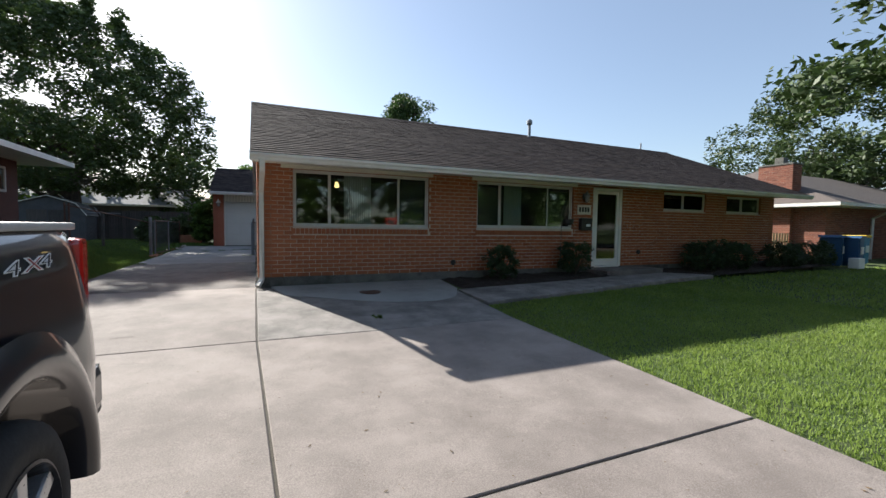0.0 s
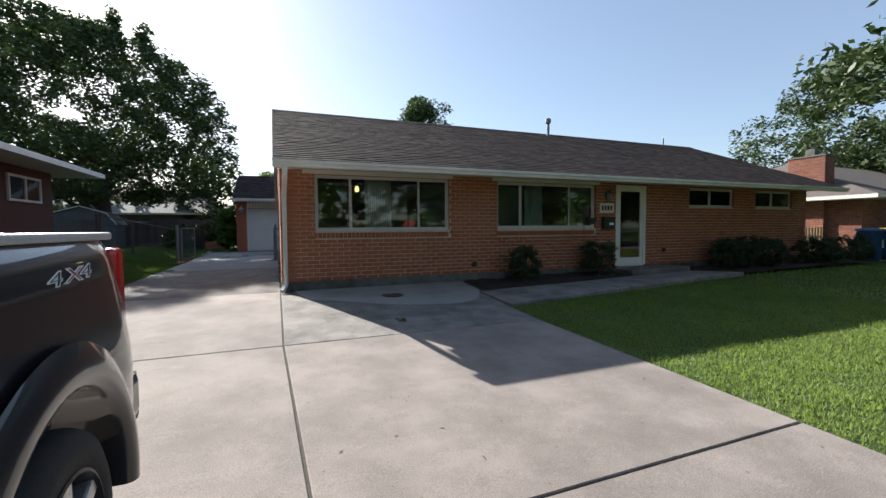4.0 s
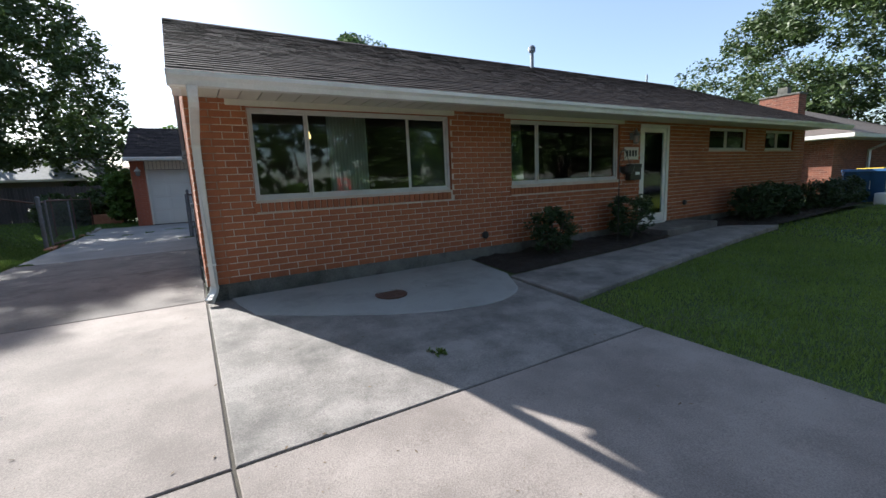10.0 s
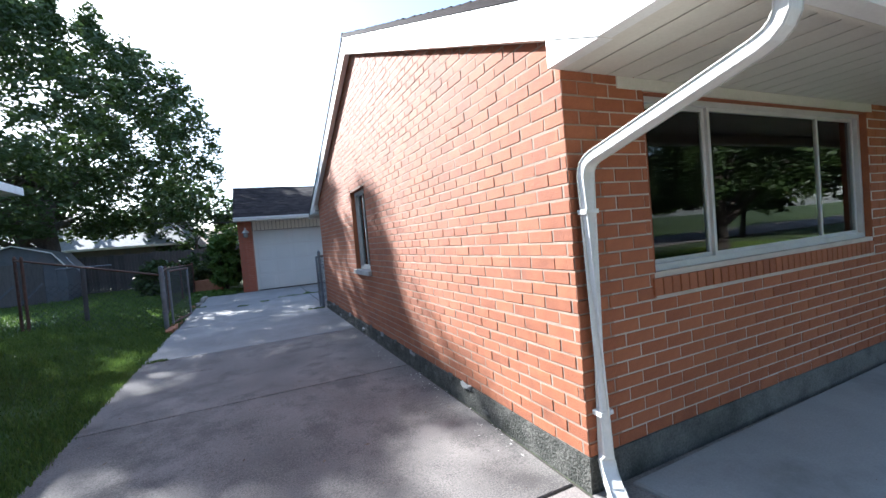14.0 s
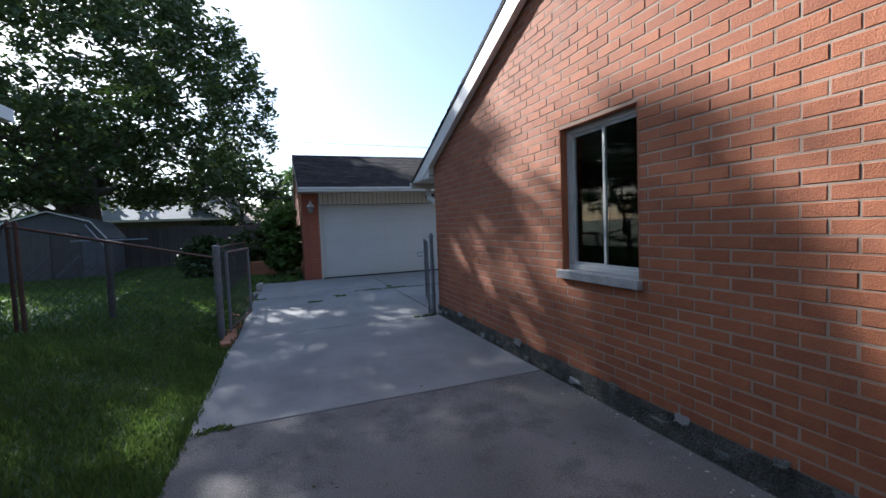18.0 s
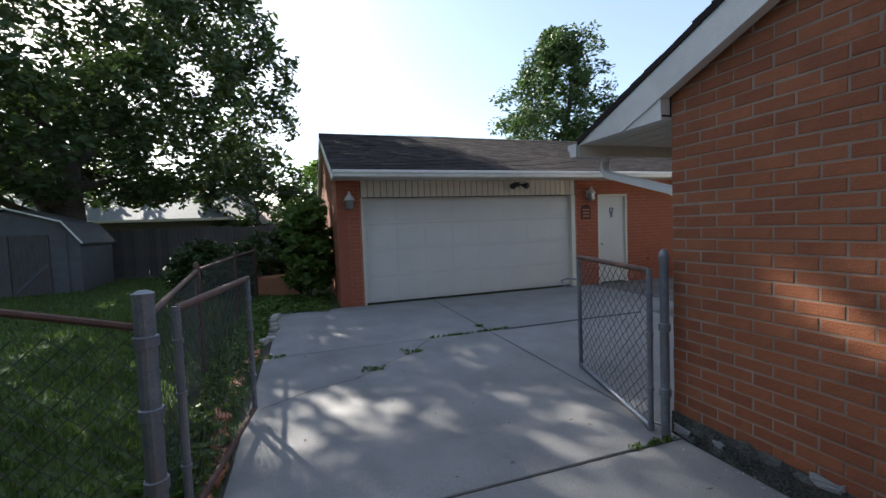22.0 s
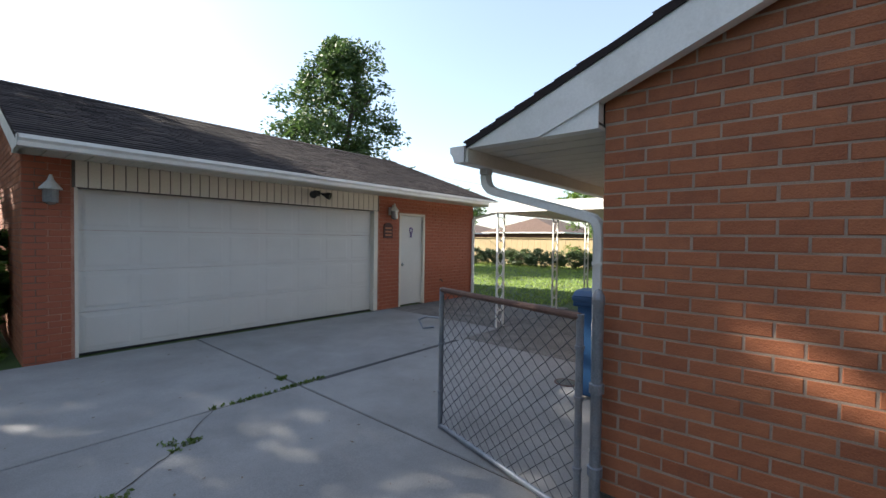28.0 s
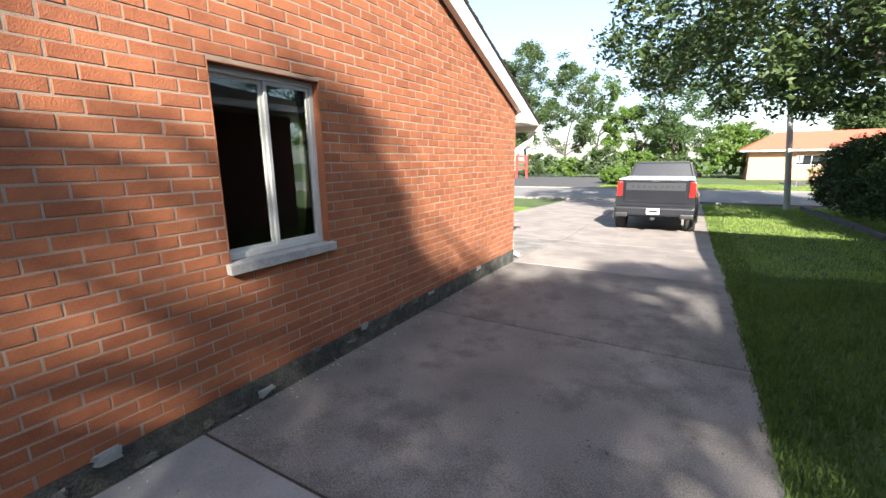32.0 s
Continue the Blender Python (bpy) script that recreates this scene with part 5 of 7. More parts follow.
# trees beyond the eastern neighbour
tree("large green maple behind the neighbouring house", (37.0, 14.5, 0.3), (0, 0, 4.0), 0.4, {"z": (2.5, 12.6), "r": dome(7.4, 0.5, 0.16, 2.0), "gap": 0.3, "cut": -0.2}, 520, 80, 0.15, 0.9, LEAF, 12, count=(6, 4, 2))
tree("green street maple with overhanging leafy limbs", (13.4, 0.4, 0.2), (0.2, -0.2, 3.0), 0.26, {"z": (2.0, 9.6), "r": dome(4.3, 0.5, 0.16, 1.0), "gap": 0.5, "cut": -0.2}, 330, 80, 0.11, 0.62, LEAF, 14, count=(6, 4, 2))
tree("large spreading tree on the street lawn", (-7.9, -1.6, 0.1), (0.3, -0.2, 4.2), 0.36, {"z": (3.4, 12.5), "r": dome(7.6, 0.5, 0.14, 1.4), "gap": 0.45, "cut": -0.12, "dx": 0.6}, 1350, 66, 0.10, 0.6, LEAF, 21, count=(8, 5, 2))
# trees across the street; four at positive y are unseen, added to darken window reflections
for i, (x, y, h, R, k, mt) in enumerate(((14, -50, 15.5, 4.2, 140, LEAF), (19.5, -48, 18.5, 4.5, 150, LEAF), (10.0, -53, 14.5, 3.0, 80, LEAF_B), (5.5, -56, 9.5, 3.5, 90, LEAF_B), (26, -50, 17, 5.5, 150, LEAF), (34, -56, 16, 6, 150, LEAF_B), (44, -52, 17, 6.5, 150, LEAF), (56, -55, 15, 6.5, 120, LEAF_B), (70, -58, 15, 7, 120, LEAF), (86, -60, 15, 8, 120, LEAF), (-52, -60, 15, 7, 120, LEAF), (-68, -58, 15, 8, 120, LEAF_B),
                                         (-0.6, -52, 18.0, 5.2, 210, LEAF_C), (1.0, -60, 7.5, 3.5, 90, LEAF_B), (-6.5, -58, 7.0, 3.5, 100, LEAF_B), (-10, -62, 6.0, 3.0, 80, LEAF), (33, -1.5, 11, 5.2, 110, LEAF_D), (45, -0.5, 12, 6, 110, LEAF_D), (59, -4, 13, 7, 110, LEAF_D), (31, -9, 11, 5, 110, LEAF_D), (-24, 23, 9, 5, 110, LEAF), (-31, 16, 10, 6, 110, LEAF_D), (-39, 27, 11, 7, 110, LEAF), (-30, 34, 10, 5.5, 110, LEAF_D), (-24, -70, 10, 5, 110, LEAF), (48, -60, 12, 6, 110, LEAF), (-40, -66, 11, 5, 100, LEAF))):
    tree("green deciduous tree across the street" if y < -30 else "green deciduous tree farther along the street" if y < 0 else "unseen tree added to darken the side window reflection", (x, y, -0.3), (0.2, 0.1, h * 0.5), 0.2, {"z": (h * 0.22, h), "r": dome(R, 0.5, 0.2, i * 1.3), "gap": 0.4, "cut": -0.1}, int(k * (1.2 if -20 < x < 22 else 2.0)), 80 if -20 < x < 22 else 60, 0.17 if -20 < x < 22 else 0.3, R * 0.22, mt, 40 + i, levels=2, count=(6, 4))
for i, (x, y, h, R) in enumerate(((-5.5, 44, 7.5, 3.5), (-0.5, 50, 7.0, 3.4), (5, 52, 6.5, 3.5), (-17, 45, 8.5, 4.5), (-25, 38, 9, 5), (20, 52, 7.5, 4.0), (29, 50, 8.0, 4.0), (38, 48, 8, 4.0))):
    tree("green tree beyond the back fence", (x, y, 0.5), (0.1, 0, h * 0.45), 0.18, {"z": (h * 0.2, h), "r": dome(R, 0.5, 0.2, i * 0.9), "gap": 0.4, "cut": -0.1}, 90, 50, 0.22, R * 0.24, LEAF_B if i % 2 else LEAF, 70 + i, levels=2, count=(6, 4))


def shrub(label, place, rx, ry, h, clumps, per, size, mat, seed, name="shrub", category="shrub"):
    rng, nrng = random.Random(seed), np.random.default_rng(seed)
    t = thing(name, label, category)
    x, y, z = place
    bm = bmesh.new()
    for k in range(7):
        a = rng.uniform(0, 6.28)
        tube(bm, [(x, y, z - 0.03), (x + 0.3 * rx * math.cos(a), y + 0.3 * ry * math.sin(a), z + 0.35 * h), (x + 0.7 * rx * math.cos(a), y + 0.7 * ry * math.sin(a), z + 0.7 * h)], 0.012, 5)
    part("stem", bm, BARK, t)
    cs, rs = [], []
    for k in range(clumps):
        a, f = rng.uniform(0, 6.28), rng.random() ** 0.4
        hh = rng.uniform(0.15, 1.0)
        w = math.sqrt(max(0.05, 1 - (2 * hh - 1) ** 2 * 0.75)) * (1 + 0.12 * math.sin(5 * a + seed))
        cs.append((x + rx * w * f * math.cos(a), y + ry * w * f * math.sin(a), z + h * hh * (0.9 + 0.12 * rng.random())))
        rs.append(min(rx, ry) * rng.uniform(0.18, 0.3))
    soup("foliage", leaf_quads(nrng, cs, rs, per, size, squash=0.9), 4, mat, t)
    return t


shrub("small round evergreen shrub in the mulch bed", (4.85, 7.12, 0.42), 0.40, 0.34, 0.72, 90, 40, 0.03, LEAF_D, 1)
shrub("small round evergreen shrub beside the front door", (6.95, 7.18, 0.45), 0.46, 0.36, 0.80, 90, 40, 0.03, LEAF_D, 2)
shrub("dark clipped shrub against the shaded wall", (11.4, 7.0, 0.42), 0.75, 0.45, 0.85, 110, 40, 0.04, LEAF_D, 3)
shrub("dark clipped shrub against the shaded wall", (12.6, 7.0, 0.42), 0.65, 0.45, 0.80, 100, 40, 0.04, LEAF_D, 4)
shrub("dark low shrub at the house corner", (15.0, 6.9, 0.42), 0.9, 0.5, 0.75, 110, 40, 0.04, LEAF_D, 5)
shrub("dark low shrub at the house corner", (16.9, 7.0, 0.42), 0.9, 0.5, 0.8, 110, 40, 0.04, LEAF_D, 6)
shrub("tall leafy green bush beside the garage", (-2.42, 23.6, 0.48), 0.52, 0.7, 2.2, 170, 40, 0.10, LEAF_B, 7, "bush", "bush")
shrub("wild leafy shrub by the back fence", (-4.4, 25.2, 0.48), 1.1, 1.0, 1.25, 130, 45, 0.09, LEAF, 8, "bush", "bush")
shrub("wild leafy shrub behind the garage bush", (-3.2, 26.5, 0.48), 1.0, 1.0, 1.5, 120, 45, 0.09, LEAF, 10, "bush", "bush")
for i, y in enumerate((-7.6, -6.0, -4.4, -2.8, -1.2, 0.4, 2.0)):
    shrub("tall clipped dark green hedge bush by the street lawn", (-7.75, y, lawn_z(-8, y)), 1.05, 1.1, 2.7, 230, 60, 0.055, LEAF_D if i % 2 else LEAF, 30 + i, "hedge", "hedge")
for i, (x, y) in enumerate(((2.6, -27.5), (1.0, -27.0), (4.0, -29.0))):
    shrub("round tuft of tall green grass across the street", (x, y, -0.3), 1.1, 1.0, 1.5, 120, 50, 0.12, LEAF_B, 50 + i, "grass_tuft", "bush")
tree("bright green young tree beside the far hedge", (21.9, 23.8, 0.45), (0.1, 0, 2.6), 0.12, {"z": (0.7, 6.0), "r": dome(2.1, 0.5, 0.2, 1.7), "gap": 0.6, "cut": -0.2}, 150, 90, 0.09, 0.5, LEAF_B, 31, levels=2, count=(6, 4))
for i in range(12):
    shrub("dark green hedge shrub before the far wooden fence", (19.7 + (i % 3) * 0.2, 21.2 + i * 1.7, 0.48), 0.7, 1.15, 0.98, 90, 45, 0.06, LEAF_D if i % 2 else LEAF, 60 + i, "bush", "bush")
for i in range(15):
    shrub("wild green shrub at the wood's edge across the street", (-14 + i * 4.4, -43 - (i % 4) * 1.2, -0.3), 2.4, 1.5, 2.6 + (i % 3) * 0.7, 80, 45, 0.17, LEAF if i % 2 else LEAF_B, 90 + i, "bush", "bush")


def blades(name, label, area, count, height, seed, lean=0.5, width=0.006, mat=GRASS, keep=None, zf=lawn_z):
    """Single bent grass blades over a rectangle."""
    rng = np.random.default_rng(seed)
    x0, x1, y0, y1 = area
    x, y = rng.uniform(x0, x1, count), rng.uniform(y0, y1, count)
    if keep:
        ok = np.array([keep(a, b) for a, b in zip(x, y)])
        x, y = x[ok], y[ok]
    n = len(x)
    z = np.array([zf(a, b) for a, b in zip(x, y)])
    p = np.stack([x, y, z], 1)
    a = rng.uniform(0, 2 * math.pi, n)
    tuft = np.array([0.75 + 0.5 * noise.noise(Vector((u * 1.7, v * 1.7, 0))) for u, v in zip(x, y)])
    h = height * (0.5 + rng.random(n)) * tuft
    side = np.stack([np.cos(a), np.sin(a), np.zeros(n)], 1) * (width * (0.7 + 0.7 * rng.random(n)))[:, None]
    b = a + rng.uniform(-1.2, 1.2, n) + 1.57
    out = np.stack([np.cos(b), np.sin(b), np.zeros(n)], 1) * (h * lean * rng.random(n))[:, None]
    up = np.stack([np.zeros(n), np.zeros(n), h], 1)
    q = np.stack([p - side, p + side, p + side * 0.4 + out + up * 0.9, p - side * 0.2 + out * 1.4 + up], 1)
    ob = soup(name, q.reshape(-1, 3), 4, mat)
    return tagged(ob, label, "grass", kind="stuff")


blades("lawn_grass", "short sunlit green lawn blades before the house", (3.5, 10, -4, 6.3), 160000, 0.04, 1, width=0.005, keep=lambda x, y: y < 5.36 + (x - 3.5) * 0.133)
blades("lawn_grass", "short green lawn blades farther along the house", (10, 26, -6, 6.5), 60000, 0.06, 2, width=0.014)
blades("lawn_grass", "green lawn blades beside the driveway", (-5.4, -3.08, 7, 16), 60000, 0.055, 3, width=0.006, mat=GRASS_SHADE)
blades("lawn_grass", "green lawn blades along the driveway edge", (-3.5, -3.05, -8, 17), 16000, 0.06, 4, width=0.005, mat=GRASS_SHADE)
blades("lawn_grass", "green lawn blades across the side yard", (-12, -5.2, 4, 32), 50000, 0.07, 5, width=0.014, mat=GRASS_SHADE)
blades("lawn_grass", "green lawn blades by the street", (-12, -3.08, -9.8, 7), 55000, 0.06, 6, width=0.011)
blades("lawn_grass", "green lawn blades behind the fence", (-5.2, -3.1, 16, 31), 30000, 0.07, 7, width=0.010, mat=GRASS_SHADE)
blades("lawn_grass", "bright back lawn blades", (7.0, 30, 19.5, 39), 50000, 0.06, 8, width=0.02)


# ---- the pickup truck ----
def pickup(place):
    """Nose towards -y; origin on the ground under the rear axle."""
    t = thing("pickup_truck", "dark graphite pickup truck parked on the driveway", "truck", place)
    ALLOY = material("grey_alloy", (0.45, 0.46, 0.47), (0.55, 0.56, 0.57), 0.3, 6, 60, 0.05, 0.001, metal=0.8)
    RIMD = material("dark_rim", (0.03, 0.03, 0.032), (0.05, 0.05, 0.052), 0.4, 6, 60, 0.05, 0.001, metal=0.5)
    W, RA, FA, RW = 1.0, 0.2, -3.74, 0.405
    def arch(cy, r):
        return [(cy + r * math.cos(radians(a)), 0.42 + r * math.sin(radians(a))) for a in range(0, 181, 15)]
    # body side outline in (y, z), from the tail round the underside to the nose
    side = [(1.02, 0.62), (0.80, 0.52)] + [p for p in arch(RA, 0.52) if p[1] > 0.5] + [(-0.62, 0.44), (-3.10, 0.44)] + [p for p in arch(FA, 0.50) if p[1] > 0.45] + \
           [(-4.35, 0.5), (-4.62, 0.55), (-4.70, 0.75), (-4.68, 1.05), (-4.50, 1.20), (-3.2, 1.33), (-2.95, 1.36), (-0.98, 1.38), (-0.95, 1.43), (1.0, 1.45), (1.06, 1.40), (1.06, 0.75)]
    bm = bmesh.new()
    prism(bm, side, "x", -W, W)
    for z in (0.58, 0.70, 0.82, 0.95, 1.10, 1.24, 1.31, 1.355, 1.385, 1.41, 1.43):
        bmesh.ops.bisect_plane(bm, geom=bm.verts[:] + bm.edges[:] + bm.faces[:], plane_co=(0, 0, z), plane_no=(0, 0, 1))
    for y in (-4.55, -4.3, 0.70, 0.80, 0.88, 0.94, 0.99, 1.03):
        bmesh.ops.bisect_plane(bm, geom=bm.verts[:] + bm.edges[:] + bm.faces[:], plane_co=(0, y, 0), plane_no=(0, 1, 0))
    zs, xs = (0.40, 0.58, 0.82, 0.95, 1.10, 1.24, 1.31, 1.355, 1.385, 1.41, 1.46), (0.978, 0.988, 0.993, 0.985, 0.966, 0.944, 0.932, 0.923, 0.912, 0.898, 0.860)
    for v in bm.verts:
        if abs(v.co.x) > 0.9:
            tail = max(0.0, v.co.y - 0.72) / 0.34
            nose = max(0.0, -4.2 - v.co.y) / 0.5
            v.co.x = math.copysign(float(np.interp(v.co.z, zs, xs)) - 0.05 * tail ** 2.5 - 0.16 * nose ** 2, v.co.x)
    bmesh.ops.recalc_face_normals(bm, faces=bm.faces[:])
    body = part("body", bm, PAINT, t, "dark metallic body", smooth=True)
    body.data.set_sharp_from_angle(angle=radians(38))
    # flared arches
    for cy, r in ((RA, 0.52), (FA, 0.50)):
        for s in (-1, 1):
            bm = bmesh.new()
            rings = []
            for a in range(-8, 189, 7):
                c, q = math.cos(radians(a)), math.sin(radians(a))
                rings.append([bm.verts.new((s * x, cy + rr * c, 0.42 + rr * q)) for x, rr in ((W - 0.09, r), (W - 0.006, r - 0.004), (W + 0.020, r + 0.010), (W + 0.031, r + 0.045), (W + 0.027, r + 0.085), (W + 0.012, r + 0.125), (W - 0.008, r + 0.165))])
            for u, v in zip(rings, rings[1:]):
                for k in range(6):
                    bm.faces.new((u[k], u[k + 1], v[k + 1], v[k]))
            bmesh.ops.recalc_face_normals(bm, faces=bm.faces[:])
            part("wheel_arch", bm, PAINT, t, smooth=True)
            bm = lathe(bmesh.new(), [(r, -0.30), (r, 0.0), (0.02, 0.0)], n=24)
            bmesh.ops.transform(bm, matrix=pose(s * (W - 0.33), cy, 0.42, 0, 90 * s, 0), verts=bm.verts[:])
            bmesh.ops.delete(bm, geom=[v for v in bm.verts if v.co.z < 0.40], context="VERTS")
            part("wheel_well", bm, BLACK, t)
    # wheels
    for cy in (RA, FA):
        for s in (-1, 1):
            prof = [(0.245, -0.02), (0.245, -0.13), (0.34, -0.135), (0.39, -0.11), (RW, -0.07), (RW, 0.07), (0.39, 0.11), (0.34, 0.135), (0.255, 0.13), (0.25, 0.03)]
            bm = lathe(bmesh.new(), prof, n=36)
            bmesh.ops.transform(bm, matrix=pose(s * 0.865, cy, RW, 0, 90 * s, 0), verts=bm.verts[:])
            wheel = part("tyre", bm, TYRE, t, smooth=True)
            bm = lathe(bmesh.new(), [(0.25, 0.04), (0.262, 0.134), (0.250, 0.138), (0.236, 0.09), (0.228, 0.045), (0.0, 0.045)], n=32)
            bmesh.ops.transform(bm, matrix=pose(s * 0.865, cy, RW, 0, 90 * s, 0), verts=bm.verts[:])
            part("rim", bm, RIMD, wheel, "dark wheel dish")
            for k in range(6):
                a = 60 * k
                bm = boxm(0.05, 0.252, -0.034, 0.034, 0.055, 0.125, bevel=0.012)
                bmesh.ops.transform(bm, matrix=pose(s * 0.865, cy, RW, 0, 90 * s, 0) @ pose(0, 0, 0, 0, 0, a), verts=bm.verts[:])
                part("spoke", bm, ALLOY, wheel)
            bm = lathe(bmesh.new(), [(0.06, 0.06), (0.06, 0.12), (0.045, 0.13), (0, 0.13)], n=16)
            bmesh.ops.transform(bm, matrix=pose(s * 0.865, cy, RW, 0, 90 * s, 0), verts=bm.verts[:])
            part("hub_cap", bm, CHROME, wheel)
    # cab
    bm = bmesh.new()
    low = [(-0.91, -0.97, 1.37), (0.91, -0.97, 1.37), (0.91, -3.25, 1.34), (-0.91, -3.25, 1.34)]
    top = [(-0.76, -1.14, 1.90), (0.76, -1.14, 1.90), (0.76, -2.45, 1.90), (-0.76, -2.45, 1.90)]
    a, b = [bm.verts.new(p) for p in low], [bm.verts.new(p) for p in top]
    for i in range(4):
        bm.faces.new((a[i], a[(i + 1) % 4], b[(i + 1) % 4], b[i]))
    bm.faces.new(b)
    bm.faces.new(a[::-1])
    bmesh.ops.recalc_face_normals(bm, faces=bm.faces[:])
    bmesh.ops.bevel(bm, geom=bm.edges[:], offset=0.06, segments=3, affect="EDGES")
    part("cab", bm, PAINT, t)
    def quad(name, pts, mat, off):
        bm = bmesh.new()
        v = [Vector(p) for p in pts]
        n = (v[1] - v[0]).cross(v[3] - v[0]).normalized() * off
        f = [bm.verts.new(p + n) for p in v]
        g = [bm.verts.new(p - n * 0.5) for p in v]
        bm.faces.new(f)
        for i in range(4):
            bm.faces.new((g[i], g[(i + 1) % 4], f[(i + 1) % 4], f[i]))
        return part(name, bm, mat, t)
    CARGLASS = material("dark_car_glass", (0.010, 0.012, 0.014), (0.012, 0.014, 0.016), 0.05, 3, 20, 0.0, coat=1.0)
    quad("rear_window", [(0.80, -0.995, 1.44), (-0.80, -0.995, 1.44), (-0.70, -1.125, 1.84), (0.70, -1.125, 1.84)], CARGLASS, -0.012)
    quad("windscreen", [(-0.82, -3.17, 1.42), (0.82, -3.17, 1.42), (0.70, -2.53, 1.84), (-0.70, -2.53, 1.84)], CARGLASS, -0.012)
    for s in (-1, 1):
        quad("side_window", [(s * 0.88, -1.15, 1.45), (s * 0.88, -2.0, 1.45), (s * 0.785, -2.0, 1.82), (s * 0.785, -1.25, 1.82)], CARGLASS, 0.012 * -s)
        quad("side_window", [(s * 0.88, -2.1, 1.45), (s * 0.88, -3.0, 1.43), (s * 0.79, -2.55, 1.80), (s * 0.785, -2.1, 1.82)], CARGLASS, 0.012 * -s)
        bm = boxm(0.0, 0.20, -0.07, 0.05, 0.0, 0.16, bevel=0.03) if s > 0 else boxm(-0.20, 0.0, -0.07, 0.05, 0.0, 0.16, bevel=0.03)
        bmesh.ops.translate(bm, verts=bm.verts[:], vec=(s * 0.88, -2.95, 1.38))
        part("side_mirror", bm, BLACK, t)
    # tail
    tg = part("tailgate", boxm(-0.74, 0.74, 1.04, 1.085, 0.84, 1.44, bevel=0.018), PAINT, t)
    part("tailgate_panel", boxm(-0.70, 0.70, 1.082, 1.092, 1.17, 1.37, bevel=0.004), material("darker_grey_trim", (0.05, 0.053, 0.06), None, 0.4, metal=0.5), tg, "recessed grey band")
    for i in range(9):
        part("badge_bar", boxm(-0.60 + i * 0.135, -0.51 + i * 0.135, 1.09, 1.097, 1.24, 1.30), BLACK, tg)
    part("gate_handle", boxm(-0.11, 0.11, 1.085, 1.10, 1.385, 1.42, bevel=0.006), BLACK, tg)
    for s in (-1, 1):
        x0, x1 = sorted((s * 0.79, s * 0.925))
        lt = part("tail_light", boxm(x0, x1, 0.97, 1.085, 1.00, 1.40, bevel=0.03), REDL, t, "red tail light")
        part("reverse_lens", boxm(x0 + 0.045, x1 - 0.045, 1.07, 1.079, 1.14, 1.22, bevel=0.006), CLEARL, lt)
    bp = part("bumper", boxm(-0.95, 0.95, 0.98, 1.17, 0.50, 0.74, bevel=0.05), PAINT, t, "dark steel rear bumper")
    part("step_pad", boxm(-0.93, 0.93, 1.00, 1.17, 0.715, 0.73, bevel=0.004), TYRE, bp)
    for s in (-1, 1):
        x0, x1 = sorted((s * 0.62, s * 0.93))
        part("bumper_corner", boxm(x0, x1, 1.05, 1.21, 0.46, 0.58, bevel=0.03), BLACK, bp)
    pl = part("licence_plate", boxm(-0.155, 0.155, 1.185, 1.20, 0.555, 0.705, bevel=0.004), PLATE, bp)
    part("plate_bar", boxm(-0.11, 0.11, 1.20, 1.203, 0.605, 0.66), BLACK, pl)
    part("tow_hitch", boxm(-0.05, 0.05, 1.0, 1.22, 0.40, 0.47, bevel=0.01), BLACK, t)
    # Pale grey stands in for sun glare on a dark cover.
    cv = part("bed_cover", boxm(-0.895, 0.895, -0.93, 1.02, 1.44, 1.475, bevel=0.012), material("glare_pale_vinyl", (0.34, 0.34, 0.345), (0.42, 0.42, 0.425), 0.42, 30, 200, 0.1, 0.001), t, "glossy folding bed cover")
    for k in range(2):
        part("cover_seam", boxm(-0.87, 0.87, -0.30 + k * 0.65, -0.285 + k * 0.65, 1.465, 1.470), BLACK, cv)
    # outlined side badge: pale rim, dark letters, red middle letter
    def lettering(body, offset, extrude, mat):
        cu = bpy.data.curves.new("badge", "FONT")
        cu.body, cu.size, cu.extrude, cu.shear, cu.offset = body, 0.115, extrude, 0.25, offset
        tmp = bpy.data.objects.new("tmp", cu)
        scene.collection.objects.link(tmp)
        me = bpy.data.meshes.new_from_object(tmp.evaluated_get(bpy.context.evaluated_depsgraph_get()))
        bpy.data.objects.remove(tmp)
        me.materials.append(mat)
        return me
    RED_B = material("badge_red", (0.30, 0.02, 0.02), (0.34, 0.03, 0.03), 0.4)
    letters = [(lettering(c, 0.004, 0.001, PLATE), lettering(c, -0.003, 0.002, RED_B if c == "X" else BLACK), k) for k, c in enumerate("4X4")]
    for s in (-1, 1):
        for rim, face, k in letters:
            y = (0.26 + 0.125 * k) if s > 0 else (0.64 - 0.125 * k)
            m = pose(s * 0.939, y, 1.29 + 0.004 * k, 90, 0, 90 * s) @ pose(0, 0, 0, -10) @ Matrix.Diagonal((1.75, 0.64, 1.0, 1.0))
            ob = new("badge", rim)
            ob.parent = t
            ob.matrix_local = m
            fc = new("badge_face", face)
            fc.parent = ob
            fc.matrix_local = pose(0, 0, 0.0015)
    part("headlight", boxm(-0.98, -0.62, -4.72, -4.60, 0.92, 1.08, bevel=0.02), CLEARL, t)
    part("headlight", boxm(0.62, 0.98, -4.72, -4.60, 0.92, 1.08, bevel=0.02), CLEARL, t)
    part("grille", boxm(-0.60, 0.60, -4.73, -4.66, 0.72, 1.10, bevel=0.02), BLACK, t)
    return t


pickup((-1.73, 0.92, drive_z(0.0) + 0.0))

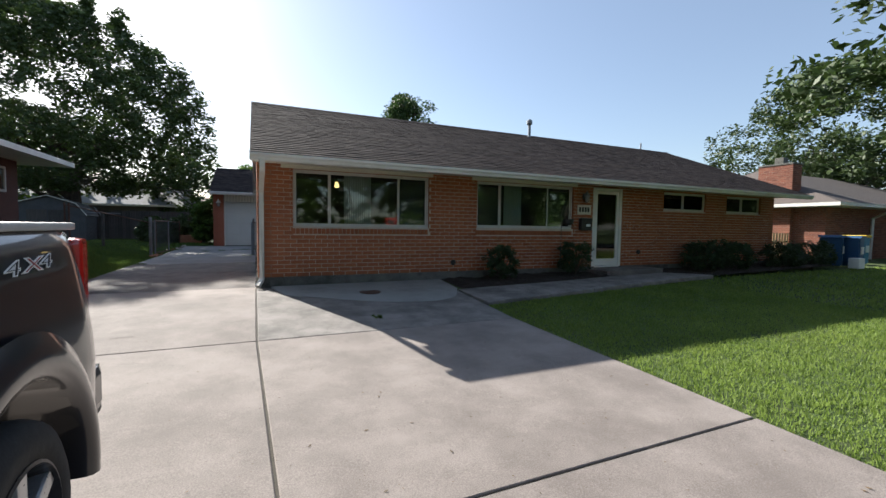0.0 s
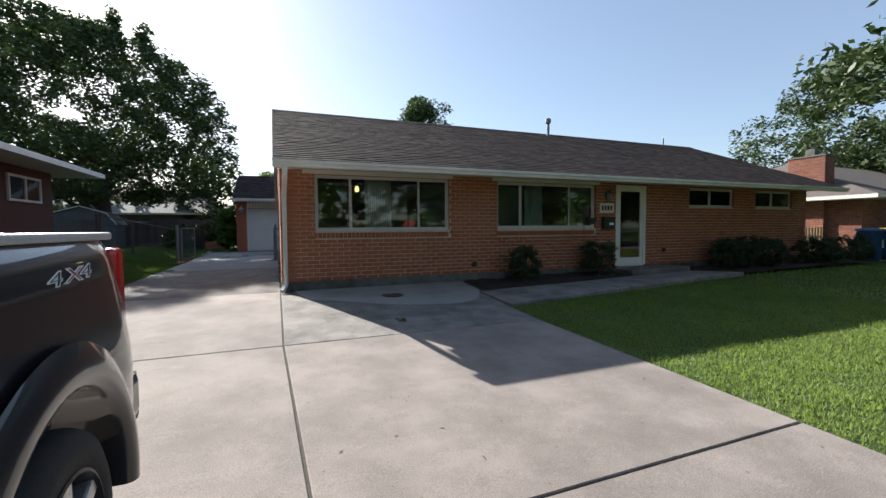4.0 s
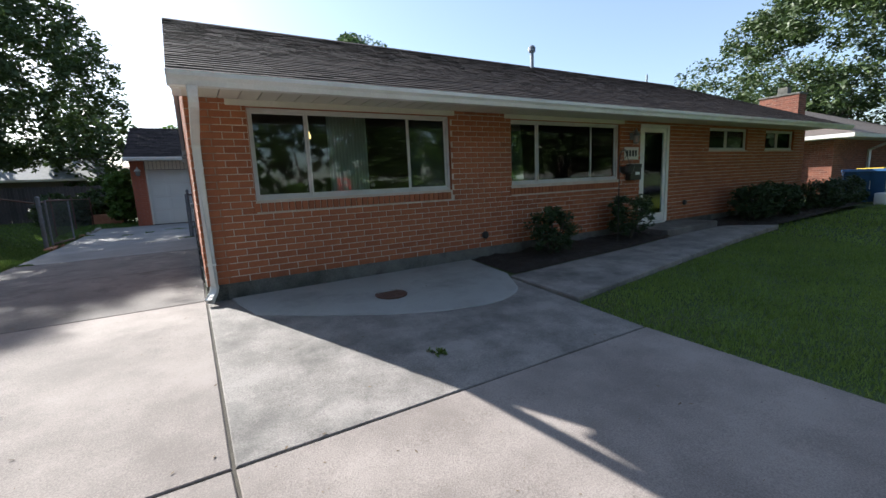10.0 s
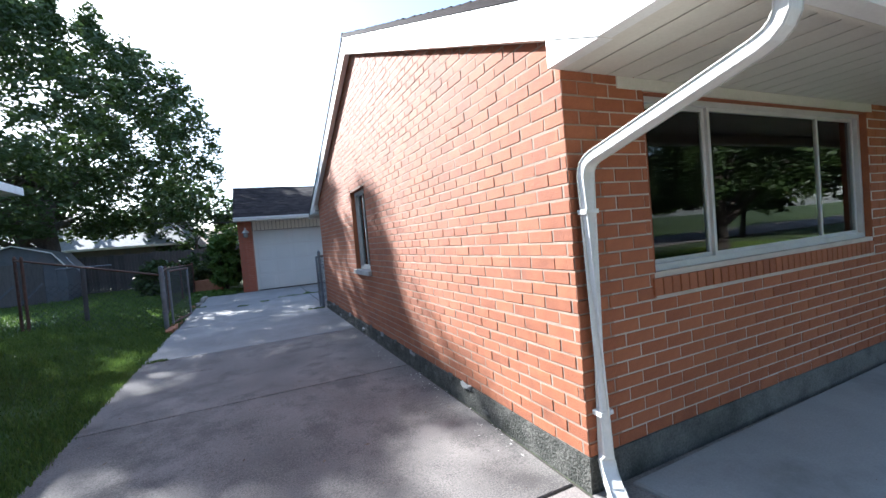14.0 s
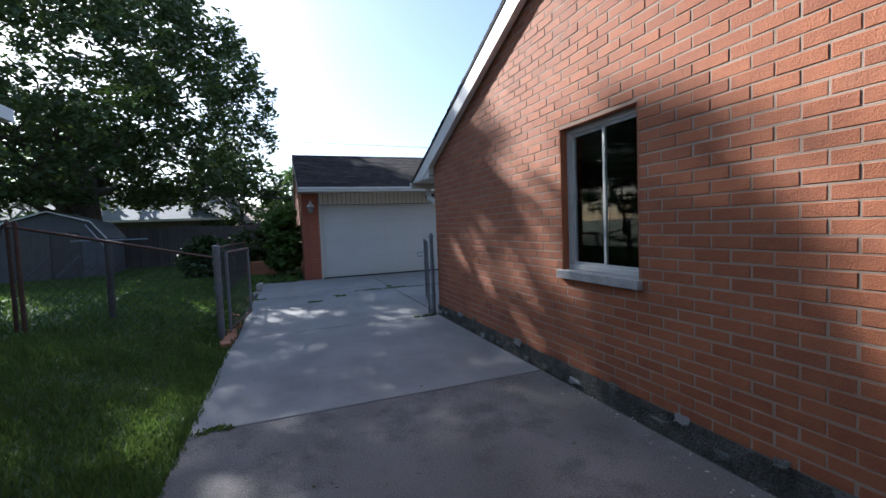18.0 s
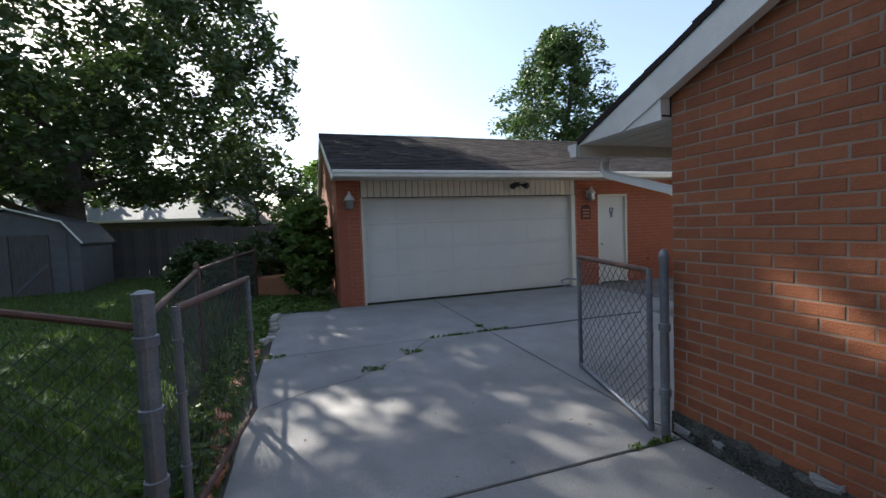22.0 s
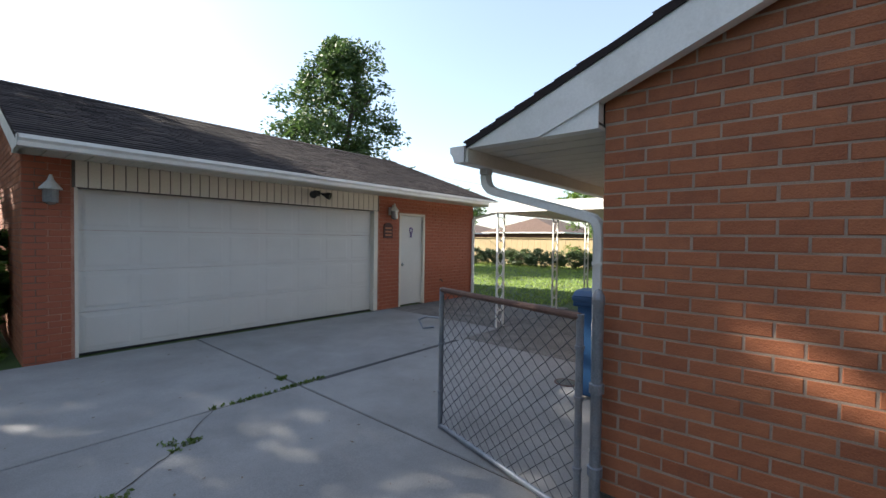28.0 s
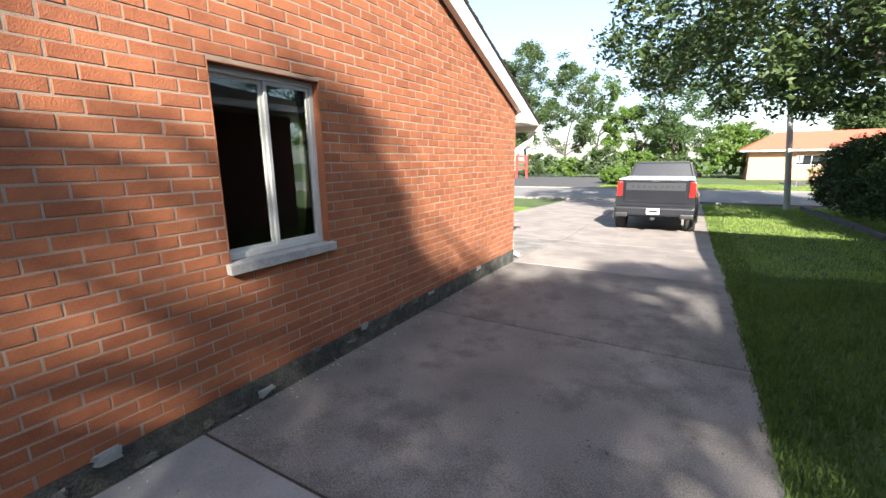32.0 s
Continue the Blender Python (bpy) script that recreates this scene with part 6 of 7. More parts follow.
# ---- street and what lies beyond ----
tagged(part("road", boxm(-400, 400, -20.2, -10.6, -0.4, -0.165), ROADM), "worn grey asphalt street", "road", kind="structure")
for y0, y1 in ((-10.6, -10.4), (-20.4, -20.2)):
    tagged(part("kerb", boxm(-400, 400, y0, y1, -0.4, -0.10, bevel=0.02), CONC), "low concrete kerb along the street", "kerb", kind="structure")
tagged(part("pavement", boxm(4.6, 17.5, -44, -20.5, -0.5, -0.225), ASPHALT), "dark asphalt side drive across the street", "drive", kind="structure")
tagged(part("pavement", boxm(-60, -9.5, -35, -30.5, -0.5, -0.225), ASPHALT), "dark asphalt car park strip across the street", "car park", kind="structure")
blades("lawn_grass", "green verge grass across the street", (-25, 4.4, -30, -20.6), 30000, 0.09, 12, width=0.03, zf=lambda x, y: drive_z(y) - 0.02)

pole = thing("utility_pole", "grey wooden utility pole by the street", "pole", (-6.15, -8.4, -0.2))
pole.matrix_world = pose(-6.15, -8.4, -0.2, 0, 5, 0)
bm = bmesh.new()
lathe(bm, [(0.12, 0), (0.11, 4.5), (0.10, 9.5), (0.0, 9.52)], n=14)
part("shaft", bm, POLEW, pole)
part("crossarm", boxm(-1.1, 1.1, -0.06, 0.06, 8.6, 8.75), POLEW, pole)
sign = thing("street_sign_post", "thin steel sign post on the far verge", "sign post", (-9.0, -24.5, -0.28))
bm = tube(bmesh.new(), [(0, 0, 0), (0, 0, 2.4)], 0.03, 8)
part("shaft", bm, GALV, sign)
part("sign", boxm(-0.2, 0.2, -0.05, -0.03, 1.9, 2.4, bevel=0.01), GALV, sign)
redp = thing("red_kiosk_frame", "red painted timber frame standing at the wood edge", "frame", (17.5, -41.0, -0.3))
REDP = material("red_paint", (0.42, 0.03, 0.025), (0.5, 0.05, 0.04), 0.6)
for x in (-0.7, 0.7):
    part("post", boxm(x - 0.12, x + 0.12, -0.12, 0.12, 0, 3.0), REDP, redp)
for z in (1.2, 2.0, 2.75):
    part("beam", boxm(-0.58, 0.58, -0.08, 0.08, z, z + 0.25), REDP, redp)


def simple_house(name, label, x0, x1, y0, y1, z0, ze, zr, wall, roofm, over=0.6, hip=0.0, axis="x", windows=(), door=None):
    """A far house: walls, a pitched or hipped roof with thickness, and window openings with frames."""
    t = thing(name, label, "house")
    part("wall", boxm(x0, x1, y0, y1, z0, ze), wall, t)
    bm = bmesh.new()
    X0, X1_, Y0_, Y1_ = x0 - over, x1 + over, y0 - over, y1 + over
    if axis == "x":
        a, b = (X0 + hip, (Y0_ + Y1_) / 2, zr), (X1_ - hip, (Y0_ + Y1_) / 2, zr)
    else:
        a, b = ((X0 + X1_) / 2, Y0_ + hip, zr), ((X0 + X1_) / 2, Y1_ - hip, zr)
    c = [bm.verts.new(p) for p in ((X0, Y0_, ze), (X1_, Y0_, ze), (X1_, Y1_, ze), (X0, Y1_, ze))]
    u = [bm.verts.new((p.co.x, p.co.y, ze - 0.14)) for p in c]
    r = [bm.verts.new(a), bm.verts.new(b)]
    if axis == "x":
        fs = ((c[0], c[1], r[1], r[0]), (c[1], c[2], r[1]), (c[2], c[3], r[0], r[1]), (c[3], c[0], r[0]))
    else:
        fs = ((c[0], c[1], r[0]), (c[1], c[2], r[1], r[0]), (c[2], c[3], r[1]), (c[3], c[0], r[0], r[1]))
    for f in fs:
        bm.faces.new(f)
    roof = part("roof", bm, roofm, t)
    bm = bmesh.new()
    box(bm, X0, X1_, Y0_, Y1_, ze - 0.14, ze - 0.004)
    part("eave", bm, WHITE, t)
    for side, u0, u1, q0, q1 in windows:
        bm, gm = bmesh.new(), bmesh.new()
        w = 0.06
        for s in ((u0, u1, q0, q0 + w), (u0, u1, q1 - w, q1), (u0, u0 + w, q0 + w, q1 - w), (u1 - w, u1, q0 + w, q1 - w), ((u0 + u1) / 2 - w / 2, (u0 + u1) / 2 + w / 2, q0 + w, q1 - w)):
            if side in "sn":
                yy = y0 if side == "s" else y1
                box(bm, s[0], s[1], yy - 0.05, yy + 0.05, s[2], s[3])
            else:
                xx = x0 if side == "w" else x1
                box(bm, xx - 0.05, xx + 0.05, s[0], s[1], s[2], s[3])
        win = part("window", bm, ALU, t)
        if side in "sn":
            yy = y0 if side == "s" else y1
            box(gm, u0 + w, u1 - w, yy - 0.02, yy + 0.02, q0 + w, q1 - w)
        else:
            xx = x0 if side == "w" else x1
            box(gm, xx - 0.02, xx + 0.02, u0 + w, u1 - w, q0 + w, q1 - w)
        part("pane", gm, DARKPANE, win)
    return t


DARKPANE = material("dark_pane", (0.012, 0.014, 0.016), (0.016, 0.018, 0.02), 0.06, 3, 20, 0.0, coat=1.0)
ne = simple_house("neighbour_house", "red brick neighbouring house with tan hip roof", 21.2, 34.5, 8.6, 17.0, 0.2, 2.75, 4.72, MORTAR, SHINGLE_M, 0.75, 3.6, "x")
ch = part("chimney", boxm(21.0, 21.66, 9.75, 11.1, 0.3, 4.46), MORTAR, ne, "red brick chimney")
part("chimney_cap", boxm(20.96, 21.70, 9.71, 11.14, 4.46, 4.53, bevel=0.02), FOUND, ch)
part("chimney_pot", boxm(21.15, 21.5, 10.2, 10.55, 4.53, 4.82, bevel=0.02), FOUND, ch)
bm = sweep(bmesh.new(), [(24.3, 7.8, 2.6), (24.3, 7.8, 2.45), (24.8, 8.5, 2.2), (24.8, 8.52, 0.3)], [(-0.05, -0.04), (0.05, -0.04), (0.05, 0.04), (-0.05, 0.04)])
part("downspout", bm, WHITE, ne)
nw = simple_house("neighbour_house", "dark brown brick house next door with broad eaves", -15.5, -5.95, 7.0, 14.6, 0.3, 3.32, 4.9, BRICK_D, SHINGLE, 0.95, 4.0, "y", (("e", 12.4, 13.9, 2.3, 2.95),))
far = simple_house("far_house", "pale brick house with a red roof across the street", -28, -7.6, -50, -41.5, -0.3, 2.75, 4.7, PINKB, REDROOF, 0.9, 3.5, "x", (("n", -14, -11.5, 1.2, 2.2), ("n", -22, -19, 1.2, 2.2)))
simple_house("far_house", "low house with a grey roof beyond the back fence", -22, -6.5, 43, 52, 0.4, 3.1, 5.2, DARKIN, material("grey_shingle", (0.16, 0.17, 0.18), (0.26, 0.27, 0.28), 0.9, 4, 40), 0.7, 0.0, "x")
simple_house("far_house", "low house with a pale roof beyond the back fence", -5.5, 4.0, 48, 56, 0.4, 2.9, 4.4, WOOD_D, SHINGLE_N, 0.7, 0.0, "x")
simple_house("far_house", "low house with a dark brown roof beyond the back lawn", 44, 55, 50, 62, 0.4, 3.0, 4.9, BRICK_D, SHINGLE_BR, 0.7, 4.0, "x")
simple_house("far_house", "low house with a brown hip roof beyond the back lawn", 46, 60, 37, 47.5, 0.4, 3.1, 5.1, BRICK_D, SHINGLE_BR, 0.7, 4.0, "x")


def board_fence(name, label, p0, p1, z0, h, mat, w=0.145, cap=None):
    t = thing(name, label, "fence")
    p0, p1 = Vector((*p0, 0)), Vector((*p1, 0))
    L = (p1 - p0).length
    ang = math.degrees(math.atan2(p1.y - p0.y, p1.x - p0.x))
    n = int(L / w)
    rnd = random.Random(5)
    me = None
    for i in range(n):
        if me is None:
            ob = part("board", boxm(0, w - 0.008, -0.01, 0.01, 0, h, bevel=0.002), mat, t)
            me = ob.data
        else:
            ob = new("board", me)
            ob.parent = t
        q = p0 + (p1 - p0) * (i * w / L)
        ob.matrix_local = pose(q.x, q.y, z0, 0, 0, ang) @ Matrix.Diagonal((1, 1, rnd.uniform(0.97, 1.02), 1)) @ pose(0, rnd.uniform(-0.004, 0.004), 0)
    for z in (0.35, h - 0.35):
        bm = boxm(0, L, 0.012, 0.05, z, z + 0.08)
        ob = part("rail", bm, mat, t)
        ob.matrix_local = pose(p0.x, p0.y, z0, 0, 0, ang)
    return t


board_fence("wooden_fence", "dark weathered board fence at the back of the yard", (-16.5, 33.6), (-1.9, 32.6), 0.40, 1.95, WOOD_D)
bf = thing("wooden_fence", "new yellowish board fence far behind the back lawn", "fence")
for i in range(70):
    if i == 0:
        ob = part("board", boxm(-0.012, 0.012, 0, 0.40, 0, 1.72, bevel=0.003), WOOD_Y, bf)
        me0 = ob.data
    else:
        ob = new("board", me0)
        ob.parent = bf
    ob.matrix_local = pose(21.4, 17.5 + i * 0.41, 0.45)
part("cap_rail", boxm(21.33, 21.47, 17.5, 46.2, 2.17, 2.21), WOOD_Y, bf)

# shed
shed = thing("garden_shed", "old grey barn-roofed metal garden shed under the big tree", "shed", (-10.2, 28.6, 0.45), 6)
prof = [(-1.55, 0), (1.55, 0), (1.55, 1.55), (1.15, 2.1), (0, 2.45), (-1.15, 2.1), (-1.55, 1.55)]
SHEDM = material("shed_metal", (0.055, 0.06, 0.07), (0.10, 0.107, 0.118), 0.6, 3, 40, 0.2, c=(0.1, 0.06, 0.04), stain=0.4)
part("body", prism(bmesh.new(), prof, "y", 0, 3.0), SHEDM, shed)
bm = bmesh.new()
rp = [(-1.66, 1.48), (-1.2, 2.13), (0, 2.52), (1.2, 2.13), (1.66, 1.48)]
prism(bm, rp + [(x * 0.985, z - 0.05) for x, z in rp[::-1]], "y", -0.15, 3.1)
part("roof", bm, material("dark_shed_roof", (0.06, 0.065, 0.07), (0.1, 0.105, 0.11), 0.7), shed)
for s in (-1, 1):
    x0, x1 = sorted((s * 0.02, s * 0.85))
    d = part("door", boxm(x0, x1, -0.04, -0.005, 0.06, 1.75, bevel=0.01), WOOD_D, shed)
    bm = bmesh.new()
    sweep(bm, [(x0 + 0.06, -0.05, 0.15), (x1 - 0.06, -0.05, 0.9)], [(-0.01, -0.04), (0.01, -0.04), (0.01, 0.04), (-0.01, 0.04)])
    part("brace", bm, SHEDM, d)
for x in (-1.2, 1.2):
    part("corner_trim", boxm(x - 0.05, x + 0.05, -0.03, -0.002, 0, 1.9), SHEDM, shed)

bm = bmesh.new()
prism(bm, [(x, z + 0.012) for x, z in rp] + [(x * 0.985, z - 0.035) for x, z in rp[::-1]], "y", -0.165, -0.152)
part("roof_edge", bm, WHITE, shed, "thin white gable edge")

# clothes post, wires
cl = thing("clothes_line_post", "weathered clothes line post with a metal cross arm on the lawn", "clothes line", (-4.75, 17.0, lawn_z(-4.75, 17.0) - 0.02))
bm = tube(bmesh.new(), [(0, 0, 0), (0.01, 0, 1.14)], 0.045, 8)
part("post", bm, WOOD_D, cl)
bm = tube(bmesh.new(), [(-0.42, 0, 1.17), (0.5, 0.0, 1.16)], 0.014, 6)
part("cross_arm", bm, GALV, cl)
bm = tube(bmesh.new(), [(-0.24, 0, 1.4), (0.02, 0, 1.0)], 0.012, 6)
part("brace", bm, GALV, cl)
for a, b, z0, z1, sag, r in (((-16, 34), (30, 34.6), 4.9, 5.2, 5.8, 0.030), ((-16, 34.2), (30, 34.8), 5.63, 5.93, 5.8, 0.013), ((-14, 36.4), (40, 40.4), 6.6, 7.0, 2.0, 0.014), ((-30, 38), (60, 44), 8.2, 8.8, 2.0, 0.014)):
    bm = tube(bmesh.new(), [(a[0] + (b[0] - a[0]) * t, a[1] + (b[1] - a[1]) * t, z0 + (z1 - z0) * t - sag * t * (1 - t)) for t in [k / 24 for k in range(25)]], r, 5)
    tagged(part("overhead_wire", bm, BLACK), "thin dark overhead wire behind the houses", "wire")

hedge_edge = thing("timber_edging", "old grey timber edging under the hedge", "edging")
for i in range(5):
    part("timber", boxm(-6.72, -6.58, -8.4 + i * 2.3, -6.15 + i * 2.3, lawn_z(-6.6, -8.4 + i * 2.3) - 0.05, lawn_z(-6.6, -8.4 + i * 2.3) + 0.20, bevel=0.015), WOOD_D, hedge_edge)

# edging and weeds by the drive
edge = thing("brick_edging", "loose broken brick and stone edging along the driveway", "edging")
rnd = random.Random(8)
y = 15.6
i = 0
while y < 21.6:
    l = rnd.uniform(0.16, 0.26)
    bm = boxm(-0.06, 0.06, 0, l, 0, rnd.uniform(0.05, 0.09), bevel=0.012)
    for v in bm.verts:
        v.co += Vector((rnd.uniform(-1, 1), rnd.uniform(-1, 1), rnd.uniform(-1, 1))) * 0.006
    ob = part("edging_piece", bm, TERRA if y < 19.8 else STONE, edge)
    ob.matrix_local = pose(-3.17 + 0.05 * math.sin(y * 1.3) + (0.1 if y > 20 else 0), y, drive_z(y) - 0.03, rnd.uniform(-6, 6), rnd.uniform(-8, 8), rnd.uniform(-14, 14))
    y += l + rnd.uniform(0.0, 0.05)
planter = thing("terracotta_planter", "low terracotta brick planter by the bush", "planter", (-3.15, 24.9, 0.45))
part("body", boxm(-0.5, 0.5, -0.3, 0.3, 0, 0.5, bevel=0.02), TERRA, planter)
WEED = material("weed_green", (0.06, 0.11, 0.02), (0.16, 0.22, 0.05), 0.65, 3, 30, 0.0, island=0.6, trans=0.3)
for i, (x, y, rx, ry) in enumerate(((-0.5, 19.30, 0.42, 0.03), (0.06, 19.31, 0.22, 0.03), (-0.05, 19.6, 0.05, 0.08), (-1.29, 18.80, 0.12, 0.10), (-1.85, 18.37, 0.12, 0.09), (-2.95, 19.3, 0.15, 0.06), (-0.3, 16.06, 0.2, 0.03), (-2.9, 13.1, 0.12, 0.05), (1.55, 5.14, 0.05, 0.08))):
    rng = np.random.default_rng(200 + i)
    n = int(16 + 60 * rx)
    cs = [(x + rng.uniform(-1, 1) * rx, y + rng.normal() * ry * 0.4, drive_z(y) + 0.010) for k in range(n)]
    t = thing("weed_tuft", "small green weeds growing from a concrete joint", "weeds", group="weeds in the joints")
    soup("foliage", leaf_quads(rng, cs, [0.026] * n, 7, 0.016, flat=1.6, squash=0.7), 4, WEED, t)
rng = np.random.default_rng(77)
ivy = [(-3.4 + rng.uniform(-0.22, 0.25), rng.uniform(16.2, 24), 0.0) for k in range(260)]
ivy = [(x, y, lawn_z(x, y) + 0.05) for x, y, z in ivy] + [(rng.uniform(-3.4, -2.0), rng.uniform(21.9, 24), 0.55) for k in range(140)]
gc = soup("ground_cover", leaf_quads(rng, ivy, [0.09] * len(ivy), 20, 0.04, squash=0.5), 4, LEAF_B)
tagged(gc, "low leafy ground cover and weeds under the fence", "ground cover", kind="stuff")

# by the front door: number, letter box, hanging basket on a hook, lantern
num = thing("house_number_sign", "cream house number sign with dark figures", "sign", (7.42, Y0 - 0.012, 1.93))
part("board", boxm(0, 0.44, -0.012, 0.0, 0, 0.24, bevel=0.004), CREAM, num)
for i in range(4):
    part("figure_bar", boxm(0.05 + i * 0.09, 0.11 + i * 0.09, -0.016, -0.012, 0.06, 0.18), BLACK, num)
mb = thing("letter_box", "black metal wall letter box beside the front door", "letter box", (7.47, Y0 - 0.012, 1.52))
part("body", boxm(0, 0.34, -0.12, 0.0, 0, 0.30, bevel=0.015), BLACK, mb)
part("flap", boxm(-0.005, 0.345, -0.13, -0.02, 0.24, 0.315, bevel=0.012), BLACK, mb)
part("label_bar", boxm(0.15, 0.28, -0.124, -0.12, 0.10, 0.16), PLATE, mb)
wl = wall_lantern(7.62, Y0 - 0.01, 2.33, "dark wall lantern beside the front door")
hook = thing("plant_hook", "black shepherd's hook with a hanging planter in the bed", "plant hook", (6.35, 7.0, 0.42))
bm = tube(bmesh.new(), [(0, 0, 0), (0, 0, 1.5), (0.05, 0, 1.62), (0.15, 0, 1.64), (0.2, 0, 1.55)], 0.008, 6)
part("rod", bm, BLACK, hook)
bm = lathe(bmesh.new(), [(0.05, 1.22), (0.11, 1.26), (0.13, 1.36), (0.11, 1.36), (0.0, 1.33)], (0.2, 0), 14)
part("planter", bm, BLACK, hook)
for k in range(3):
    a = 2.09 * k
    part("chain", tube(bmesh.new(), [(0.2 + 0.12 * math.cos(a), 0.12 * math.sin(a), 1.36), (0.2, 0, 1.55)], 0.003, 4), BLACK, hook)
for x, z in ((3.95, 0.78), (9.6, 0.95)):
    v = thing("wall_vent", "small dark round vent cap in the brick wall", "vent", (x, Y0 - 0.008, z))
    bm = lathe(bmesh.new(), [(0.06, 0), (0.06, 0.03), (0.04, 0.05), (0, 0.05)], n=12)
    bmesh.ops.transform(bm, matrix=pose(0, 0, 0, 90), verts=bm.verts[:])
    part("cap", bm, BLACK, v)

# bins and car at the eastern neighbour's
def wheelie(place, turn, body, lid, label):
    t = thing("wheeled_bin", label, "bin", place, turn, group="bins beside the neighbouring house")
    bm = prism(bmesh.new(), [(-0.24, 0.03), (0.24, 0.03), (0.30, 1.0), (-0.30, 1.0)], "y", -0.3, 0.3)
    bmesh.ops.bevel(bm, geom=bm.edges[:], offset=0.03, segments=2, affect="EDGES")
    part("body", bm, body, t)
    bm = prism(bmesh.new(), [(-0.33, 1.0), (0.33, 1.0), (0.28, 1.08), (-0.28, 1.08)], "y", -0.34, 0.33)
    part("lid", bm, lid, t)
    part("label_plate", boxm(-0.12, 0.12, -0.335, -0.3, 0.45, 0.7), PLATE, t)
    return t


wheelie((18.2, 7.1, drive_z(7.1)), 20, BLUE, BLUE, "dark blue wheeled bin beside the neighbouring house")
wheelie((18.85, 6.85, drive_z(6.85)), 10, BLUE, BLUE, "dark blue wheeled bin with closed lid")
wheelie((20.4, 7.3, drive_z(7.3)), 5, TEAL, YELLOW, "light blue wheeled bin with a yellow lid")
jug = thing("plastic_container", "small white plastic container on the ground by the bins", "container", (18.45, 6.5, drive_z(6.5)))
part("body", boxm(-0.2, 0.2, -0.15, 0.15, 0, 0.36, bevel=0.04), PLATE, jug)
car = thing("parked_car", "pale silver car parked beyond the neighbour's bins", "car", (22.4, 5.6, drive_z(5.6)))
SILVER = material("silver_paint", (0.36, 0.42, 0.42), None, 0.3, metal=0.5, coat=1.0)
bm = prism(bmesh.new(), [(0, 0.3), (4.3, 0.3), (4.35, 0.8), (3.6, 0.95), (2.9, 1.42), (1.3, 1.45), (0.4, 1.0), (0.02, 0.85)], "y", -0.85, 0.85)
bmesh.ops.bevel(bm, geom=bm.edges[:], offset=0.06, segments=2, affect="EDGES")
part("body", bm, SILVER, car)
for x in (0.8, 3.5):
    for s in (-1, 1):
        bm = lathe(bmesh.new(), [(0.0, -0.1), (0.3, -0.1), (0.32, 0), (0.3, 0.1), (0, 0.1)], n=18)
        bmesh.ops.transform(bm, matrix=pose(x, s * 0.78, 0.32, 90), verts=bm.verts[:])
        part("wheel", bm, TYRE, car)
part("headlight", boxm(-0.02, 0.15, -0.8, -0.45, 0.68, 0.82, bevel=0.02), CLEARL, car)
part("headlight", boxm(-0.02, 0.15, 0.45, 0.8, 0.68, 0.82, bevel=0.02), CLEARL, car)
pk = thing("picket_panel", "short pale wooden picket panel behind the shrubs", "fence", (19.1, 9.7, 0.35))
for i in range(9):
    part("picket", boxm(i * 0.2, i * 0.2 + 0.12, -0.01, 0.01, 0, 1.15, bevel=0.004), WOOD_Y, pk)
part("rail", boxm(0, 1.75, 0.012, 0.05, 0.75, 0.83), WOOD_Y, pk)


# ---- loose litter on the concrete ----
def litter(name, label, area, count, size, mat, seed, zf):
    rng = np.random.default_rng(seed)
    x, y = rng.uniform(area[0], area[1], count), rng.uniform(area[2], area[3], count)
    p = np.stack([x, y, np.array([zf(b) for b in y]) + 0.004], 1)
    a = rng.uniform(0, 2 * math.pi, count)
    s = size * (0.5 + rng.random(count))
    u = np.stack([np.cos(a), np.sin(a), rng.uniform(-0.15, 0.4, count)], 1) * s[:, None]
    v = np.stack([-np.sin(a), np.cos(a), rng.uniform(-0.1, 0.3, count)], 1) * (s * 0.4)[:, None]
    q = np.stack([p - u, p + v, p + u, p - v], 1)
    q[:, :, 2] = np.maximum(q[:, :, 2], p[:, 2:3] - 0.001)
    return tagged(soup(name, q.reshape(-1, 3), 4, mat), label, "litter", kind="stuff")


DRYLEAF = material("dry_leaf", (0.05, 0.035, 0.02), (0.16, 0.11, 0.06), 0.8, 5, 40, 0.0, island=0.7)
litter("leaf_litter", "scattered dry leaf bits on the driveway", (-3.0, 3.4, -3, 7.6), 300, 0.014, DRYLEAF, 1, drive_z)
litter("leaf_litter", "scattered dry leaf bits on the side drive", (-3.0, -0.1, 7.6, 22), 170, 0.016, DRYLEAF, 2, drive_z)
litter("leaf_litter", "scattered dry leaf bits on the back concrete", (0.0, 4.5, 16.3, 22), 70, 0.016, DRYLEAF, 3, drive_z)
CHIP = material("mortar_chip", (0.4, 0.38, 0.33), (0.6, 0.58, 0.52), 0.9, 9, 60, 0.0)
litter("mortar_chips", "pale mortar crumbs along the foot of the wall", (-0.22, -0.03, 8.2, 16), 130, 0.012, CHIP, 5, drive_z)
litter("grit", "dark grit and seeds lying on the stained slabs", (-3.0, -0.1, 7.8, 16), 900, 0.006, DRYLEAF, 6, drive_z)
litter("grit", "dark grit and seeds lying on the front drive", (-3.0, 3.4, -2, 7.6), 900, 0.006, DRYLEAF, 7, drive_z)


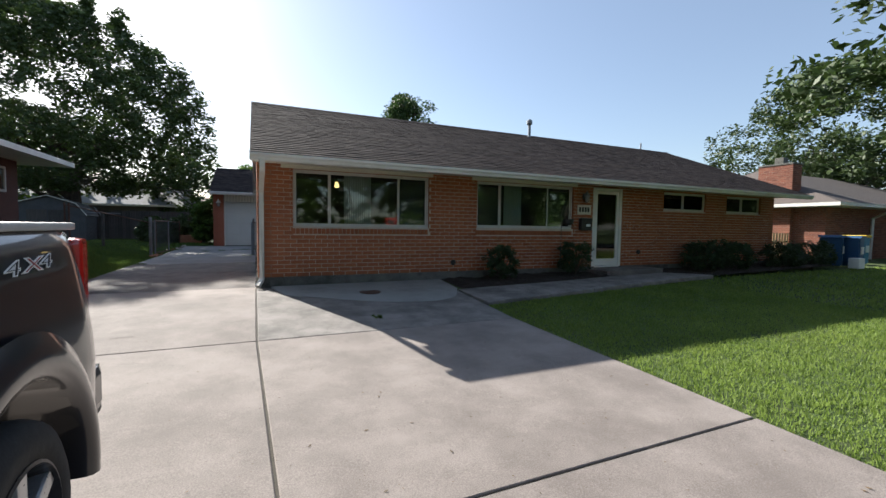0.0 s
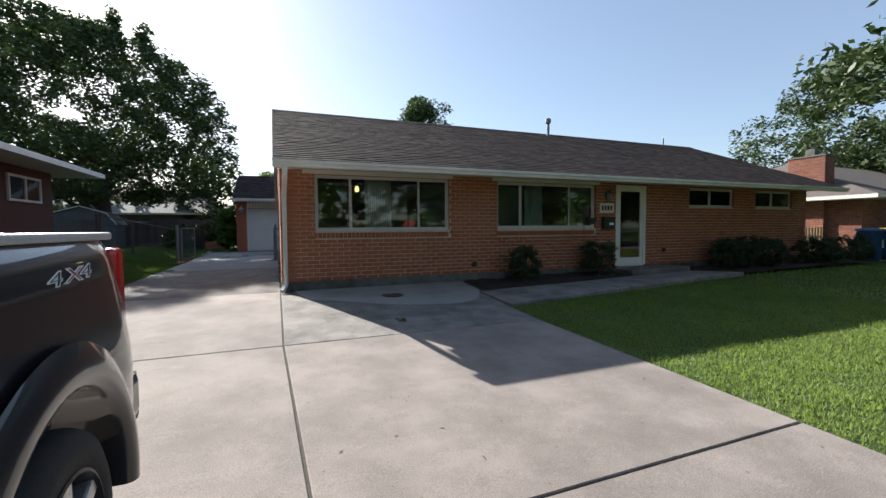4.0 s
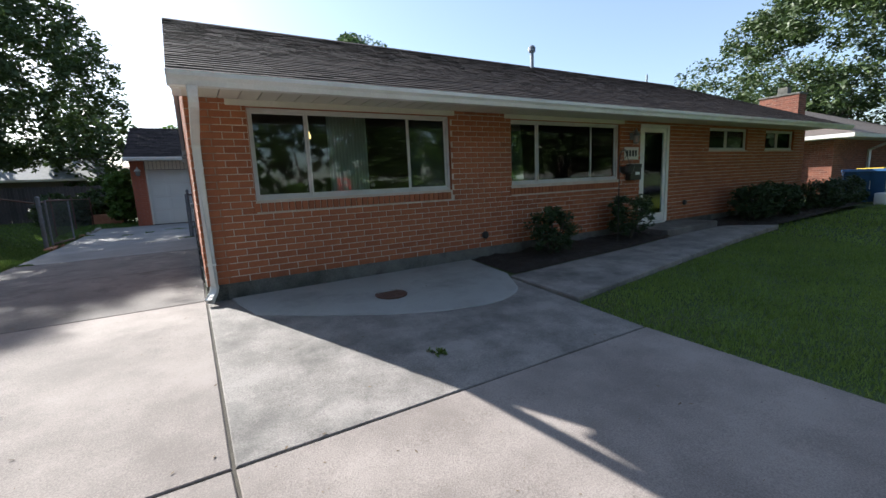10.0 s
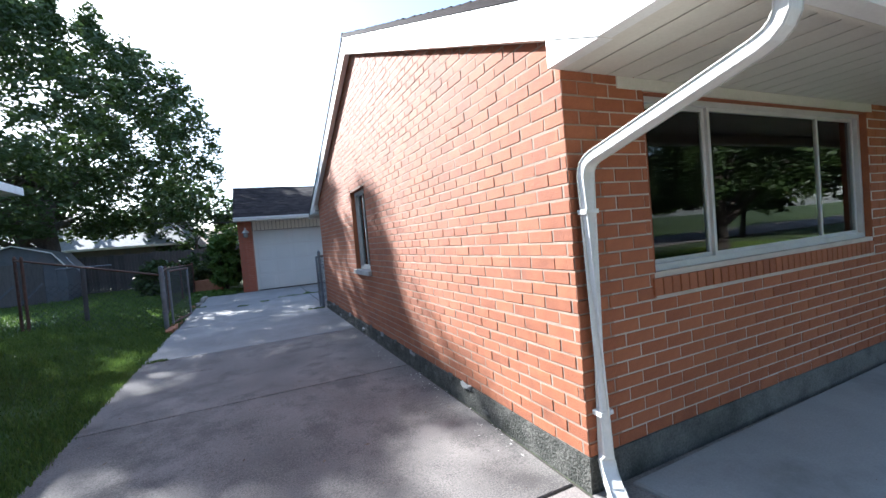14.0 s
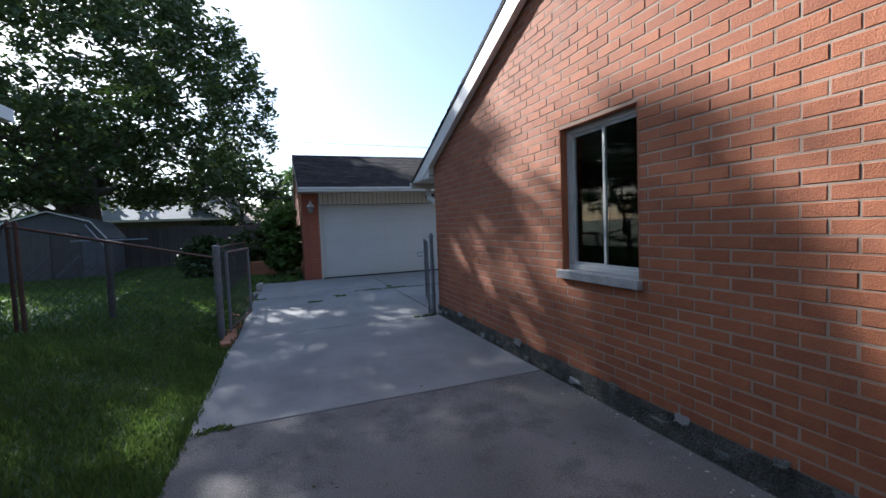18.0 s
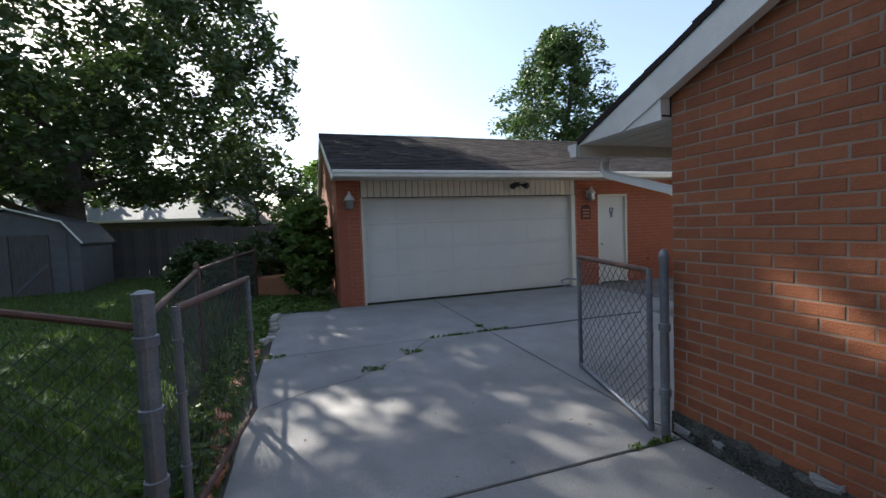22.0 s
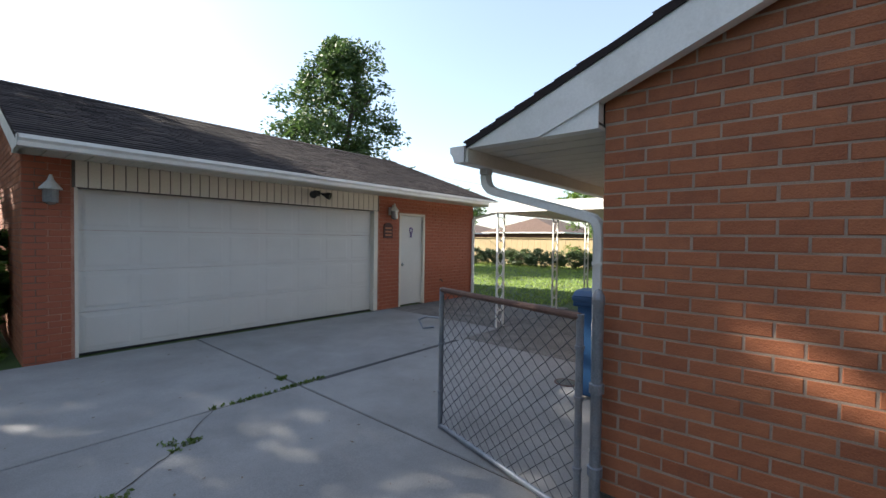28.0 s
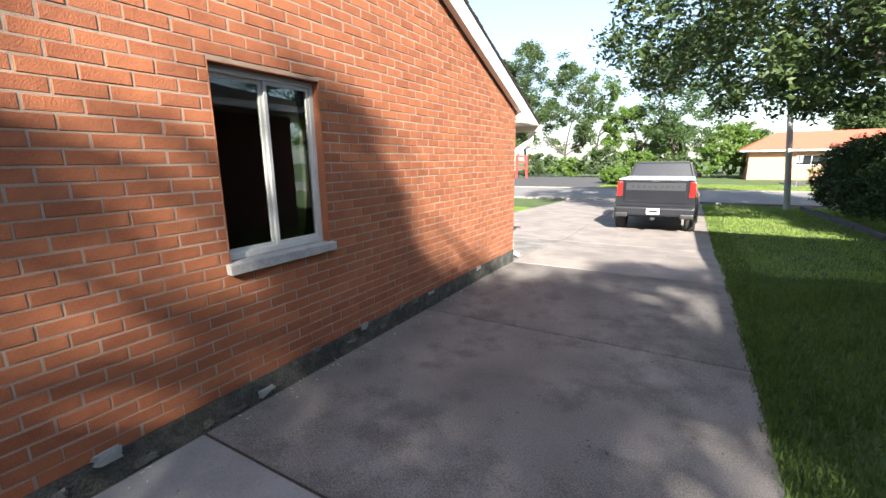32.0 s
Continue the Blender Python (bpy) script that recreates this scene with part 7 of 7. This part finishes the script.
# ---- cracks in the concrete and a second small drain ----
def crack(pts, width, seed):
    rnd = random.Random(seed)
    fine = []
    for (x0, y0), (x1, y1) in zip(pts, pts[1:]):
        n = max(2, int(math.hypot(x1 - x0, y1 - y0) / 0.05))
        fine += [(x0 + (x1 - x0) * k / n + rnd.uniform(-0.008, 0.008), y0 + (y1 - y0) * k / n + rnd.uniform(-0.008, 0.008)) for k in range(n)]
    fine.append(pts[-1])
    bm = bmesh.new()
    row = []
    for k, (x, y) in enumerate(fine):
        a, b = fine[max(0, k - 1)], fine[min(len(fine) - 1, k + 1)]
        d = Vector((b[0] - a[0], b[1] - a[1])).normalized()
        w = width * rnd.uniform(0.25, 0.6) * (1 if 0 < k < len(fine) - 1 else 0.1)
        z = drive_z(y) + 0.004
        row.append((bm.verts.new((x - d.y * w, y + d.x * w, z)), bm.verts.new((x + d.y * w, y - d.x * w, z))))
    for p, q in zip(row, row[1:]):
        bm.faces.new((p[0], p[1], q[1], q[0]))
    bmesh.ops.recalc_face_normals(bm, faces=bm.faces[:])
    return part("crack", bm, JOINT, DRIVE, "dark hairline crack")


for i, (pts, w) in enumerate(((((-0.88, 19.29), (-1.11, 19.05), (-1.29, 18.8), (-1.85, 18.37), (-2.05, 18.16), (-2.45, 18.05), (-2.95, 17.75)), 0.010),
                              (((-1.55, 5.1), (-1.4, 5.13), (-1.3, 5.1)), 0.012))):
    crack(pts, w, 400 + i)
sd = thing("drain_cover", "small round grey drain lid in the back concrete", "drain cover", (2.05, 17.22, drive_z(17.22) + 0.004))
part("frame", lathe(bmesh.new(), [(0.13, -0.02), (0.13, 0.003), (0.115, 0.005), (0.112, 0.0)], n=24), RUST, sd)
part("lid", lathe(bmesh.new(), [(0.110, -0.02), (0.110, 0.002), (0.10, 0.004), (0.0, 0.005)], n=24), FOUND, sd)
bm = bmesh.new()
box(bm, 0.2, 2.7, 19.255, 19.325, drive_z(19.3) - 0.02, drive_z(19.3) + 0.003)
part("joint_filler", bm, ASPHALT, DRIVE, "dark tarred joint filler strip")


# ---- brick pieces, last ----
brick_wall(west, pose(0, Y1, 0, 0, 0, -90), Y1 - Y0, ZF, 4.7, [(Y1 - SIDE[1], Y1 - SIDE[0], SIDE[2] - 0.035, SIDE[3])], top=lambda u: roof_under(Y1 - u), near=lambda u, z: 0.3 < u < 4.9 and 0.9 < z < 2.4, proud=0.0025)
brick_wall(south, pose(0, Y0, 0), X1, ZF, ZS - 0.01, [W1[:2] + (W1[2] - 0.14, 2.66), W2[:2] + (W2[2] - 0.14, 2.66), DOOR, S1, S2], near=lambda u, z: u < 4.4 and 0.6 < z < 2.6, proud=0.0055)
brick_wall(gw, pose(GX0, GY1, 0, 0, 0, -90), GY1 - GY0, 0.44, 4.6, top=lambda u: garage_under(GY1 - u), mat=BRICK)
brick_wall(gs, pose(GX0, GY0, 0), GX1 - GX0, 0.44, GS - 0.03, [(GD[0] - 0.03 - GX0, GD[1] + 0.03 - GX0, 0.3, 3.1), (PD[0] - GX0, PD[1] - GX0, 0.3, PD[3])], mat=BRICK_G, proud=0.006)
brick_wall(ch, pose(21.0, 9.75, 0), 0.66, 0.4, 4.45, mat=BRICK_C)
brick_wall(ch, pose(21.0, 11.1, 0, 0, 0, -90), 1.35, 0.4, 4.45, mat=BRICK_C)
brick_wall(ne, pose(21.2, 8.6, 0), 13.3, 0.3, 2.6, mat=BRICK_C)
brick_wall(ne, pose(21.2, 17.0, 0, 0, 0, -90), 8.4, 0.3, 2.6, mat=BRICK_C)
